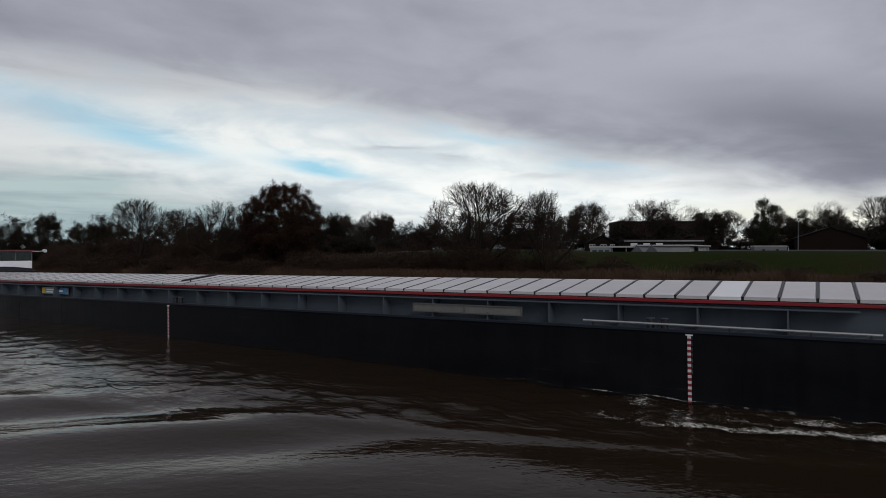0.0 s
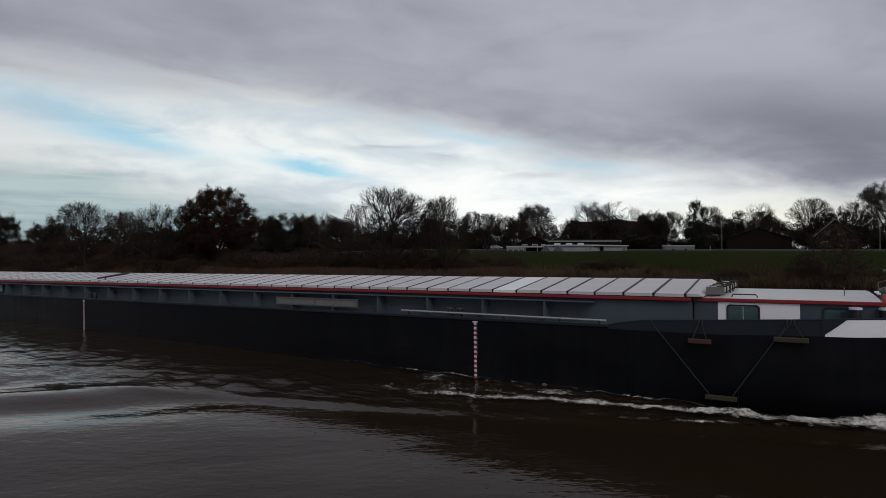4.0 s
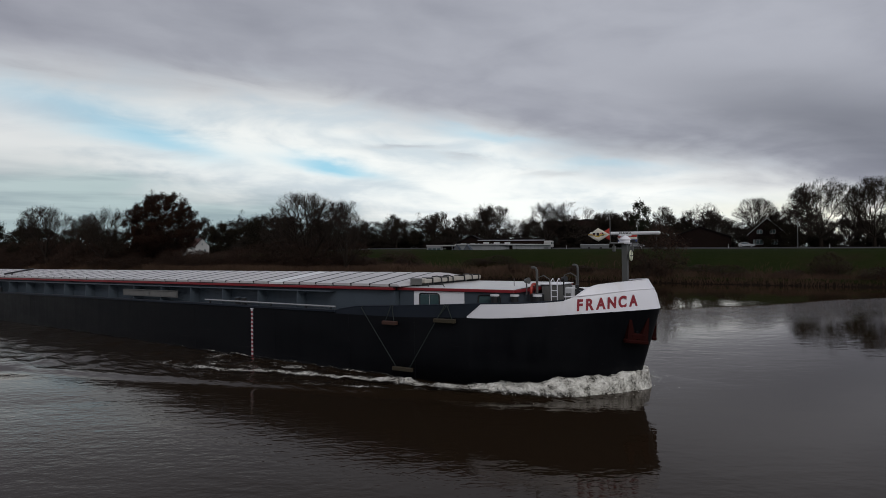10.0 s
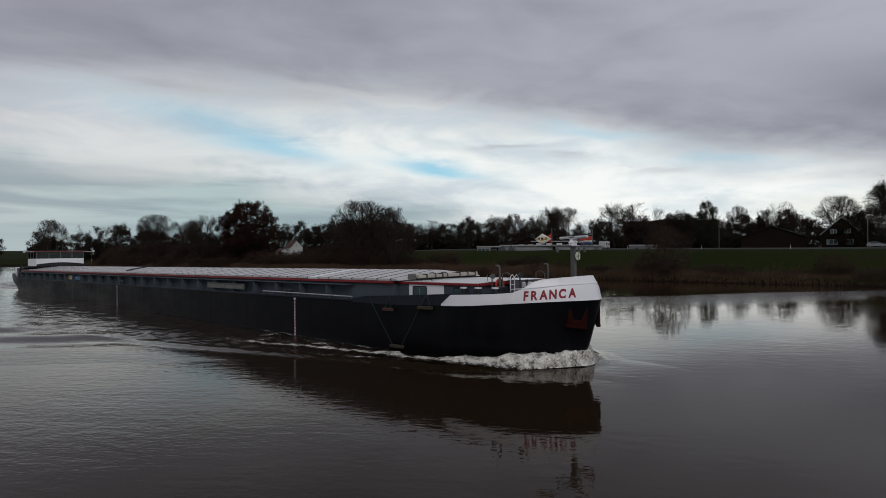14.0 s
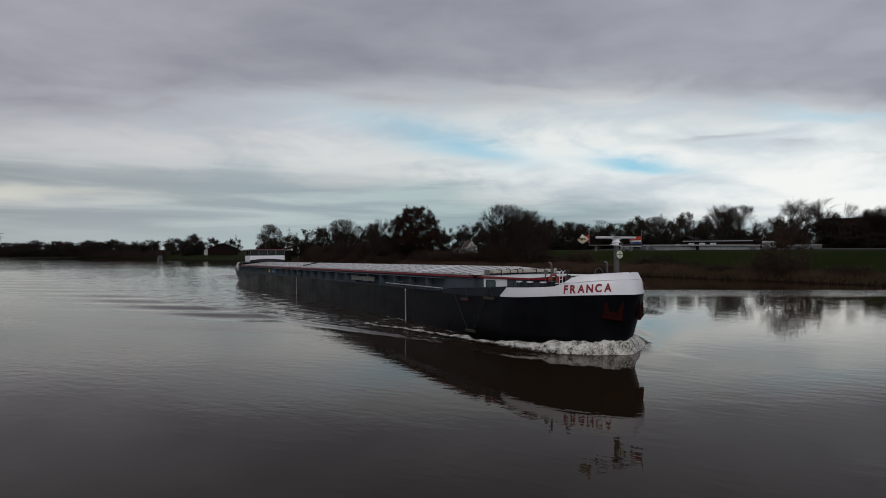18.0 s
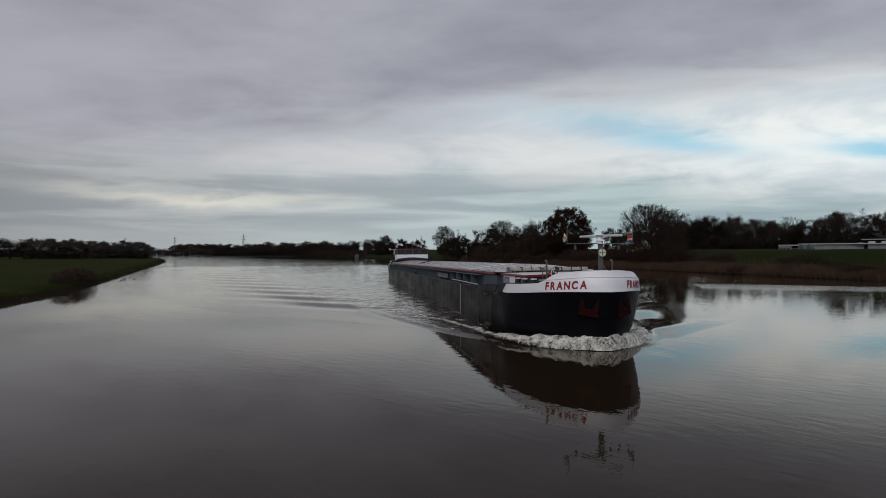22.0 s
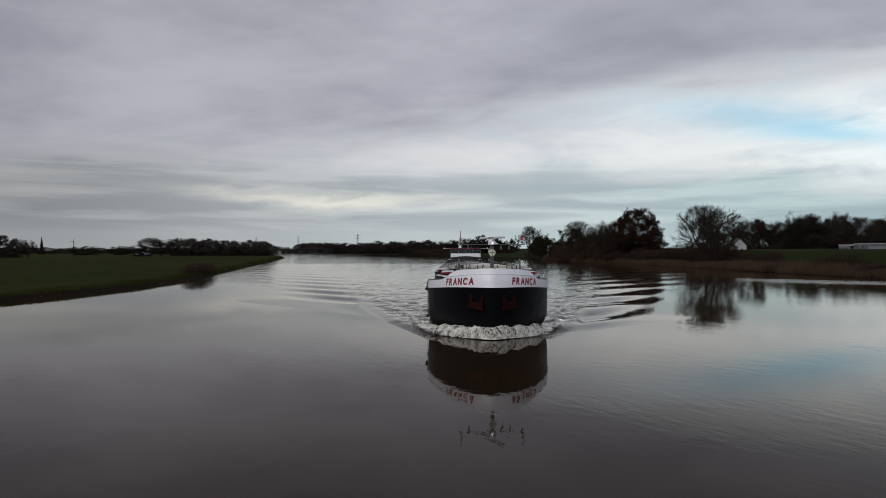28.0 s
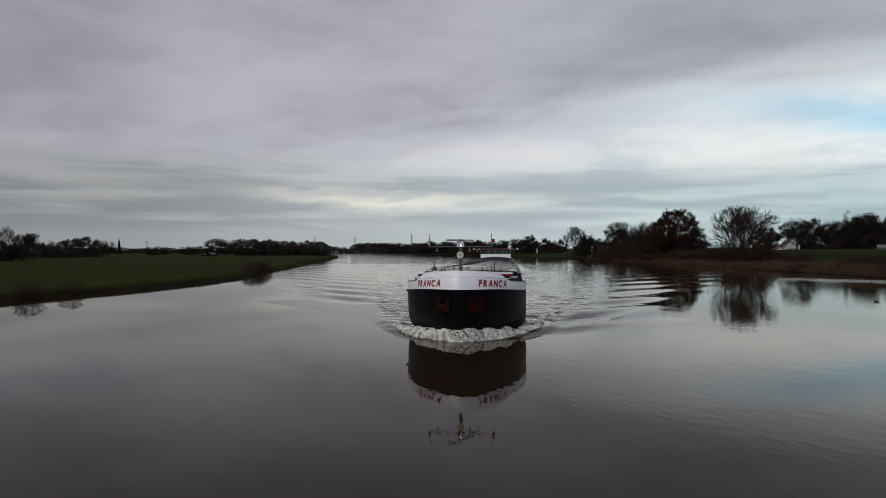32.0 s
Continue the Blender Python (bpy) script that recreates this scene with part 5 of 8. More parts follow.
def wake_height(x, y):
    """Level of the water round the moving hull; the bow at 0, -x aft."""
    d = max(0.0, -x + 0.2)
    s = abs(y)
    edge_y, wide = arm(d)
    # the sharp crest along the edge of the broken water
    h = 0.19 * math.exp(-((s - edge_y + 0.5) / 0.42) ** 2) * smoothstep(1.5, 6, d) * math.exp(-d / 20)
    h -= 0.03 * math.exp(-((s - edge_y - 0.5) / 0.7) ** 2) * smoothstep(1, 4, d) * math.exp(-d / 18)
    # waves spreading from the bow, in crests lying across the way and slanting outwards
    env = math.exp(-((s - edge_y - 0.35 * wide) / (1.0 * wide)) ** 2) * (0.36 + 0.64 * math.exp(-max(0.0, d - 22) / 45))
    env *= smoothstep(3, 11, d) if y > 0 else smoothstep(22, 31, d)
    h += (0.15 if y > 0 else 0.14) * env * math.cos(2 * math.pi / ((7.2 if y > 0 else 5.6) + 0.010 * d) * (0.80 * (d - 30) - 0.60 * (s - 13.6)) + 0.9 * noise.noise(Vector((x * 0.07, y * 0.07, 0.0))))
    # confused water inside the wedge
    if s < edge_y:
        f = smoothstep(edge_y, edge_y - 1.2 - 0.05 * d, s) * smoothstep(0, 4, d) * (0.15 + 0.85 * math.exp(-d / 23))
        h += f * (0.07 + 0.20 * noise.noise(Vector((x * 0.7, y * 0.9, 1.0))) + 0.17 * noise.noise(Vector((x * 1.6, y * 1.9, 5.0))))
    # transverse waves astern
    if x < -88:
        f = math.exp(-(s / 7.0) ** 2) * math.exp((x + 88) / 60) * smoothstep(0, 4, -88 - x)
        h += 0.13 * f * math.cos(2 * math.pi * (x + 88) / 4.4)
    return h


def lift_at(x, y):
    """The moved water lies a little over the still water; its waves begin nearer the stem on the port side."""
    return 0.025 + 0.105 * (smoothstep(2, 14, -x) if y > 0 else smoothstep(12, 32, -x))


def chop_of(x, y):
    d = max(0.0, -x + 0.2)
    edge_y, wide = arm(d)
    return smoothstep(edge_y, edge_y - 0.8 - 0.05 * d, abs(y)) * smoothstep(0, 3, d) * (0.08 + 0.92 * math.exp(-d / 21)) + 0.05 * smoothstep(edge_y + 3 * wide, edge_y, abs(y)) * smoothstep(20, 40, d)


def build_wake():
    xs = np.concatenate([np.arange(8, -60, -0.32), np.arange(-60, -110, -0.5), np.arange(-110, -212, -0.9)])
    ys = np.concatenate([-np.arange(72, 24, -0.9), np.arange(-24, 24.01, 0.32), np.arange(24.6, 72.1, 0.9)])
    v, f, ch = [], [], []
    # the sheet lies a little over the still water and runs out flush with it
    for x in xs:
        edge_y, wide = arm(max(0.0, -x + 0.2))
        for y in ys:
            spread = smoothstep(2, 14, -x) if y > 0 else smoothstep(9, 30, -x)
            rim = edge_y + 2.2 + (3.2 * wide + 1.8) * spread
            edge = smoothstep(rim, rim - 2.4 - (1.6 + 1.8 * wide) * spread, abs(y)) * smoothstep(-210, -170, x) * smoothstep(8, 0, x)
            v.append((x, y, max(-0.012, -0.012 + lift_at(x, y) * edge + wake_height(x, y) * edge)))
            ch.append(chop_of(x, y))
    w = len(ys)
    for i in range(len(xs) - 1):
        edge_y, wide = arm(max(0.0, -xs[i] + 0.2))
        for j in range(w - 1):
            if abs(ys[j]) < edge_y + 3.2 * wide + 5.0:
                f.append((i * w + j, i * w + j + 1, (i + 1) * w + j + 1, (i + 1) * w + j))
    me = bpy.data.meshes.new("wake_sheet")
    me.from_pydata(v, [], f)
    me.attributes.new("chop", "FLOAT", "POINT").data.foreach_set("value", ch)
    ob = part("wake", me, M["wake"], None, smooth=True)
    return tagged(ob, "ruffled brown water spreading from the barge", "wake", kind="stuff")


def foam_sheet(name, label, cols, height, dens):
    """A lumpy sheet over cols: rows of points outwards from the hull; height and foam density by station and share."""
    v, f, fo = [], [], []
    n = len(cols[0])
    for i, col in enumerate(cols):
        for j, (x, y) in enumerate(col):
            u = j / (n - 1)
            z, d = height(i / (len(cols) - 1), u, x, y), dens(i / (len(cols) - 1), u, x, y)
            v.append((x, y, z))
            fo.append(d)
    for i in range(len(cols) - 1):
        for j in range(n - 1):
            f.append((i * n + j, i * n + j + 1, (i + 1) * n + j + 1, (i + 1) * n + j))
    me = bpy.data.meshes.new(name)
    me.from_pydata(v, [], f)
    me.attributes.new("foam", "FLOAT", "POINT").data.foreach_set("value", fo)
    ob = part(name, me, M["foam"], None, smooth=True)
    return tagged(ob, label, "bow wave", kind="stuff")


def build_bow_wave():
    # outline of the bow at the waterline, from 34 m aft on starboard round the nose to port
    pts = []
    for side in (-1, 1):
        seq = []
        for x in np.arange(-48, -7.0, 0.3):
            seq.append((Vector((x, side * HALF, 0)), Vector((0.0, side, 0))))
        for k in range(46):
            vv = 1 - k / 46
            p = Vector((bow_x(vv * 0.999, 0.2), side * vv * 0.999 * HALF, 0))
            q = Vector((bow_x(max(0.0, vv * 0.999 - 0.01), 0.2), side * max(0.0, vv * 0.999 - 0.01) * HALF, 0))
            t = (q - p).normalized()
            o = Vector((-t.y, t.x, 0))
            if o.y * side < 0 and abs(o.y) > 0.05 or (abs(o.y) <= 0.05 and o.x < 0):
                o = -o
            seq.append((p, o))
        pts.append(seq)
    line = pts[0] + pts[1][::-1]
    cols = []
    n = 34

    def reach(aft):
        return float(np.interp(aft, (0, 2, 4, 8, 12, 16, 20, 27), (0.38, 1.25, 2.3, 3.6, 4.6, 5.7, 6.8, 9.0)))

    for p, o in line:
        aft = max(0.0, -p.x - 1.0)
        inner, outer = -0.35, reach(aft) + 0.12 * noise.noise(Vector((p.x * 0.5, p.y * 0.5, 2.0)))
        drag = Vector((-0.35, 0, 0)) if p.x > -6 else Vector((0, 0, 0))
        cols.append([tuple((p + (o + drag).normalized() * (inner + (outer - inner) * j / (n - 1))).to_2d()) for j in range(n)])

    def lateral(u, aft):
        return -0.35 + (reach(aft) + 0.35) * u

    def ridge_of(aft):
        """Distance off the hull of the breaking crest."""
        return float(np.interp(aft, (0, 4, 7, 10, 14, 17, 20.5, 27), (0.12, 0.50, 0.75, 1.05, 1.8, 3.0, 4.1, 5.5)))

    def height(s, u, x, y):
        aft = max(0.0, -x - 0.5)
        lat = lateral(u, aft)
        near = math.exp(-aft / 4.0)
        ridge = math.exp(-((lat - ridge_of(aft)) / (0.52 + 0.06 * near)) ** 2)
        lump = 0.5 + 0.55 * noise.noise(Vector((x * 1.1, y * 1.1, 0.0))) + 0.5 * noise.noise(Vector((x * 3.1, y * 3.1, 4.0))) + 0.35 * noise.noise(Vector((x * 7.0, y * 7.0, 8.0)))
        top = (0.47 * near + 0.10 * math.exp(-aft / 18)) * ridge * (0.85 + 0.32 * lump) + 0.12 * near * smoothstep(0.7, 0.15, lat)
        return lift_at(x, y) - 0.025 + (0.05 + max(0.0, wake_height(x, y))) * smoothstep(1.0, 0.92, u) + 0.05 * (0.5 + lump) * smoothstep(1.0, 0.7, u) + max(0.0, top) * smoothstep(1.0, 0.8, u)

    def dens(s, u, x, y):
        aft = max(0.0, -x - 0.5)
        lat = lateral(u, aft)
        wide = 0.95 - 0.50 * smoothstep(0, 9, aft)
        core = math.exp(-((lat - ridge_of(aft) - 0.25) / wide) ** 2) * (1 - 0.08 * smoothstep(3, 8, aft)) * (1 - 0.75 * smoothstep(15, 24, aft)) * (1.14 - 0.12 * math.exp(-((aft - 12.3) / 0.9) ** 2) - 0.10 * smoothstep(6, 12, aft) * (0.5 + noise.noise(Vector((x * 0.8, y * 0.8, 31.0)))))
        side = 0.90 * math.exp(-((lat - 0.08) / 0.20) ** 2) * smoothstep(5, 10, aft) * smoothstep(47, 30, aft)
        # flecks left between the crest and the plating
        fleck = (0.62 + 0.35 * noise.noise(Vector((x * 0.5, y * 1.2, 23.0)))) * smoothstep(0.2, 0.5, lat) * smoothstep(ridge_of(aft) + 0.6, ridge_of(aft), lat) * smoothstep(8, 12, aft) * smoothstep(27, 19, aft)
        # thin broken crest along the outer edge of the wedge
        rim = 0.84 * math.exp(-((abs(y) - arm(max(0.0, -x + 0.2))[0] + 0.55) / 0.30) ** 2) * smoothstep(1, 3, aft) * smoothstep(20, 11, aft)
        broken = 0.86 + 0.30 * noise.noise(Vector((x * 0.9, y * 0.9, 11.0))) + 0.22 * noise.noise(Vector((x * 2.6, y * 2.6, 17.0)))
        rim, side = rim * broken, side * (0.55 + 0.45 * broken)
        front = smoothstep(2.5, 0.5, aft) * smoothstep(1.7, 1.3, lat)
        return min(1.0, max(core * smoothstep(27, 20, aft), side, fleck, rim, front) * smoothstep(1.01, 0.96, u))

    return foam_sheet("bow_wave", "white foaming bow wave curling from the stem", cols, height, dens)


def build_spray():
    rnd = random.Random(8)
    v, f = [], []
    for k in range(350):
        side = rnd.choice((-1, 1))
        vv = rnd.random() ** 0.8 * 0.99
        x, y = bow_x(vv, 0.2), side * vv * HALF
        o = Vector((x + 4.2, y * 1.2, 0)).normalized()
        r = abs(rnd.gauss(0, 0.55))
        p = Vector((x, y, 0)) + o * (0.1 + r)
        z = 0.15 + max(0.0, 0.62 - 0.35 * r) * rnd.random() * math.exp(-max(0.0, -x - 1) / 5)
        s = rnd.uniform(0.006, 0.018)
        b = len(v)
        for q in ((s, 0, -s * 0.6), (-s * 0.5, s * 0.9, -s * 0.6), (-s * 0.5, -s * 0.9, -s * 0.6), (0, 0, s)):
            v.append((p.x + q[0], p.y + q[1], z + q[2]))
        f += [(b, b + 1, b + 3), (b + 1, b + 2, b + 3), (b + 2, b, b + 3), (b, b + 2, b + 1)]
    me = bpy.data.meshes.new("spray")
    me.from_pydata(v, [], f)
    ob = part("spray", me, M["spray"], None)
    return tagged(ob, "white spray drops thrown up at the bow", "spray", kind="stuff")


M["spray"] = material("spray_drops", (0.72, 0.72, 0.69), 0.6, spread=0.1, scale=2)
def build_ripple_band():
    """A ruffled strip of water that travels towards the far bank."""
    v, f = [], []
    xs, ys = np.linspace(-48, 62, 56), (-21, -17, -12, -8, -5, -3, -1, 1, 3)
    for x in xs:
        for y in ys:
            rim = x in (xs[0], xs[-1]) or y in (ys[0], ys[-1])
            v.append((float(x), y, -0.012 if rim else 0.006))
    w = len(ys)
    for i in range(len(xs) - 1):
        for j in range(w - 1):
            f.append((i * w + j, (i + 1) * w + j, (i + 1) * w + j + 1, i * w + j + 1))
    me = bpy.data.meshes.new("ripple_band")
    me.from_pydata(v, [], f)
    return tagged(part("ripple_band", me, M["ruffled"], None, smooth=True), "ruffled strip of river water catching the sky", "ripples", kind="stuff")


M["ruffled"] = water_material("ruffled_water", band=True)
ripple_band = build_ripple_band()
wake = build_wake()
bow_wave = build_bow_wave()
spray = build_spray()
# ---- trees and plants ----
class Sticks:
    """Collects tapered sticks and leaf cards as plain lists, for one mesh."""
    def __init__(self):
        self.v, self.f = [], []

    def stick(self, a, b, r0, r1, sides):
        d = (b - a)
        if d.length < 1e-4:
            return
        q = d.to_track_quat("Z", "Y")
        base = len(self.v)
        for p, r in ((a, r0), (b, r1)):
            for k in range(sides):
                w = 2 * math.pi * k / sides
                self.v.append(p + q @ Vector((math.cos(w) * r, math.sin(w) * r, 0)))
        for k in range(sides):
            j = (k + 1) % sides
            self.f.append((base + k, base + j, base + sides + j, base + sides + k))

    def sliver(self, a, b, width):
        """A thin twig: a kinked three-sided splinter ending in a point."""
        d = (b - a).normalized()
        w = d.orthogonal().normalized() * width * 0.5
        w2 = d.cross(w)
        base = len(self.v)
        self.v += [a + w, a - w * 0.5 + w2 * 0.87, a - w * 0.5 - w2 * 0.87, b]
        self.f += [(base, base + 1, base + 3), (base + 1, base + 2, base + 3), (base + 2, base, base + 3)]

    def leaf(self, p, size, rnd):
        u = Vector((rnd.gauss(0, 1), rnd.gauss(0, 1), rnd.gauss(0, 1))).normalized()
        w = u.orthogonal().normalized()
        w.rotate(Matrix.Rotation(rnd.uniform(0, 6.28), 3, u))
        n2 = u.cross(w)
        base = len(self.v)
        self.v += [p - w * size * 0.5, p + n2 * size * 0.4, p + w * size * 0.55, p - n2 * size * 0.35]
        self.f.append((base, base + 1, base + 2, base + 3))

    def mesh(self, name, mat):
        me = bpy.data.meshes.new(name)
        me.from_pydata([tuple(p) for p in self.v], [], self.f)
        me.materials.append(mat)
        return me


SPECS = {
    # grown kinds: limbs from the fork, their lean from upright (degrees), levels of branching, twigs and leaves at each end
    "bare": dict(grown=True, fork=0.17, limbs=6, lean=(8, 52), reach=6.6, levels=3, bend=0.13, rise=0.05, twigs=3, twig=0.75, leaves=0, r=0.24, crown=(0.16, 0.60)),
    "willow": dict(grown=True, fork=0.05, limbs=9, lean=(6, 58), reach=7.4, levels=3, bend=0.14, rise=0.05, twigs=4, twig=0.75, bushy=0.8, leaves=0, r=0.30, crown=(0.08, 0.60)),
    "mixed": dict(grown=True, fork=0.15, limbs=7, lean=(8, 66), reach=5.8, levels=3, bend=0.17, rise=0.04, twigs=2, twig=0.55, leaves=3, leaf=0.12, leaf_spread=0.22, r=0.26, crown=(0.08, 0.55)),
    "thin": dict(grown=True, fork=0.10, limbs=6, lean=(8, 62), reach=6.2, levels=2, bend=0.15, rise=0.04, twigs=5, twig=1.0, leaves=5, leaf=0.20, leaf_spread=0.4, r=0.22, crown=(0.02, 0.55)),
    # leafy kinds: lowest and widest height of the crown as parts of the height; clumps of branch ends; leaves at each end
    "oak": dict(crown=(0.12, 0.50), fork=0.17, forks=6, tips=1900, clumps=330, clump=0.26, even=0.6, lump=0.07, twigs=3, twig=0.3, leaves=40, leaf=0.13, leaf_spread=0.17, shell=0.38, r=0.36),
    "dense": dict(crown=(-0.12, 0.46), fork=0.05, forks=5, tips=330, clumps=34, clump=0.55, twigs=8, twig=0.6, leaves=58, leaf=0.20, leaf_spread=0.34, shell=0.40, r=0.26),
    "distant": dict(crown=(-0.25, 0.46), fork=0.05, forks=4, tips=150, clumps=26, clump=0.60, twigs=14, twig=0.8, leaves=74, leaf=0.30, leaf_spread=0.45, shell=0.42, r=0.26),
    "round": dict(crown=(-0.12, 0.50), fork=0.05, forks=4, tips=420, clumps=110, clump=0.30, even=0.7, lump=0.07, twigs=5, twig=0.35, leaves=46, leaf=0.22, leaf_spread=0.30, shell=0.45, r=0.26),
    "tall": dict(crown=(0.04, 0.38), fork=0.06, forks=3, tips=340, clumps=40, clump=0.5, twigs=8, twig=0.5, leaves=52, leaf=0.20, leaf_spread=0.28, shell=0.5, r=0.3),
    "shrub": dict(crown=(-0.3, 0.36), fork=0.0, forks=8, tips=200, twigs=26, twig=1.3, leaves=30, leaf=0.18, leaf_spread=0.5, shell=0.45, r=0.12),
}
LEAFMAT = {"oak": "leaf_oak", "mixed": "leaf_dark", "dense": "leaf_dark", "distant": "leaf_hazed", "thin": "leaf_hazed", "round": "leaf_deep_haze", "tall": "leaf_green", "shrub": "leaf_scrub"}


def gauss3(rnd, s):
    return Vector((rnd.gauss(0, s), rnd.gauss(0, s), rnd.gauss(0, s)))


def crown_points(rnd, spec, seed):
    """Branch ends inside a rounded, lumpy crown of a tree 10 m high and 10 m wide."""
    low, mid = spec["crown"]
    out = []
    while len(out) < spec["tips"]:
        g = rnd.uniform(max(0.03, low), 1.0)
        span = (mid - low) if g < mid else (1.0 - mid)
        full = 5.0 * math.sqrt(max(0.0, 1 - ((g - mid) / span) ** 2))
        if rnd.random() > (full / 5.0) ** spec.get("even", 1.2) + 0.03:
            continue
        w = rnd.uniform(0, 2 * math.pi)
        lump = 1.0 + spec.get("lump", 0.20) * noise.noise(Vector((math.cos(w) * 1.7, math.sin(w) * 1.7, g * 4.0 + seed * 3.1)))
        rad = full * lump * rnd.random() ** spec["shell"]
        top = 10 * g * (1.0 + 0.5 * spec.get("lump", 0.20) * noise.noise(Vector((math.cos(w) * rad * 0.35, math.sin(w) * rad * 0.35, seed * 5.7))) * g)
        out.append(Vector((math.cos(w) * rad, math.sin(w) * rad, top)))
    if spec.get("clumps"):
        # the ends gather in clumps, with gaps between them
        hearts = out[:spec["clumps"]]
        out = [rnd.choice(hearts) * 0.96 + gauss3(rnd, spec["clump"]) for _ in out]
        out = [Vector((q.x, q.y, max(0.3, q.z))) for q in out]
    return out


def grow(rnd, wood, fine, spec, p, d, length, r, level, tips):
    """One limb with its forks: it bends towards the light, thins, and ends at the crown's outline."""
    steps = 5 if level == 0 else 4 if level < 3 else 3
    low, mid = spec["crown"]
    for i in range(steps):
        d = (d + gauss3(rnd, spec["bend"]) + Vector((0, 0, spec["rise"]))).normalized()
        q = p + d * length / steps
        g = q.z / 10
        span = (mid - low) if g < mid else (1.0 - mid)
        lump = 1.0 + 0.16 * noise.noise(Vector((q.x * 0.35, q.y * 0.35, q.z * 0.35 + 7 * spec["r"])))
        if (q.x * q.x + q.y * q.y) / 25 + ((g - mid) / span) ** 2 > lump * lump and level > 0 or g > 1.02:
            break
        r2 = max(0.013, r * (0.84 if level < 2 else 0.74))
        (wood if r > 0.05 else fine).stick(p, q, r, r2, 6 if level == 0 else 4 if r > 0.05 else 3)
        p, r = q, r2
        if level < spec["levels"] and (i > 0 or level > 0):
            for k in range(2 if level < 2 or rnd.random() < spec.get("bushy", 0.35) else 1):
                side = d.orthogonal().normalized()
                side.rotate(Matrix.Rotation(rnd.uniform(0, 6.28), 3, d))
                a = rnd.uniform(0.38, 0.85)
                w = (d * math.cos(a) + side * math.sin(a) + Vector((p.x, p.y, 0)) * 0.03).normalized()
                grow(rnd, wood, fine, spec, p, w, length * rnd.uniform(0.44, 0.66) * (1.12 - 0.10 * i), max(0.014, r * rnd.uniform(0.45, 0.62)), level + 1, tips)
        if level == spec["levels"]:
            tips.append((p, d))


def branch(rnd, wood, fine, node, way, ends, r, depth, tips):
    """Lead a limb towards the middle of its ends and fork it there."""
    mean = sum(ends, Vector()) / len(ends)
    if len(ends) == 1:
        bend = node.lerp(ends[0], 0.5) + gauss3(rnd, 0.10) + Vector((0, 0, 0.08))
        fine.stick(node, bend, max(r, 0.020), 0.018, 3)
        fine.stick(bend, ends[0], 0.018, 0.012, 3)
        tips.append((ends[0], (ends[0] - node).normalized()))
        return
    reach = (mean - node) * rnd.uniform(0.34, 0.50)
    goal = node + reach + way * reach.length * 0.25 + gauss3(rnd, 0.05 * reach.length + 0.03)
    r2 = max(0.020, r * 0.86)
    half = node.lerp(goal, 0.5) + gauss3(rnd, 0.05 * reach.length)
    into, sides = (wood, 6 if depth < 2 else 4) if r > 0.05 else (fine, 3)
    into.stick(node, half, r, (r + r2) / 2, sides)
    into.stick(half, goal, (r + r2) / 2, r2, sides)
    # fork across the longest spread of the ends
    far = max(ends, key=lambda q: (q - mean).length)
    cut = ((far - mean).normalized() + gauss3(rnd, 0.25)).normalized()
    order = sorted(ends, key=lambda q: (q - mean).dot(cut))
    k = max(1, min(len(order) - 1, int(len(order) * rnd.uniform(0.32, 0.68))))
    for group in (order[:k], order[k:]):
        share = (len(group) / len(ends)) ** 0.48
        branch(rnd, wood, fine, goal, (goal - half).normalized(), group, max(0.020, r2 * share * 1.04), depth + 1, tips)


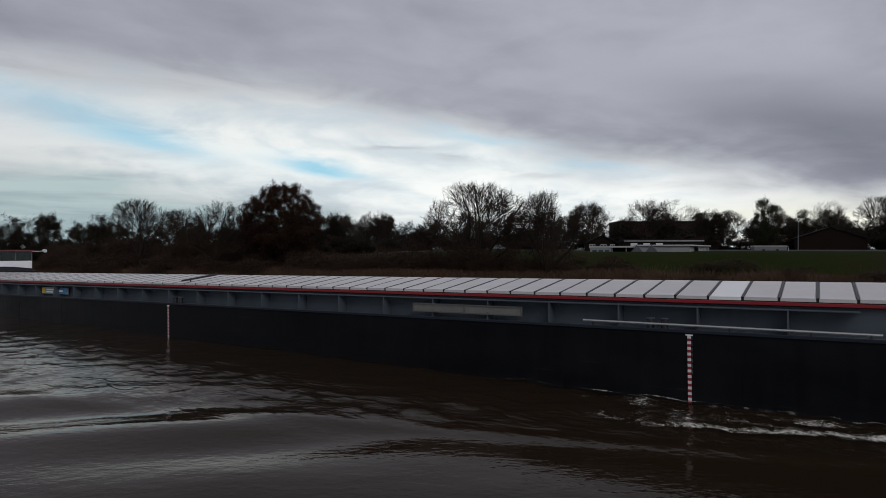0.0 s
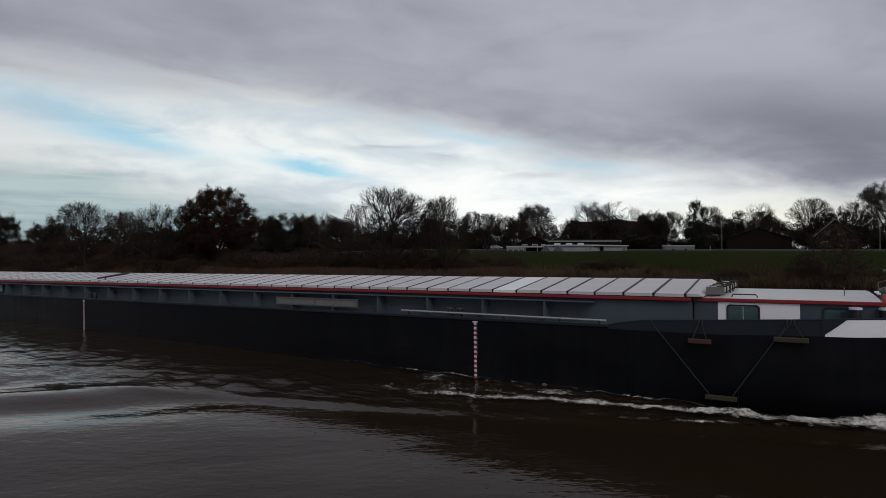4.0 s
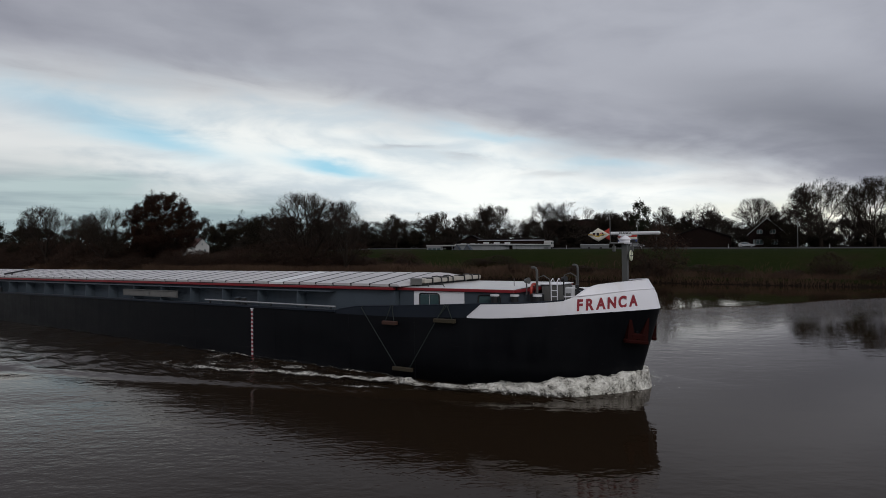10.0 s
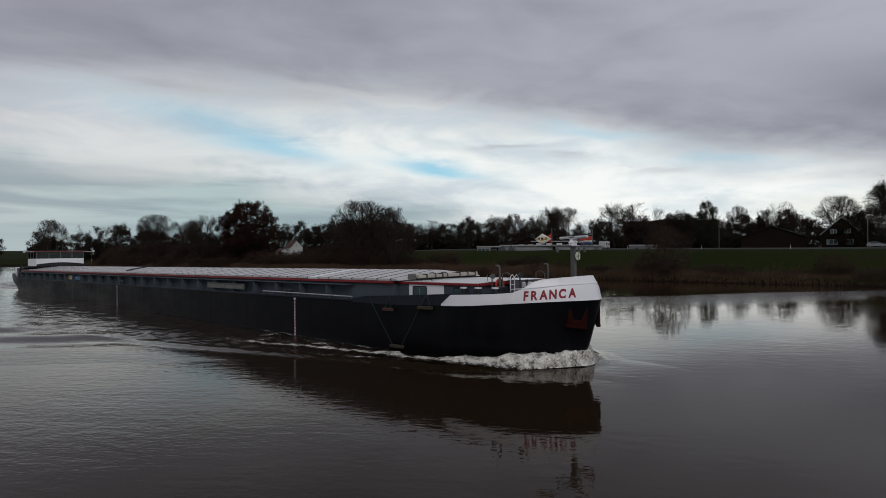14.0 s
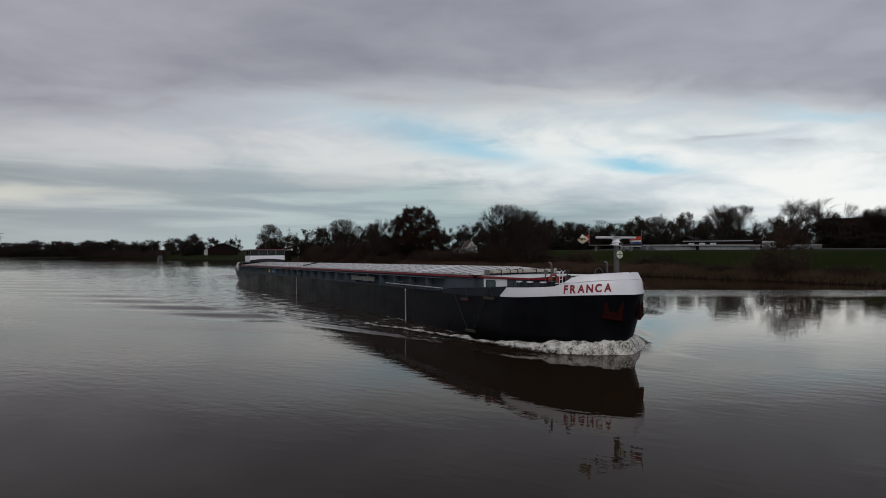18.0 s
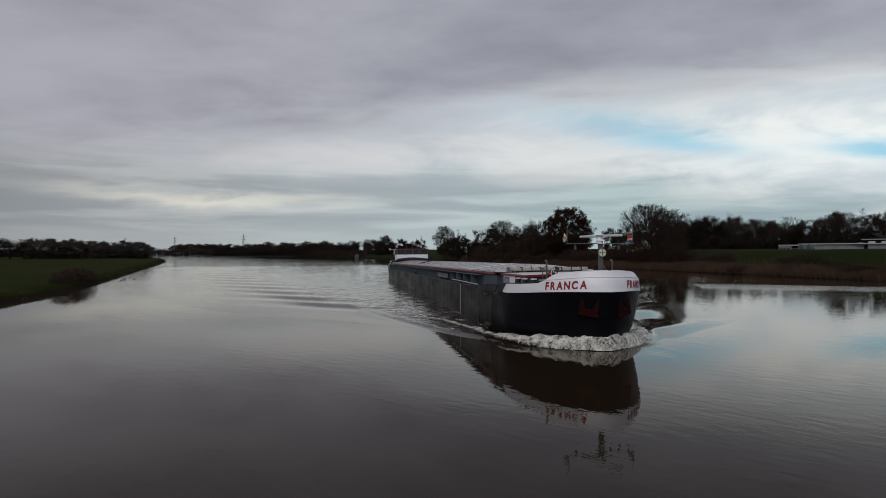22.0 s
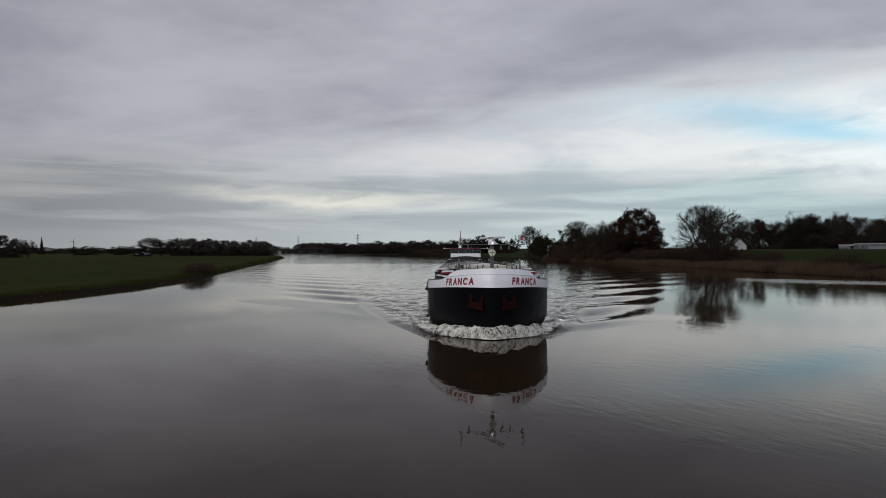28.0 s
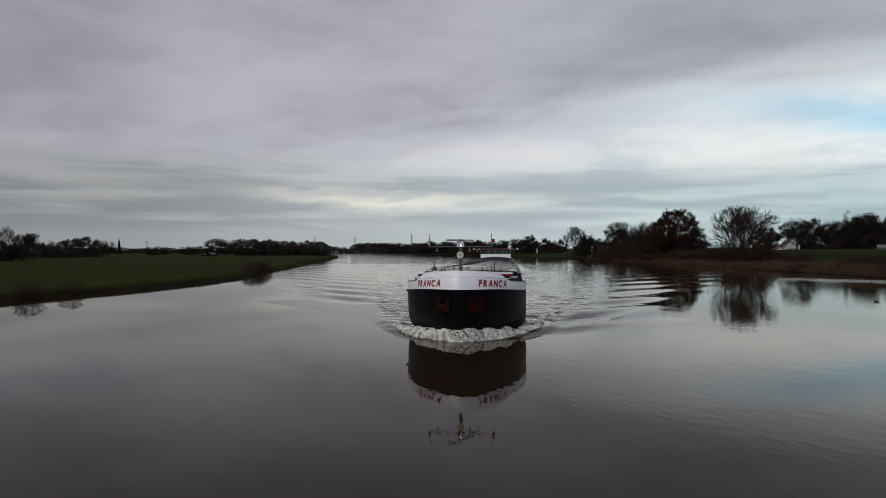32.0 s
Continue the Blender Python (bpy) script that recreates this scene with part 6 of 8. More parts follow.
def tree_model(kind, seed):
    """Meshes of a tree 10 m high and about 10 m wide: wood, twigs, leaves."""
    rnd = random.Random(seed)
    spec = SPECS[kind]
    wood, fine = Sticks(), Sticks()
    leaves = Sticks() if spec["leaves"] else None
    ends = [] if spec.get("grown") else crown_points(rnd, spec, seed % 17)
    base = Vector((rnd.uniform(-0.15, 0.15), rnd.uniform(-0.15, 0.15), 10 * spec["fork"]))
    r = spec["r"]
    if spec["fork"] > 0:
        wood.stick(Vector((0, 0, -0.5)), Vector((0, 0, 0.3)), r * 1.5, r * 1.1, 8)
        wood.stick(Vector((0, 0, 0.3)), base, r * 1.1, r * 0.9, 8)
    tips = []
    turn = rnd.uniform(0, 6.28)
    if spec.get("grown"):
        for k in range(spec["limbs"]):
            w = turn + 2.4 * k + rnd.uniform(-0.3, 0.3)
            lean = radians(spec["lean"][0] + (spec["lean"][1] - spec["lean"][0]) * ((k + 0.5) / spec["limbs"]) ** 0.8)
            way = Vector((math.sin(lean) * math.cos(w), math.sin(lean) * math.sin(w), math.cos(lean)))
            grow(rnd, wood, fine, spec, base + way * 0.1, way, spec["reach"] * rnd.uniform(0.9, 1.15) * (1.12 - 0.25 * k / spec["limbs"]), r * rnd.uniform(0.34, 0.50), 0, tips)
    # main limbs of leafy trees: the ends shared out by bearing
    groups = [[] for _ in range(spec.get("forks", 1))]
    for q in ends:
        w = (math.atan2(q.y, q.x) + turn + 0.35 * noise.noise(q * 0.3)) % (2 * math.pi)
        groups[int(w / (2 * math.pi) * len(groups)) % len(groups)].append(q)
    for g in groups:
        if g:
            mean = sum(g, Vector()) / len(g)
            foot = base + Vector((mean.x, mean.y, 0)) * 0.06
            branch(rnd, wood, fine, foot, Vector((0, 0, 1)), g, r * 0.9 * (len(g) / len(ends)) ** 0.5, 0, tips)
    for q, d in tips:
        for k in range(spec["twigs"]):
            w = (d * 1.0 + gauss3(rnd, 0.32) + Vector((0, 0, 0.18))).normalized()
            a = q - d * rnd.uniform(0, 0.25 if spec.get("grown") else 0.8)
            b = a + w * spec["twig"] * rnd.uniform(0.4, 1.1)
            fine.sliver(a, b, 0.018 if spec.get("grown") else 0.024)
        for k in range(spec["leaves"]):
            leaves.leaf(q + gauss3(rnd, spec["leaf_spread"]), spec["leaf"] * rnd.uniform(0.6, 1.3), rnd)
    return wood.mesh("trunk", M["bark"]), fine.mesh("crown", M["twig"]), leaves.mesh("foliage", M[LEAFMAT[kind]]) if leaves else None


M["twig"] = material("thin_twigs", (0.030, 0.0225, 0.018), 0.9, spread=0.3, scale=2, spec=0.1)


def leaf_material(name, colour, spread):
    mat = material(name, colour, 0.8, spread=spread, scale=0.7, spec=0.05)
    return mat


M["leaf_oak"] = leaf_material("withered_oak_leaves", (0.030, 0.015, 0.010), 0.45)
M["leaf_dark"] = leaf_material("dark_winter_foliage", (0.018, 0.015, 0.010), 0.4)
# grey-brown twigs of the distant woods, lightened to put air haze into the colour
M["leaf_hazed"] = leaf_material("hazed_grey_brown_twigwork", (0.029, 0.0235, 0.019), 0.4)
# paler again: stronger distance haze painted into the round trees beyond the meadow
M["leaf_deep_haze"] = leaf_material("deep_hazed_twigwork", (0.058, 0.049, 0.043), 0.3)
M["leaf_green"] = leaf_material("ivy_green_foliage", (0.014, 0.018, 0.009), 0.4)
M["leaf_scrub"] = leaf_material("brown_scrub_foliage", (0.050, 0.029, 0.021), 0.45)
M["reed"] = material("dry_reed_stalks", (0.058, 0.036, 0.025), 0.95, spread=0.5, scale=0.3, stain=(0.100, 0.074, 0.046), spec=0.05)
M["tuft"] = material("rough_bank_grass", (0.025, 0.028, 0.005), 0.95, spread=0.5, scale=0.6, spec=0.05)

MODELS = {kind: [tree_model(kind, 11 * k + len(kind) + (40 if kind == "oak" else 0)) for k in range(n)] for kind, n in (("bare", 3), ("willow", 2), ("oak", 1), ("mixed", 3), ("dense", 3), ("distant", 3), ("round", 2), ("thin", 2), ("tall", 1), ("shrub", 2))}
TREE_LABELS = {
    "bare": "bare winter tree with fine open twigs", "willow": "many-stemmed bare willow on the river bank", "oak": "broad oak keeping its brown withered leaves",
    "mixed": "half bare tree with some dark leaves", "dense": "dark bushy tree in the riverside wood", "distant": "dark bushy tree of a distant wood", "thin": "half bare tree of a distant wood", "round": "dark round-crowned tree beyond the meadow", "tall": "tall narrow ivy-clad tree", "shrub": "dark brown leafless shrub by the water",
}
tree_count = [0]


def tree(kind, x, y, top, wide, group=""):
    """A tree of that kind whose crown reaches the level top above the water."""
    k = tree_count[0] = tree_count[0] + 1
    z = ground_z(x, y) - 0.05
    h = top - z
    ob = thing("shrub" if kind == "shrub" else "tree", TREE_LABELS[kind], "shrub" if kind == "shrub" else "tree", group)
    models = MODELS[kind]
    wood, fine, leaves = models[k % len(models)]
    part("trunk", wood, None, ob)
    part("crown", fine, None, ob)
    if leaves:
        part("foliage", leaves, None, ob)
    ob.matrix_basis = pose(x, y, z, 0, 0, (k * 137.5) % 360) @ Matrix.Diagonal((wide / 10, wide / 10, h / 10, 1))
    return ob


def plant_trees():
    # single trees along the far bank
    tree("oak", -32.4, 127.9, 19.4, 18.0)
    tree("bare", -63.8, 131.4, 16.2, 14)
    tree("mixed", -46, 125.8, 15.8, 12)
    tree("bare", -55.5, 134, 14.5, 9)
    tree("willow", 7.4, 110, 17.5, 20)
    tree("willow", 18, 98.5, 15.0, 9)
    tree("mixed", -17, 173, 16.6, 11)
    tree("bare", -126.7, 158.5, 16.7, 12)
    tree("mixed", 77.7, 222, 24.3, 20)
    tree("bare", 88, 224, 24.0, 20)
    tree("mixed", 58.8, 232.4, 22.9, 18)
    tree("tall", 107.8, 197, 22.6, 9)
    tree("mixed", 157, 172, 27.5, 21)
    tree("mixed", 169, 165, 27.0, 18)
    tree("mixed", 183, 158, 27.0, 20)
    tree("mixed", 200, 150, 26.0, 20)
    for x, y, top, wide in ((-63, 148, 15.1, 9), (-42, 294, 20.4, 17), (-5, 257, 19.4, 17), (34, 185, 16.8, 12), (43, 190, 16.2, 12), (70, 278, 19.5, 14),
                            (115, 237, 20.7, 13), (125, 223, 22, 10), (136, 208, 22.1, 14), (155, 210, 24, 17), (166, 204, 22.5, 10), (-150, 178, 12, 8)):
        tree("bare", x, y, top, wide, "trees behind the meadow")
    for x, y, top, wide in ((-25, 296, 19.8, 14), (53, 207, 22.4, 16), (16, 239, 18.6, 15), (35, 260, 22.3, 11), (48, 259, 21.7, 16), (104, 230, 21.1, 15), (3, 262, 18, 15)):
        tree("mixed", x, y, top, wide, "trees behind the meadow")
    for x, y, top, wide in ((-119, 174, 14, 12), (-116, 182, 16, 11), (-108, 190, 14.1, 13), (-79, 146, 12.8, 9), (-53, 282, 22.1, 19), (-35, 315, 17.5, 18), (-48, 156, 12, 11),
                            (-86, 305, 20, 14), (-72, 305, 22.2, 19), (-60, 296, 22, 18), (-47, 303, 23.5, 19), (26, 250, 18.6, 15), (133, 220, 19, 13), (146, 175, 14, 13), (-103, 146, 12, 10), (-114, 176, 14.5, 15)):
        tree("dense", x, y, top, wide, "trees behind the meadow")
    # closed wood behind the meadow
    rnd = random.Random(5)
    for k in range(62):
        x = -64 + 5.4 * k + rnd.uniform(-3, 3)
        y = 300 - 0.42 * (x + 60) + rnd.uniform(-9, 9)
        tree(("distant", "thin", "distant", "mixed")[k % 4], x, y, 16.8 + rnd.uniform(-3, 3.5), rnd.uniform(12, 19), "far wood")
    # hedge that closes the foot of the wood
    for k in range(66):
        x = -66 + 5.1 * k + rnd.uniform(-2, 2)
        y = 288 - 0.42 * (x + 60) + rnd.uniform(-3, 3)
        tree("distant", x, y, 10.0 + rnd.uniform(-1.2, 1.8), rnd.uniform(11, 15), "far wood")
    # undergrowth along the upstream bank, lower where the white house shows over it
    for k in range(30):
        x = -90 + 3.3 * k + rnd.uniform(-1.2, 1.2)
        y = shore_at(FAR_SHORE, x) + rnd.uniform(6, 15)
        open_ = smoothstep(-48, -36, x)
        tree("shrub", x, y, 7.6 + rnd.uniform(-1.2, 1.6) - 3.4 * open_, rnd.uniform(7, 10) - 2 * open_, "bank scrub")
    for k in range(12):
        x = -95 + 4.4 * k + rnd.uniform(-2, 2)
        y = shore_at(FAR_SHORE, x) + rnd.uniform(20, 32)
        tree("dense", x, y, 10.8 + rnd.uniform(-1.5, 2.0), rnd.uniform(9, 12), "bank scrub")
    for k in range(34):
        x = -46 + 2.3 * k + rnd.uniform(-1, 1)
        y = shore_at(FAR_SHORE, x) + rnd.uniform(6, 20)
        tree("shrub", x, y, 4.3 + rnd.uniform(-1.0, 0.9) - 0.8 * smoothstep(0, 30, x), rnd.uniform(4.5, 8), "bank scrub")
    for k in range(30):
        x = -112 + 2.6 * k + rnd.uniform(-1, 1)
        y = shore_at(FAR_SHORE, x) + rnd.uniform(1.0, 5.0)
        if -109 < x < -92:
            continue
        tree("shrub", x, y, 3.9 + rnd.uniform(-1.2, 1.3), rnd.uniform(5, 8), "bank scrub")
    for x, y, top, wide in ((2, 112, 8.0, 9), (10, 112, 8.6, 10), (15, 103, 7.4, 8), (-4, 114, 7.0, 8), (20, 101, 6.5, 7), (6, 107, 6.8, 8)):
        tree("shrub", x, y, top, wide, "bank scrub")
    # trees behind the white house
    for x, y, top, wide in ((-122, 300, 17.5, 15), (-114, 306, 19.5, 16), (-105, 309, 20.5, 17), (-97, 314, 21.5, 18), (-88, 319, 21, 17), (-80, 322, 22.5, 18), (-70, 322, 22, 17)):
        tree("distant", x, y, top, wide, "far wood")
    for x, off, top, wide in ((8, 6, 5.5, 6), (30, 14, 4.5, 5), (95, 9, 4.6, 6), (120, 7, 4.2, 6), (140, 8, 4.5, 7), (71.5, 3.2, 9.0, 8.5), (69, 5, 5.0, 5)):
        tree("shrub", x, shore_at(FAR_SHORE, x) + off, top, wide, "bank scrub")
    for k in range(58):
        x = 20 + 3.9 * k + rnd.uniform(-2, 2)
        y = shore_at(FAR_SHORE, x) + rnd.uniform(2, 17)
        tree("shrub", x, y, ground_z(x, y) + rnd.uniform(0.9, 2.0), rnd.uniform(4, 8), "bank scrub")
    # woods upstream on the far shore
    for k in range(30):
        x = -140 - 15 * k + rnd.uniform(-4, 4)
        y = shore_at(FAR_SHORE, x) + 24 + rnd.uniform(-12, 14) + (20 if x > -215 else 0)
        if -215 < x < -180:
            continue
        tree("distant" if k % 4 else "thin", x, y, 10.5 + rnd.uniform(-2, 3.0) + (1 if x < -350 else 0), rnd.uniform(14, 20), "upstream wood")
    for x, y, top, wide in ((-245, 215, 14.5, 12), (-232, 219, 13, 10), (-222, 226, 12.5, 9), (-176, 205, 13, 9), (-166, 200, 12, 10)):
        tree("dense", x, y, top, wide, "upstream wood")
    for k in range(48):
        x = -330 - 17 * k + rnd.uniform(-5, 5)
        y = shore_at(FAR_SHORE, x) + 11 + rnd.uniform(-5, 12)
        tree("distant" if k % 3 else "thin", x, y, 9.8 + rnd.uniform(-2.5, 3.0) + 0.006 * (-330 - x), rnd.uniform(22, 32), "upstream wood")
    for k in range(32):
        tree("round", -690 + rnd.uniform(-12, 12), -440 + 24 * k + rnd.uniform(-4, 4), 7.6 + rnd.uniform(-0.7, 1.2), rnd.uniform(38, 46), "horizon wood")
    for k in range(46):
        x = -232 - 11 * k + rnd.uniform(-3, 3)
        y = shore_at(FAR_SHORE, x) + rnd.uniform(2, 6)
        tree("shrub" if k < 12 else "distant", x, y, 4.5 + rnd.uniform(-1, 1.5) + 0.004 * k * 11, rnd.uniform(9, 13), "upstream scrub")
    # near bank: rows far over the meadow and shrubs on the edge
    for k in range(13):
        tree("round" if k > 2 else "bare", -317 + 1.1 * k, 3 + 5.9 * k + rnd.uniform(-2, 2), 12.4 - 0.12 * k + rnd.uniform(-0.6, 0.6), rnd.uniform(15, 20), "meadow trees")
    for x, y, top, wide, kind in ((-173, -92, 15.5, 9, "mixed"), (-176, -86, 13.0, 9, "mixed"), (-194, -85, 13, 10, "mixed"), (-182, -95, 9, 12, "dense"), (-190, -92, 8, 12, "dense"), (-297, -90, 11.5, 9, "thin"), (-285, -93, 9.5, 13, "round"), (-280, -98, 11, 14, "round"), (-284, -86, 8.5, 12, "round"), (-298, -83, 10.8, 12, "round"), (-299, -77, 12.6, 14, "round"), (-299, -71, 13.2, 13, "round"), (-300, -65, 11.6, 12, "round"), (-300, -60, 11.0, 9, "thin"),
                                  (-430, -6, 8, 18, "distant"), (-450, 12, 9, 24, "distant"), (-455, 28, 9.5, 26, "distant"), (-420, -30, 8, 22, "distant")):
        tree(kind, x, y, top, wide, "meadow trees")
    for x, y, top, wide in ((-13, -23.2, 2.2, 4), (-16, -22.0, 2.6, 4.5), (-19.5, -20.5, 2.8, 5), (-23, -18.8, 2.7, 4.5), (-26.5, -17.2, 2.3, 4), (36, -52.3, 1.7, 3), (40, -56.2, 2.0, 3.5), (44, -60.3, 1.8, 3)):
        tree("shrub", x, y, top, wide, "near bank shrubs")


def blades(name, label, mat, places, category):
    """Thin upright blades as one object."""
    v, f = [], []
    rnd = random.Random(len(places))
    for x, y, z, h, w in places:
        a = rnd.uniform(0, 3.14)
        dx, dy = math.cos(a) * w, math.sin(a) * w
        lx, ly = rnd.gauss(0, 0.32) * h, rnd.gauss(0, 0.32) * h
        b = len(v)
        v += [(x - dx, y - dy, z - 0.1), (x + dx, y + dy, z - 0.1), (x + dx * 0.6 + lx * 0.5, y + dy * 0.6 + ly * 0.5, z + h * 0.6), (x + lx, y + ly, z + h)]
        f += [(b, b + 1, b + 2), (b, b + 2, b + 3)]
    me = bpy.data.meshes.new(name)
    me.from_pydata(v, [], f)
    ob = part(name, me, mat)
    tagged(ob, label, category, kind="stuff")


def plant_reeds():
    rnd = random.Random(21)
    places = []
    for k in range(72000):
        x = rnd.uniform(-100, 260)
        off = abs(rnd.gauss(0, 6.5)) + 0.2
        if off > 18:
            continue
        y = shore_at(FAR_SHORE, x) + off
        tall = 0.55 + 0.45 * (0.5 + noise.noise(Vector((x * 0.09, y * 0.09, 0.0))))
        places.append((x, y, ground_z(x, y), (1.5 if x < 70 else 1.0) * tall * rnd.uniform(0.5, 1.15), rnd.uniform(0.012, 0.035)))
    blades("reed_bed", "dry brown reeds along the far bank", M["reed"], places, "reeds")
    places, sedge = [], []
    for k in range(26000):
        x = rnd.uniform(-235, 60)
        off = abs(rnd.gauss(0, 2.2)) + 0.9
        y = shore_at(NEAR_SHORE, x) - off
        patch = max(0.15, 0.5 + 1.2 * noise.noise(Vector((x * 0.12, y * 0.1, 7.0))))
        places.append((x, y, ground_z(x, y), patch * rnd.uniform(0.08, 0.26), rnd.uniform(0.02, 0.05)))
    for k in range(6000):
        x = rnd.uniform(-200, 45)
        off = rnd.uniform(1, 70)
        y = shore_at(NEAR_SHORE, x) - off
        places.append((x, y, ground_z(x, y), rnd.uniform(0.08, 0.28) * (2.0 if noise.noise(Vector((x * 0.05, y * 0.12, 3.0))) > 0.25 else 1.0), rnd.uniform(0.02, 0.04)))
    for k in range(5000):
        x = rnd.uniform(-150, 60)
        y = shore_at(NEAR_SHORE, x) - abs(rnd.gauss(0, 0.9)) - 0.1
        if noise.noise(Vector((x * 0.2, y * 0.1, 17.0))) > 0.25:
            sedge.append((x, y, ground_z(x, y), rnd.uniform(0.08, 0.26), rnd.uniform(0.02, 0.05)))
    blades("bank_sedge", "withered brown sedge along the near water edge", M["reed"], sedge, "sedge")
    blades("bank_grass", "rough grass tufts along the near bank", M["tuft"], places, "grass")


def bank_clods():
    """Lumps of dark earth and stone along the water's edge of the near bank."""
    rnd = random.Random(9)
    v, f = [], []
    for k in range(8000):
        x = rnd.uniform(-190, 75)
        off = rnd.uniform(-0.35, 1.5)
        y = shore_at(NEAR_SHORE, x) - off
        z = max(-0.05, ground_z(x, y) - 0.05)
        s = rnd.uniform(0.10, 0.40) * (1.2 if off < 0.5 else 0.8) * (1.0 + 0.9 * max(0.0, noise.noise(Vector((x * 0.35, y * 0.35, 5.0)))))
        b = len(v)
        for sx, sy, sz in ((-1, -1, -1), (1, -1, -1), (1, 1, -1), (-1, 1, -1), (-0.7, -0.7, 0.7), (0.7, -0.7, 0.7), (0.7, 0.7, 0.7), (-0.7, 0.7, 0.7)):
            v.append((x + s * sx * rnd.uniform(0.6, 1.5), y + s * sy * rnd.uniform(0.6, 1.4), z + s * sz * rnd.uniform(0.4, 1.0)))
        f += [(b + i for i in q) for q in ((0, 3, 2, 1), (4, 5, 6, 7), (0, 1, 5, 4), (1, 2, 6, 5), (2, 3, 7, 6), (3, 0, 4, 7))]
    me = bpy.data.meshes.new("bank_clods")
    me.from_pydata(v, [], [tuple(q) for q in f])
    tagged(part("bank_clods", me, M["mud"]), "dark earth clods and stones at the water edge", "earth", kind="stuff")


plant_trees()
bank_clods()
plant_reeds()
# ---- buildings, road and small things ashore ----
M["wallpale"] = material("pale_grey_cladding", (0.24, 0.25, 0.26), 0.8, spread=0.10, scale=0.8, stain=(0.30, 0.31, 0.31))
M["wallwhite"] = material("white_rendered_wall", (0.42, 0.42, 0.415), 0.85, spread=0.06, scale=0.8, stain=(0.36, 0.36, 0.34))
M["brick"] = material("dark_brown_brick", (0.014, 0.009, 0.008), 0.95, spread=0.2, scale=1.5, spec=0.05)
M["hallbrick"] = material("red_brown_hall_brick", (0.022, 0.0125, 0.011), 0.95, spread=0.2, scale=1.5, spec=0.05)
M["roofdark"] = material("dark_roof_tiles", (0.016, 0.015, 0.016), 0.9, spread=0.2, scale=2, spec=0.05)
M["roofred"] = material("red_roof_tiles", (0.045, 0.016, 0.012), 0.9, spread=0.2, scale=2)
M["asphalt"] = material("road_asphalt", (0.032, 0.032, 0.032), 0.85, spread=0.15, scale=1.5)
M["carsilver"] = material("silver_car_paint", (0.50, 0.51, 0.53), 0.25, metal=0.5, spread=0.05, scale=2)
M["tarpblue"] = material("blue_tarpaulin", (0.075, 0.09, 0.115), 0.6, spread=0.2, scale=2)
M["tyre"] = material("black_tyre_rubber", (0.012, 0.012, 0.012), 0.8, spread=0.2, scale=4)
M["duck"] = material("brown_duck_feathers", (0.06, 0.045, 0.03), 0.8, spread=0.3, scale=9)
M["duckhead"] = material("dark_duck_head", (0.015, 0.022, 0.016), 0.5, spread=0.3, scale=9)
M["galv"] = material("galvanised_steel", (0.13, 0.135, 0.14), 0.5, metal=0.4, spread=0.1, scale=2)


def along(a, b):
    """A point of the plan from metres along and across the barge's way."""
    p = AHEAD * a + ACROSS * b
    return p.x, p.y


def gable_house(name, label, x, y, turn, wide, deep, base, eave, ridge, wall, roof, windows=(), category="house"):
    """A house whose gable looks along its own -y; windows: (x, z, width, height) on that gable."""
    h = thing(name, label, category, at=pose(x, y, 0, 0, 0, turn))
    bm = bmesh.new()
    w = wide / 2
    a = [bm.verts.new(p) for p in ((-w, 0, base), (w, 0, base), (w, 0, eave), (0, 0, ridge), (-w, 0, eave))]
    b = [bm.verts.new(p) for p in ((-w, deep, base), (w, deep, base), (w, deep, eave), (0, deep, ridge), (-w, deep, eave))]
    bm.faces.new(a)
    bm.faces.new(b[::-1])
    for k in range(5):
        j = (k + 1) % 5
        bm.faces.new((a[k], b[k], b[j], a[j]))
    part("wall", bm, wall, h)
    for s in (-1, 1):
        bm = bmesh.new()
        n2 = Vector((s * (ridge - eave), 0, w)).normalized()
        lo, hi = Vector((s * (w + 0.35), 0, eave - 0.35 * (ridge - eave) / w)), Vector((0, 0, ridge))
        vs = []
        for yy in (-0.35, deep + 0.35):
            for p in (lo, hi):
                for d in (0.03, 0.2):
                    vs.append(bm.verts.new((p.x + n2.x * d, yy, p.z + n2.z * d)))
        for f in ((0, 1, 3, 2), (4, 6, 7, 5), (0, 4, 5, 1), (2, 3, 7, 6), (1, 5, 7, 3), (0, 2, 6, 4)):
            bm.faces.new([vs[i] for i in f])
        part("roof", bm, roof, h)
        bm = bmesh.new()
        path_tube(bm, [(lo.x, -0.38, lo.z + 0.05), (hi.x, -0.38, hi.z + 0.08)], 0.09, 5)
        part("verge_board", bm, M["wallpale" if name == "brick_house" else "roofdark"], h)
    for wx, wz, ww, wh in windows:
        f = part("window", box(bmesh.new(), wx - ww / 2, wx + ww / 2, -0.06, 0.02, wz - wh / 2, wz + wh / 2), M["pale"], h)
        for s in (-1, 1):
            x0, x1 = sorted((wx + s * 0.04, wx + s * (ww / 2 - 0.07)))
            part("pane", box(bmesh.new(), x0, x1, -0.075, -0.06, wz - wh / 2 + 0.07, wz + wh / 2 - 0.07), M["glass"], f)
    bm = bmesh.new()
    box(bm, 0.6, 1.2, deep * 0.6, deep * 0.6 + 0.6, ridge - 0.8, ridge + 0.9)
    part("chimney", bm, M["brick"], h)
    return h


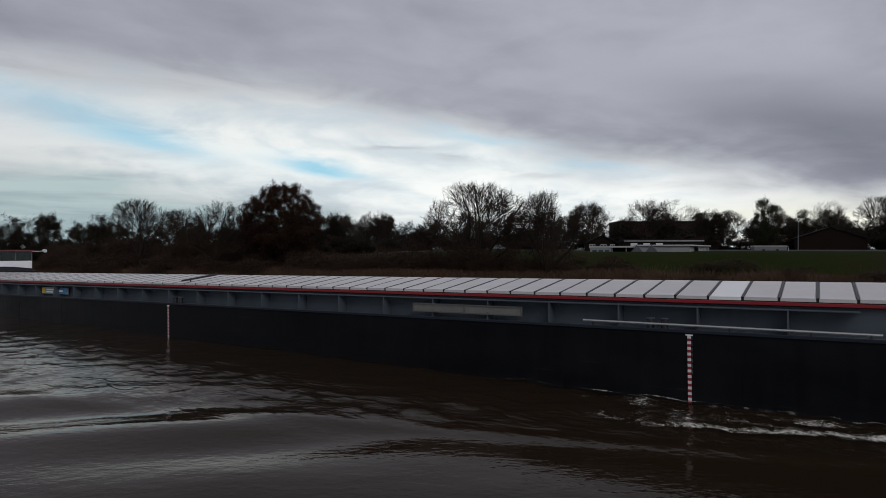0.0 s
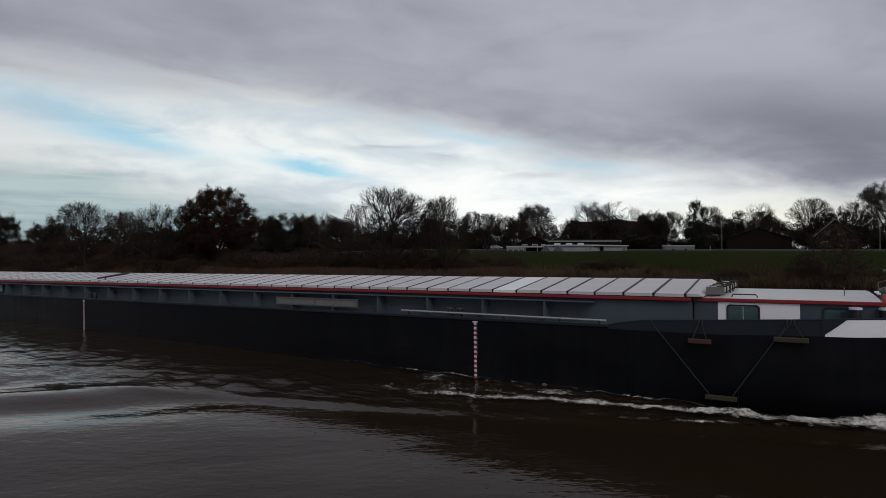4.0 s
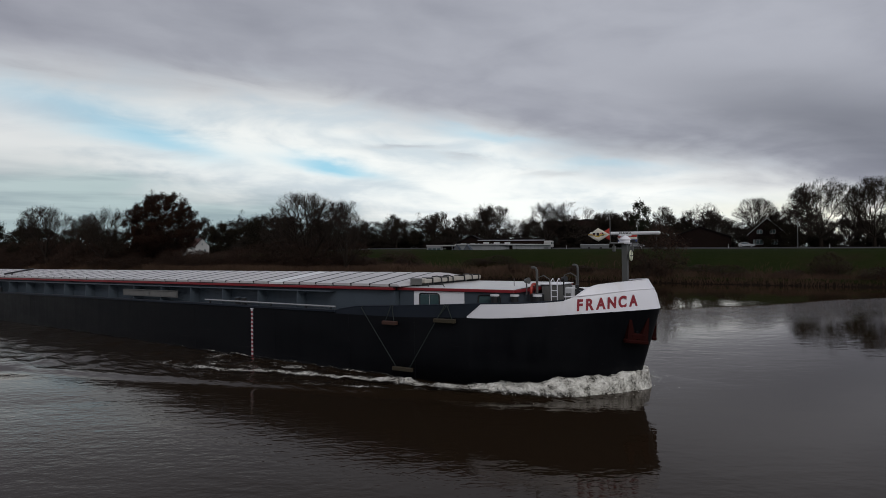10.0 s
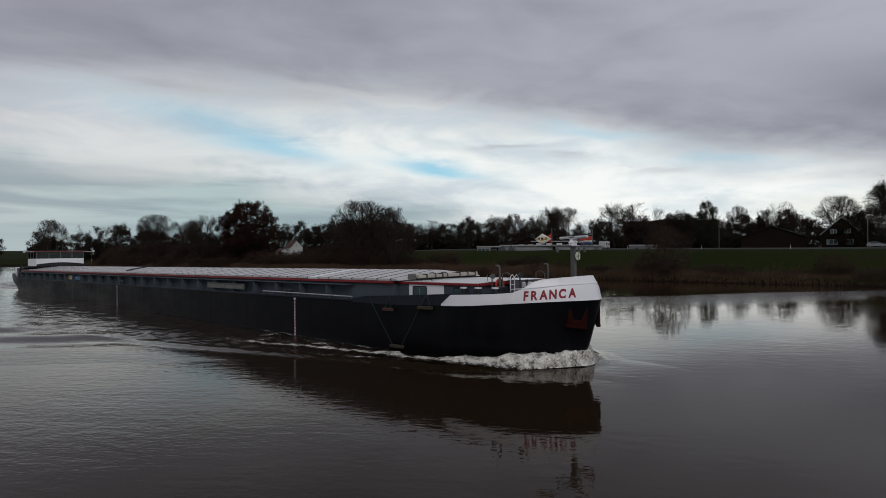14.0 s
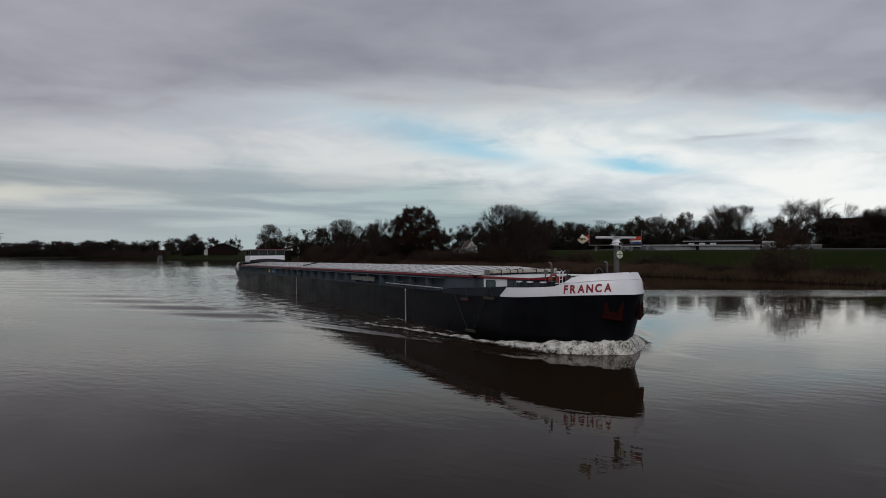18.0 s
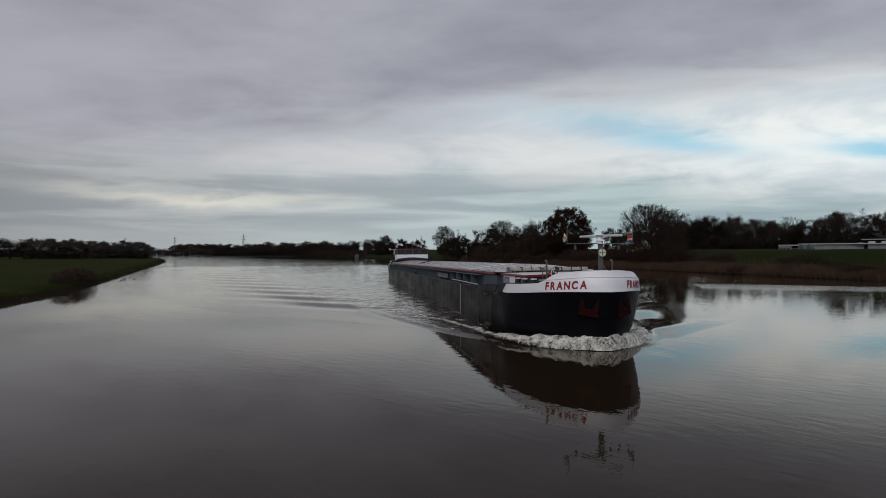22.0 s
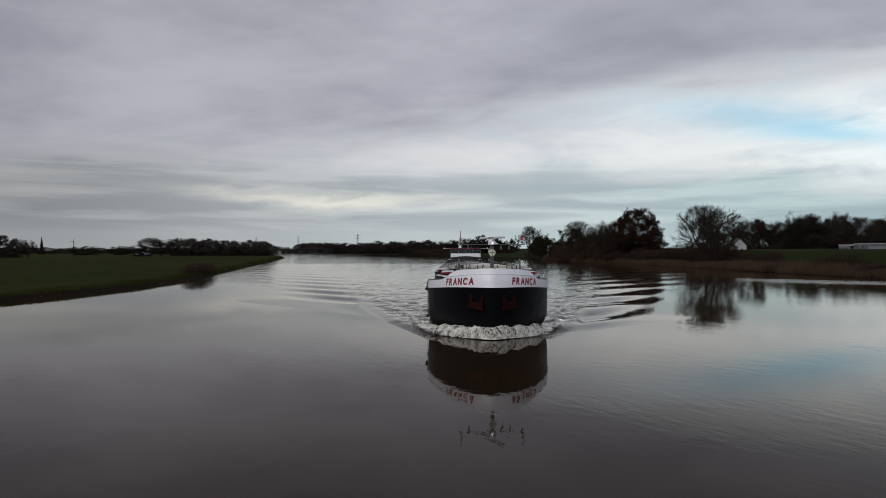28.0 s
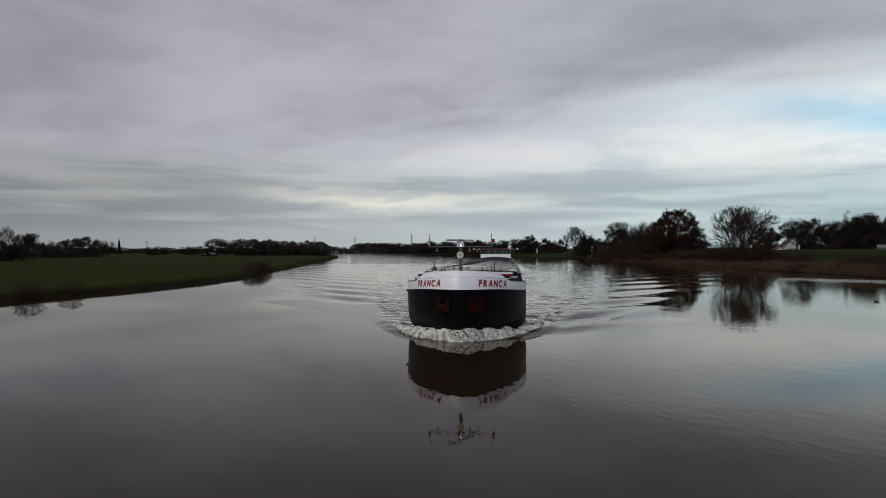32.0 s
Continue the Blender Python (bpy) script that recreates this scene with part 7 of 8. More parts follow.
def build_houses():
    gable_house("white_house", "white gabled house with a red roof by the meadow", -78.0, 264, 46, 6.8, 7, 2.0, 6.6, 10.1, M["wallwhite"], M["roofred"], ((-1.3, 4.6, 0.9, 1.2), (1.3, 4.6, 0.9, 1.2), (0, 7.4, 0.8, 1.0)))
    low = gable_house("house_annex", "low white annex with a red roof", -84, 262.5, 46, 5.0, 6, 2.0, 4.2, 6.0, M["wallwhite"], M["roofred"], ((-1.6, 3.6, 1.2, 1.0), (1.6, 3.6, 1.2, 1.0)))
    gable_house("brick_house", "dark brick house with white window frames", 143, 178, -30, 11, 12, 4.0, 9.6, 14.8, M["brick"], M["roofdark"],
                ((-2.2, 7.0, 2.2, 1.6), (2.2, 7.0, 1.8, 1.5), (-2.2, 10.4, 1.6, 1.3), (1.6, 10.4, 1.6, 1.3), (-3.8, 7.0, 0.6, 1.6)))
    gable_house("barn", "wide dark barn behind the road", 129, 197, -25, 20, 16, 4.0, 9.0, 12.6, M["brick"], M["roofdark"])
    gable_house("riverside_house", "dark riverside house upstream", -203, 200, 45, 16, 10, 1.5, 6.0, 9.0, M["brick"], M["roofdark"])
    tower = thing("roof_lantern", "small white pointed turret behind the riverside house", "turret", at=pose(-212, 211, 0))
    part("lantern_body", box(bmesh.new(), -0.9, 0.9, -0.9, 0.9, 1.5, 8.9), M["wallwhite"], tower)
    bm = bmesh.new()
    tube(bm, (0, 0, 8.9), (0, 0, 11.0), 2.0, 0.08, 8)
    part("lantern_roof", bm, M["wallpale"], tower)
    gable_house("white_cottage", "small white cottage beside the upstream bank", -218, 203, 40, 5, 7, 1.5, 5.0, 7.4, M["wallwhite"], M["roofdark"], ((0, 3.8, 1.2, 1.1),))
    # far over the near meadow
    gable_house("boathouse", "long flat grey boathouse at the far wood", -307, -2, 80, 8, 14, 0.6, 2.6, 3.4, M["brick"], M["galv"], ((-2.5, 2.6, 1.8, 1.0), (2.5, 2.6, 1.8, 1.0)))
    gable_house("yard_house", "low dark house with white windows behind the yard", 45.5, 166, -12, 9, 8, 3.5, 7.0, 9.2, M["brick"], M["roofdark"], ((-2.6, 6.3, 1.6, 1.0), (0.4, 6.3, 1.6, 1.0), (2.8, 6.3, 1.2, 1.0)))
    hall = thing("factory_hall", "large dark brown brick hall behind the trees", "hall", at=pose(90.6, 303, 0, 0, 0, -6))
    part("wall", box(bmesh.new(), 0, 47, 0, 22, 3.0, 18.8), M["hallbrick"], hall)
    part("parapet", box(bmesh.new(), -0.2, 47.2, -0.2, 22.2, 18.8, 19.5), M["hallbrick"], hall)
    bm = bmesh.new()
    vs = [bm.verts.new(p) for p in ((12, 2, 19.5), (32, 2, 19.5), (22, 2, 20.6), (12, 22, 19.5), (32, 22, 19.5), (22, 22, 20.6))]
    for f in ((0, 1, 2), (3, 5, 4), (0, 2, 5, 3), (1, 4, 5, 2)):
        bm.faces.new([vs[i] for i in f])
    part("roof", bm, M["roofdark"], hall)
    for k in range(7):
        wf = part("window", box(bmesh.new(), 4 + 6 * k, 6.4 + 6 * k, -0.05, 0.02, 8, 11), M["roofdark"], hall)
        part("pane", box(bmesh.new(), 4.1 + 6 * k, 6.3 + 6 * k, -0.07, -0.05, 8.1, 10.9), M["glass"], wf)


def build_yard():
    """Sheds, shelter and parked caravans on the rise."""
    a, b = Vector((48.9, 116.8, 0)), Vector((66.9, 147.9, 0))
    d = (b - a)
    turn = math.degrees(math.atan2(d.y, d.x))
    L = d.length
    z = 3.9
    sh = thing("storage_shed", "long pale grey storage shed with flat roof", "shed", at=pose(a.x, a.y, 0, 0, 0, turn))
    part("wall", box(bmesh.new(), 0, L, 0, 10, z - 1.0, 6.15), M["wallpale"], sh)
    for k in range(12):
        part("cladding_joint", box(bmesh.new(), k * L / 12 + 0.02, k * L / 12 + 0.10, -0.03, 0.0, z - 0.5, 6.1), M["galv"], sh)
    part("roof", box(bmesh.new(), -0.3, L + 0.3, -0.4, 10.4, 6.15, 6.4), M["wallwhite"], sh)
    part("door", box(bmesh.new(), L - 5, L - 2, -0.05, 0.0, z - 0.5, 5.7), M["galv"], sh)
    # open shelter with a white fascia
    sl = thing("open_shelter", "open shelter with white fascia and posts", "shelter", at=pose(32.9, 129.3, 0.35, 0, 0, -37.7))
    part("roof", box(bmesh.new(), 0, 20, 0, 8, 5.66, 5.80), M["roofdark"], sl)
    part("fascia", box(bmesh.new(), -0.1, 20.1, -0.12, 0, 5.5, 5.82), M["wallwhite"], sl)
    part("back_wall", box(bmesh.new(), 0, 20, 7.8, 8.0, 2.5, 5.6), M["brick"], sl)
    part("end_wall", box(bmesh.new(), 0, 4.6, -0.02, 0.1, 2.5, 5.5), M["wallpale"], sl)
    for k in range(3):
        part("window", box(bmesh.new(), 0.5 + 1.4 * k, 1.5 + 1.4 * k, -0.05, -0.02, 4.3, 5.0), M["glass"], sl)
    for k in range(6):
        part("post", box(bmesh.new(), 4.7 + 3.0 * k, 4.85 + 3.0 * k, 0.12, 0.27, 2.5, 5.66), M["wallpale"], sl)
    for x, deep, h, mat in ((5.6, 2.2, 1.5, "rust"), (7.4, 1.6, 1.1, "black"), (9.2, 1.4, 1.7, "tarpblue"), (16.8, 1.8, 1.3, "galv"), (18.4, 1.2, 1.9, "wood")):
        st = thing("stored_crate", "covered crate stored under the shelter", "crate", "crates in the shelter", at=sl.matrix_basis @ pose(x, 2.6, 3.0))
        part("body", box(bmesh.new(), -0.8, 0.8, 0, deep, 0, h, 0.06), M[mat], st)
        part("lid", box(bmesh.new(), -0.85, 0.85, -0.05, deep + 0.05, h, h + 0.08, 0.02), M["roofdark"], st)
    van = thing("van", "white delivery van parked under the shelter", "van", at=sl.matrix_basis @ pose(14.4, 1.4, 3.0))
    part("body", box(bmesh.new(), -1.9, 1.3, 0, 1.8, 0.35, 2.1, 0.12), M["wallwhite"], van)
    part("bonnet", box(bmesh.new(), 1.3, 2.2, 0.05, 1.75, 0.35, 1.15, 0.12), M["wallwhite"], van)
    part("side_window", box(bmesh.new(), 0.2, 1.1, -0.02, 0.0, 1.25, 1.85), M["glass"], van)
    for x in (-1.2, 1.4):
        bm = bmesh.new()
        tube(bm, (x, -0.02, 0.33), (x, 0.2, 0.33), 0.33, 0.33, 14)
        part("wheel", bm, M["tyre"], van)
    bk = thing("workshop", "low workshop with a dark roof and pale eaves", "workshop", at=pose(47, 150, 0, 0, 0, -10))
    part("wall", box(bmesh.new(), 0, 18, 0, 9, 3.2, 7.4), M["brick"], bk)
    part("eaves", box(bmesh.new(), -0.4, 18.4, -0.4, 0, 7.4, 7.65), M["wallpale"], bk)
    part("roof", box(bmesh.new(), -0.4, 18.4, 0, 9.4, 7.4, 8.0), M["roofdark"], bk)
    for k in range(3):
        part("window", box(bmesh.new(), 1.2 + 3 * k, 2.8 + 3 * k, -0.04, 0.0, 6.1, 7.0), M["pale"], bk)
    for x, y, turn2 in ((63, 160, 50), (69, 164, 70)):
        caravan(x, y, turn2)
    for x, y in ((40.2, 121.3), (42.6, 119.6)):
        t = thing("tent", "blue and white tarpaulin tent", "tent", at=pose(x, y, ground_z(x, y) - 0.1, 0, 0, -37))
        bm = bmesh.new()
        vs = [bm.verts.new(p) for p in ((-1.2, 0, 0), (1.2, 0, 0), (0, 0, 1.45), (-1.2, 3, 0), (1.2, 3, 0), (0, 3, 1.45))]
        for f in ((0, 1, 2), (3, 5, 4), (0, 2, 5, 3), (1, 4, 5, 2), (0, 3, 4, 1)):
            bm.faces.new([vs[i] for i in f])
        part("canvas", bm, M["tarpblue"], t)
        bm = bmesh.new()
        vs = [bm.verts.new(p) for p in ((-0.7, -0.02, 0.1), (0.7, -0.02, 0.1), (0, -0.02, 1.1))]
        bm.faces.new(vs)
        part("door_flap", bm, M["galv"], t)
    st = thing("trailer_cover", "low grey covered trailer on the grass", "trailer", at=pose(77.2, 140.0, ground_z(77.2, 140.0), 0, 0, -8))
    part("body", box(bmesh.new(), -3.6, 3.6, -1.1, 1.1, 0.35, 1.1, 0.05), M["galv"], st)
    part("cover", box(bmesh.new(), -3.7, 3.7, -1.2, 1.2, 1.1, 1.45, 0.12), M["wallpale"], st)
    for x in (-1.5, 1.5):
        bm = bmesh.new()
        tube(bm, (x, -1.15, 0.35), (x, -0.95, 0.35), 0.35, 0.35, 14)
        part("wheel", bm, M["tyre"], st)


def caravan(x, y, turn):
    c = thing("caravan", "white parked caravan beside the sheds", "caravan", "parked caravans", at=pose(x, y, ground_z(x, y) - 0.05, 0, 0, turn))
    part("body", box(bmesh.new(), -2.6, 2.6, -1.1, 1.1, 0.45, 2.5, 0.2), M["wallwhite"], c)
    for wx in (-1.5, 1.3):
        part("window", box(bmesh.new(), wx - 0.55, wx + 0.55, -1.13, -1.09, 1.45, 2.05), M["glass"], c)
    part("door", box(bmesh.new(), -0.3, 0.35, -1.12, -1.09, 0.55, 2.25), M["wallpale"], c)
    for wx in (-0.4, 0.4):
        bm = bmesh.new()
        tube(bm, (wx, -1.08, 0.33), (wx, -0.85, 0.33), 0.33, 0.33, 14)
        part("wheel", bm, M["tyre"], c)
    part("drawbar", box(bmesh.new(), 2.6, 3.6, -0.06, 0.06, 0.4, 0.5), M["galv"], c)


ROAD_B = 200.0


def build_road():
    bm = bmesh.new()
    rows = []
    for a in np.arange(-160, 700, 10.0):
        x, y = along(a, ROAD_B)
        z = crest(x) + 0.32
        rows.append([bm.verts.new((*along(a, ROAD_B + o), z + dz)) for o, dz in ((-4.5, -0.6), (-3.0, 0), (3.0, 0), (4.5, -0.6))])
    for p, q in zip(rows, rows[1:]):
        for k in range(3):
            bm.faces.new((p[k], q[k], q[k + 1], p[k + 1]))
    tagged(part("road", bm, M["asphalt"]), "asphalt road along the rise", "road", kind="structure")
    first = None
    for k in range(14):
        x, y = along(-60 + 25 * k, ROAD_B - 3.6)
        m = pose(x, y, crest(x) + 0.0)
        if first is None:
            first = thing("marker_post", "white roadside marker post", "post", "roadside posts", at=m)
            part("post", box(bmesh.new(), -0.06, 0.06, -0.05, 0.05, 0, 1.2, 0.01), M["wallwhite"], first)
            part("band", box(bmesh.new(), -0.065, 0.065, -0.055, 0.055, 0.85, 1.0), M["black"], first)
        else:
            copy_thing(first, m)
    first = None
    for a in (-8, 32, 66, 100, 140):
        x, y = along(a, ROAD_B + 6)
        m = pose(x, y, crest(x) - 0.1)
        if first is None:
            first = thing("street_lamp", "tall grey lamp post beside the road", "street lamp", "street lamps", at=m)
            bm = bmesh.new()
            tube(bm, (0, 0, 0), (0, 0, 8.5), 0.12, 0.07, 8)
            part("pole", bm, M["galv"], first)
            bm = bmesh.new()
            tube(bm, (0, 0, 8.5), (0, -1.0, 8.75), 0.05, 0.05, 6)
            box(bm, -0.14, 0.14, -1.6, -0.9, 8.68, 8.82, 0.03)
            part("lamp_head", bm, M["galv"], first)
        else:
            copy_thing(first, m)


def build_car(name, label, paint):
    """A small hatchback, its nose on +x, the wheels on z = 0."""
    c = thing(name, label, "car")
    prof = [(-2.1, 0.35), (-2.15, 0.85), (-1.95, 1.05), (-1.5, 1.45), (0.1, 1.5), (0.9, 1.02), (1.95, 0.85), (2.12, 0.6), (2.1, 0.35)]
    bm = bmesh.new()
    rings = []
    for y, s in ((-0.82, 0.94), (-0.78, 1.0), (0.78, 1.0), (0.82, 0.94)):
        rings.append([bm.verts.new((x * (0.985 if s < 1 else 1), y * (0.86 if z > 1.1 else 1), z)) for x, z in prof])
    for p, q in zip(rings, rings[1:]):
        for k in range(len(prof)):
            j = (k + 1) % len(prof)
            bm.faces.new((p[k], q[k], q[j], p[j]))
    bm.faces.new(rings[0][::-1])
    bm.faces.new(rings[-1])
    part("body", bm, paint, c)
    for s in (-1, 1):
        y0, y1 = sorted((s * 0.70, s * 0.845))
        part("side_window", box(bmesh.new(), -1.35, 0.35, y0, y1, 1.03, 1.38, 0.02), M["glass"], c)
        for x in (-1.3, 1.3):
            bm = bmesh.new()
            tube(bm, (x, s * 0.66, 0.31), (x, s * 0.85, 0.31), 0.31, 0.31, 16)
            w = part("wheel", bm, M["tyre"], c)
            bm = bmesh.new()
            tube(bm, (x, s * 0.84, 0.31), (x, s * 0.862, 0.31), 0.19, 0.17, 12)
            part("rim", bm, M["silver"], w)
        part("headlight", box(bmesh.new(), 1.98, 2.12, s * 0.62 - 0.14, s * 0.62 + 0.14, 0.62, 0.76, 0.02), M["pale"], c)
        part("tail_light", box(bmesh.new(), -2.17, -2.08, s * 0.66 - 0.1, s * 0.66 + 0.1, 0.75, 0.95, 0.02), M["buoyred"], c)
    bm = bmesh.new()
    vs = [bm.verts.new(p) for p in ((0.93, -0.62, 1.05), (0.93, 0.62, 1.05), (0.16, 0.6, 1.49), (0.16, -0.6, 1.49))]
    bm.faces.new(vs)
    part("windscreen", bm, M["glass"], c)
    return c


def build_shore_things():
    # traffic sign for ships on the upstream bank
    s = thing("river_sign", "white navigation sign on a post by the bank", "sign", at=pose(-99.3, 146.6, ground_z(-99.3, 146.6) - 0.1, 0, 0, 30))
    bm = bmesh.new()
    tube(bm, (0, 0, 0), (0, 0, 5.3), 0.12, 0.1, 10)
    part("post", bm, M["wallwhite"], s)
    part("board", box(bmesh.new(), -0.65, 0.65, -0.14, -0.08, 3.3, 4.5, 0.02), M["wallwhite"], s)
    part("board_mark", box(bmesh.new(), -0.25, 0.25, -0.155, -0.14, 3.6, 4.2), M["black"], s)
    bm = bmesh.new()
    vs = [bm.verts.new((p[0], y, p[1])) for y in (-0.14, -0.08) for p in ((0, 4.6), (0.55, 5.2), (0, 5.9), (-0.55, 5.2))]
    for f in ((0, 1, 2, 3), (7, 6, 5, 4), (0, 4, 5, 1), (1, 5, 6, 2), (2, 6, 7, 3), (3, 7, 4, 0)):
        bm.faces.new([vs[i] for i in f])
    part("top_board", bm, M["wallwhite"], s)
    # moored white cabin boat upstream
    b = thing("cabin_boat", "small grey cabin boat moored at the bank", "boat", at=pose(-224, 175.4, 0, 0, 0, 155))
    bm = bmesh.new()
    lo = [(-3, -0.9), (2, -0.9), (3.4, 0), (2, 0.9), (-3, 0.9)]
    l1 = [bm.verts.new((x * 0.9, y * 0.8, -0.2)) for x, y in lo]
    l2 = [bm.verts.new((x * 1.05, y * 1.25, 1.0)) for x, y in lo]
    for k in range(5):
        j = (k + 1) % 5
        bm.faces.new((l1[k], l1[j], l2[j], l2[k]))
    bm.faces.new(l2)
    part("boat_hull", bm, M["galv"], b)
    ca = part("boat_cabin", box(bmesh.new(), -2.2, 1.0, -0.9, 0.9, 1.0, 2.3, 0.12), M["galv"], b)
    part("pane", box(bmesh.new(), -1.8, 0.7, -0.93, -0.89, 1.5, 2.0), M["glass"], ca)
    part("pane", box(bmesh.new(), -1.8, 0.7, 0.89, 0.93, 1.5, 2.0), M["glass"], ca)
    # floating boom with piles, far upstream
    p0, p1 = Vector((-466, 181, 0)), Vector((-368, 213, 0))
    bo = thing("floating_boom", "long row of dark floats with piles", "boom", at=pose(0, 0, 0))
    first = None
    for k in range(60):
        p = p0.lerp(p1, k / 59)
        if first is None:
            first = mesh_of(box(bmesh.new(), -0.5, 0.5, -0.3, 0.3, -0.2, 0.45, 0.06), "float")
            first.materials.append(M["black"])
        f = part("float", first, None, bo)
        f.location = p
    for k in range(4):
        p = p0.lerp(p1, k / 9)
        bm = bmesh.new()
        tube(bm, (p.x, p.y, -1), (p.x, p.y, 3.2), 0.28, 0.28, 8)
        part("pile", bm, M["black"], bo)
        bm = bmesh.new()
        tube(bm, (p.x, p.y, 3.2), (p.x, p.y, 3.8), 0.28, 0.05, 8)
        part("pile_cap", bm, M["wallwhite"], bo)
    part("landing", box(bmesh.new(), -490, -467, 172, 182, -0.5, 1.1, 0.1), M["black"], bo)
    # mooring posts of the far basin
    for k in range(9):
        x, y = -560 - 6 * k, 150 + 9 * k
        mp = thing("mooring_post", "thin pale mooring post in the far basin", "post", "mooring posts", at=pose(x, y, 0))
        bm = bmesh.new()
        tube(bm, (0, 0, -1), (0, 0, 2.4 + 0.6 * ((k * 5) % 4)), 0.24, 0.2, 6)
        part("post", bm, M["galv"], mp)
    # power pylons on the horizon
    for x, y, h in ((-660, 303, 26), (-900, 300, 27), (-980, 250, 27), (-1000, 96, 22)):
        p = thing("power_pylon", "thin steel lattice pylon on the horizon", "pylon", "power pylons", at=pose(x, y, 0, 0, 0, 30))
        bm = bmesh.new()
        for sx, sy in ((-1, -1), (1, -1), (1, 1), (-1, 1)):
            tube(bm, (sx * 2.2, sy * 2.2, 0), (sx * 0.3, sy * 0.3, h), 0.16, 0.12, 4)
        for k in range(7):
            w, w2 = 2.2 - 0.27 * k, 2.2 - 0.27 * (k + 1)
            z0, z1 = h * k / 7, h * (k + 1) / 7
            tube(bm, (-w, -w, z0), (w2, -w2, z1), 0.09, 0.09, 4)
            tube(bm, (w, -w, z0), (-w2, -w2, z1), 0.09, 0.09, 4)
        part("tower", bm, M["galv"], p)
        for z in (h * 0.75, h * 0.9):
            bm = bmesh.new()
            tube(bm, (-4.5, 0, z), (4.5, 0, z), 0.14, 0.14, 4)
            part("arm", bm, M["galv"], p)
    # church spire and beacon beyond the near meadow
    sp = thing("church_spire", "thin dark church spire on the horizon", "church", at=pose(-579, -60, 0))
    part("tower", box(bmesh.new(), -1.2, 1.2, -1.2, 1.2, 0, 9), M["brick"], sp)
    bm = bmesh.new()
    tube(bm, (0, 0, 9), (0, 0, 18), 1.4, 0.05, 8)
    part("spire", bm, M["roofdark"], sp)
    part("nave", box(bmesh.new(), 1.2, 10, -3, 3, 0, 5), M["brick"], sp)
    wt = thing("wind_turbine", "slender wind turbine on the far horizon", "wind turbine", at=pose(-1079, -27, 0, 0, 0, 80))
    bm = bmesh.new()
    tube(bm, (0, 0, 0), (0, 0, 19), 0.7, 0.4, 8)
    part("tower", bm, M["galv"], wt)
    for w in (20, 140, 260):
        bm = bmesh.new()
        tube(bm, (0, -0.6, 19), (8.0 * math.sin(radians(w)), -0.6, 19 + 8.0 * math.cos(radians(w))), 0.4, 0.12, 5)
        part("blade", bm, M["galv"], wt)
    bc = thing("beacon_mast", "white lattice beacon mast near the river bend", "beacon", at=pose(-330, 70, 0))
    bm = bmesh.new()
    tube(bm, (-0.6, 0, 0), (-0.1, 0, 7.0), 0.26, 0.2, 5)
    tube(bm, (0.6, 0, 0), (0.1, 0, 7.0), 0.26, 0.2, 5)
    tube(bm, (0, 0, 7.0), (0, 0, 7.8), 0.2, 0.15, 8)
    part("mast", bm, M["wallpale"], bc)
    part("hut", box(bmesh.new(), 1.2, 3.2, -1, 1, 0, 2.2), M["wallpale"], bc)
    rnd = random.Random(3)
    for k in range(12):
        x, y = -690 - 8 * k, 232 + 9.5 * k + rnd.uniform(-4, 4)
        h = thing("quay_building", "small pale building on the distant quay", "building", "distant quay", at=pose(x, y, 0, 0, 0, 40))
        w, t = rnd.uniform(2.5, 6), rnd.uniform(2.5, 4.5)
        part("wall", box(bmesh.new(), -w, w, -3, 3, 0, t), M["galv" if k % 3 == 0 else "brick"], h)
        part("roof", box(bmesh.new(), -w - 0.3, w + 0.3, -3.3, 3.3, t, t + 0.5), M["roofdark"], h)


def build_duck():
    d = thing("duck", "small brown duck swimming on the river", "duck", "ducks")
    bm = bmesh.new()
    bmesh.ops.create_uvsphere(bm, u_segments=12, v_segments=8, radius=1.0)
    for v in bm.verts:
        x = v.co.x
        v.co = Vector((x * 0.24, v.co.y * 0.12 * (1 - 0.25 * max(0, -x)), 0.06 + v.co.z * 0.09 + (0.06 * x * x if x < 0 else 0.02 * x)))
    part("body", bm, M["duck"], d, smooth=True)
    bm = bmesh.new()
    tube(bm, (0.17, 0, 0.08), (0.22, 0, 0.24), 0.045, 0.035, 8)
    bmesh.ops.create_uvsphere(bm, u_segments=10, v_segments=6, radius=0.055, matrix=Matrix.Translation((0.235, 0, 0.26)))
    part("head", bm, M["duckhead"], d, smooth=True)
    bm = bmesh.new()
    tube(bm, (0.27, 0, 0.255), (0.345, 0, 0.245), 0.022, 0.012, 6)
    part("bill", bm, M["yellow"], d)
    return d


build_houses()
build_yard()
build_road()
build_shore_things()
car_a = build_car("car", "silver hatchback driving along the river road", M["carsilver"])
car_b = build_car("car", "pale grey hatchback driving along the river road", M["wallpale"])
duck_one = build_duck()
DUCKS = [duck_one]
for k, (dx, dy) in enumerate(((-31.0, -10.6), (-34.9, -9.0), (-41.8, -6.1), (-35.5, -7.0), (-52.9, -2.4), (-14.1, -18.6), (-102.3, 19.2), (-99.2, 28.4))):
    copy_thing(duck_one, pose(dx, dy, 0.0, 0, 0, 40 + 60 * k))


def ship_pose(s, heading, trim=0.83):
    """The pose of the barge's bow at the waterline; it runs trimmed by the stern and swings about a point 19 m abaft the bow."""
    pivot = AHEAD * (s - 19.0) + ACROSS * SHIP_SIDE
    a = radians(heading)
    bow = pivot + Vector((math.cos(a), math.sin(a), 0)) * 19.0
    return pose(bow.x, bow.y, 0.32, 0, -trim, heading)


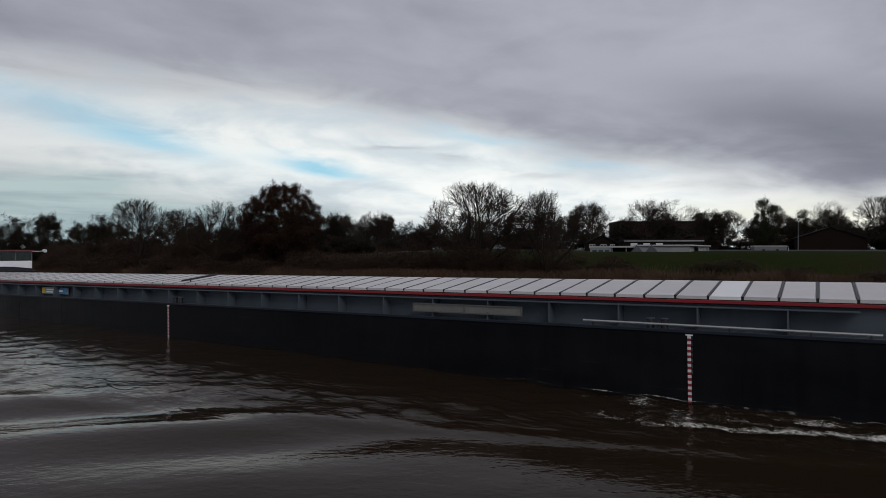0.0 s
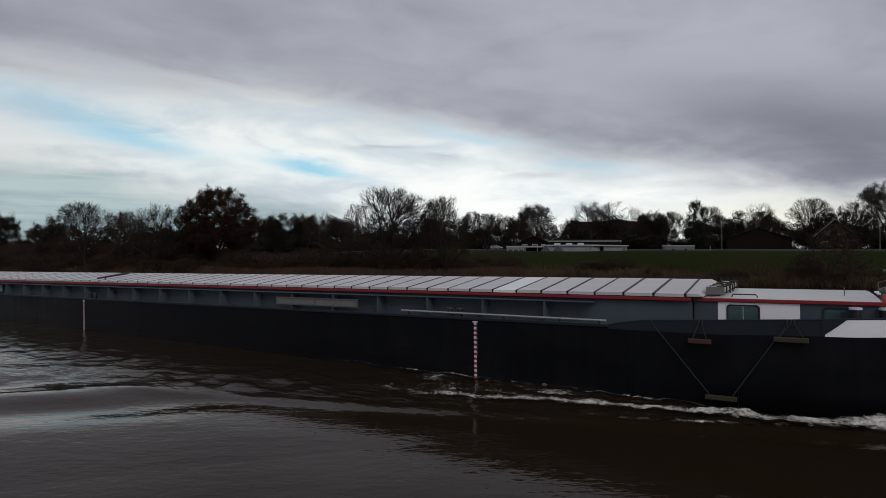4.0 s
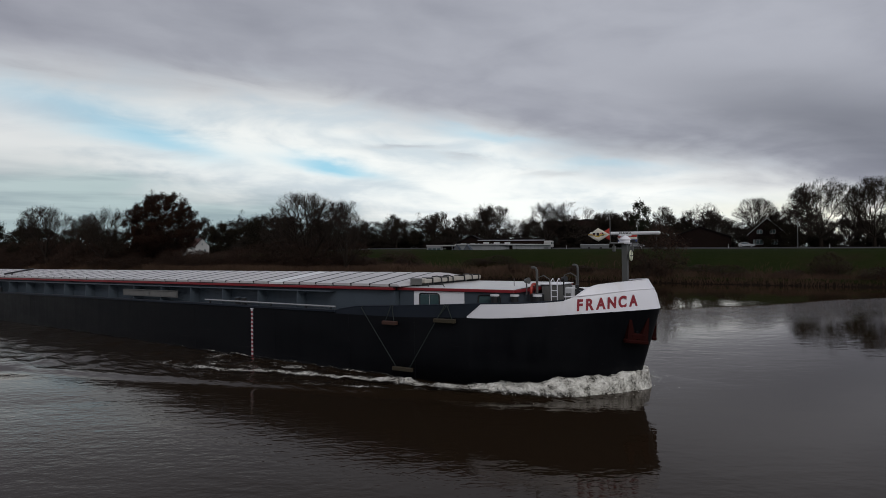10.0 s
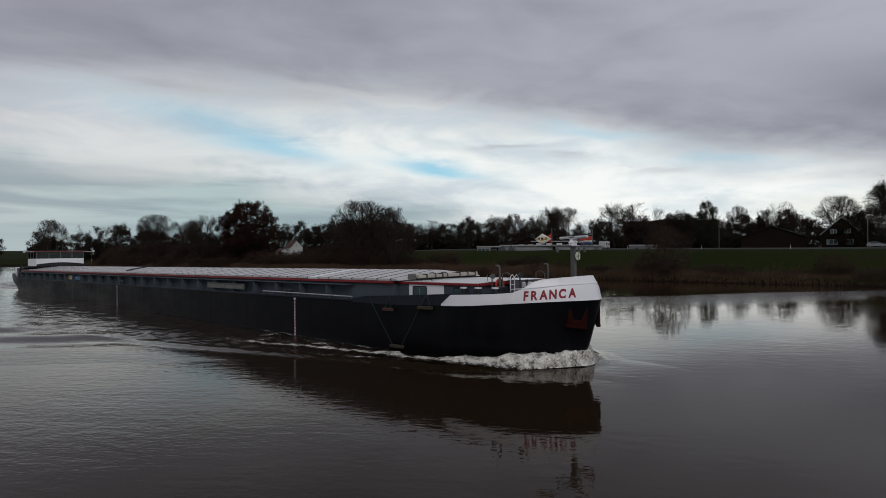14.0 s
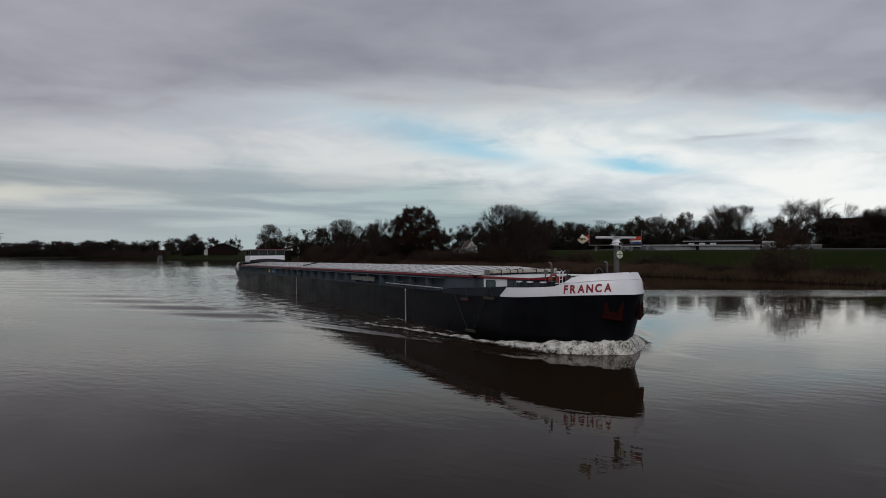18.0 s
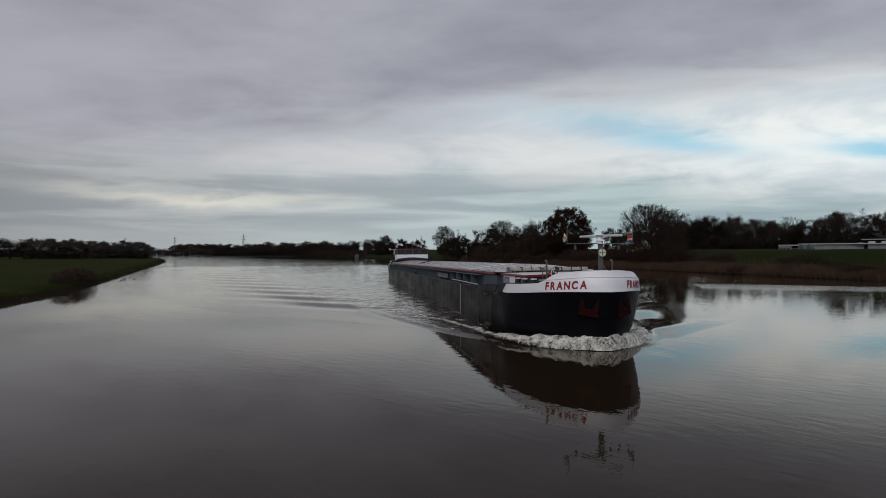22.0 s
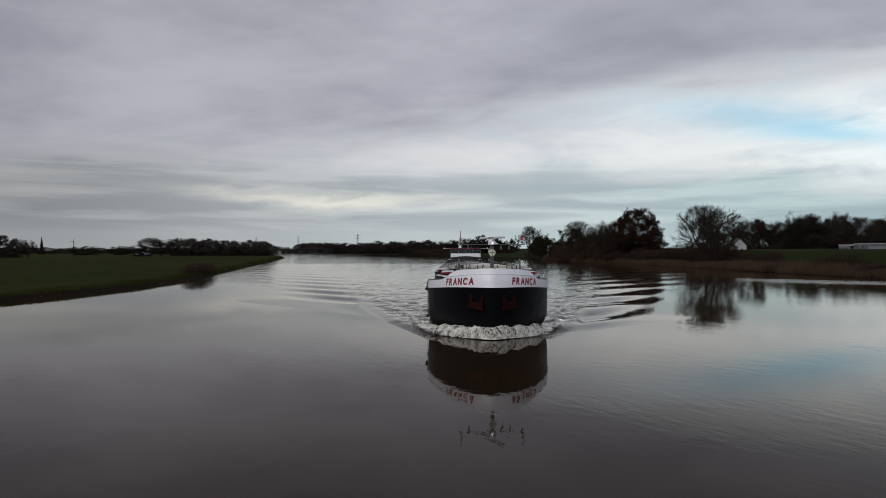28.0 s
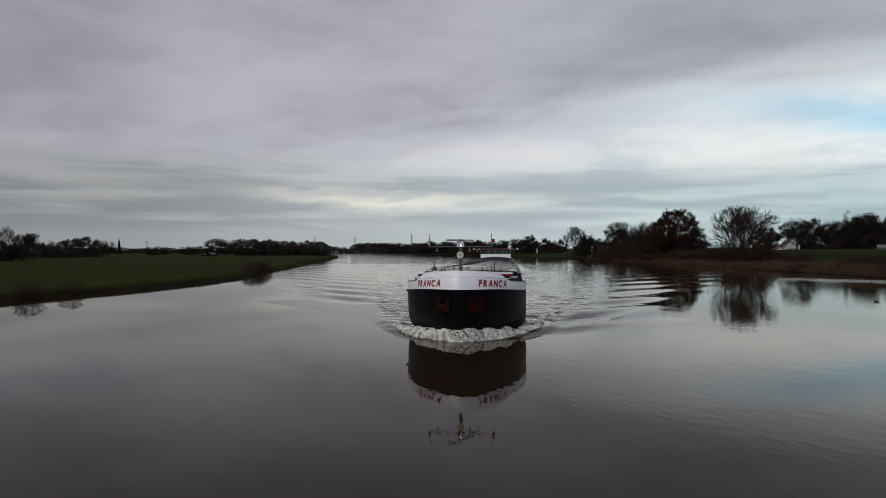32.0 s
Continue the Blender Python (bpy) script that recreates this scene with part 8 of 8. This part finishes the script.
def motions():
    # she settles a little more evenly as she gathers way
    walk(barge, [(t, ship_pose(s, heading, float(np.interp(t, (0, 6, 12, 32), (0.83, 0.81, 0.74, 0.74))))) for t, s, heading in SHIP_WAY])
    for water, bob in ((wake, 0.0), (bow_wave, 0.03), (spray, 0.07)):
        rows = []
        for k in range(33):
            s = float(np.interp(k, [r[0] for r in SHIP_WAY], [r[1] for r in SHIP_WAY]))
            heading = float(np.interp(k, [r[0] for r in SHIP_WAY], [r[2] for r in SHIP_WAY]))
            m = ship_pose(s, heading)
            rows.append((k, pose(m.translation.x, m.translation.y, bob * math.sin(2.3 * k) if bob else 0.0, 0, 0, heading)))
        walk(water, rows)
    # the ruffled strip drifts towards the far bank and slows there
    rows = []
    for t, c in ((0, -11.0), (6, 0.0), (10, 7.0), (14, 12.5), (18, 18.4), (21, 24.6), (24, 30.4), (28, 34.6), (32, 36.6)):
        rows.append((t, pose(0.92 * 95 - 0.39 * c, 0.39 * 95 + 0.92 * c, 0.0, 0, 0, 23)))
    walk(ripple_band, rows)
    # the scanner turns once in 2.4 s
    walk(radar, [(0.4 * k, pose(-1.2, 0, 5.76, 0, 0, 43.0 - 150.0 * (0.4 * k - 17.7))) for k in range(81)])
    # flags stir in the wind
    for flag, y, turn, phase in ((house_flag, -1.92, 2.0, 0.0), (national_flag, 1.88, -4.0, 2.0)):
        walk(flag, [(0.5 * k, pose(-1.2, y, 5.5, 0, 0, turn + 7 * math.sin(2.1 * k + phase) + 4 * math.sin(0.7 * k))) for k in range(65)])
    # two cars drive along the road, a duck paddles by the bank
    for car, t0, a0, pace in ((car_a, 9.0, 7.4, 12.2), (car_b, 13.0, 23.3, 11.75)):
        rows = []
        for k in range(17):
            x, y = along(a0 + pace * (2 * k - t0), ROAD_B - 1.4)
            rows.append((2 * k, pose(x, y, crest(x) + 0.33, 0, 0, SHIP_COURSE)))
        walk(car, rows)
    walk(duck_one, [(t, pose(84.5 + 0.12 * t, 25.0 - 0.08 * t, 0.012 * math.sin(2.0 * t), 0, 0, 200 + 8 * math.sin(0.5 * t))) for t in range(33)])


motions()
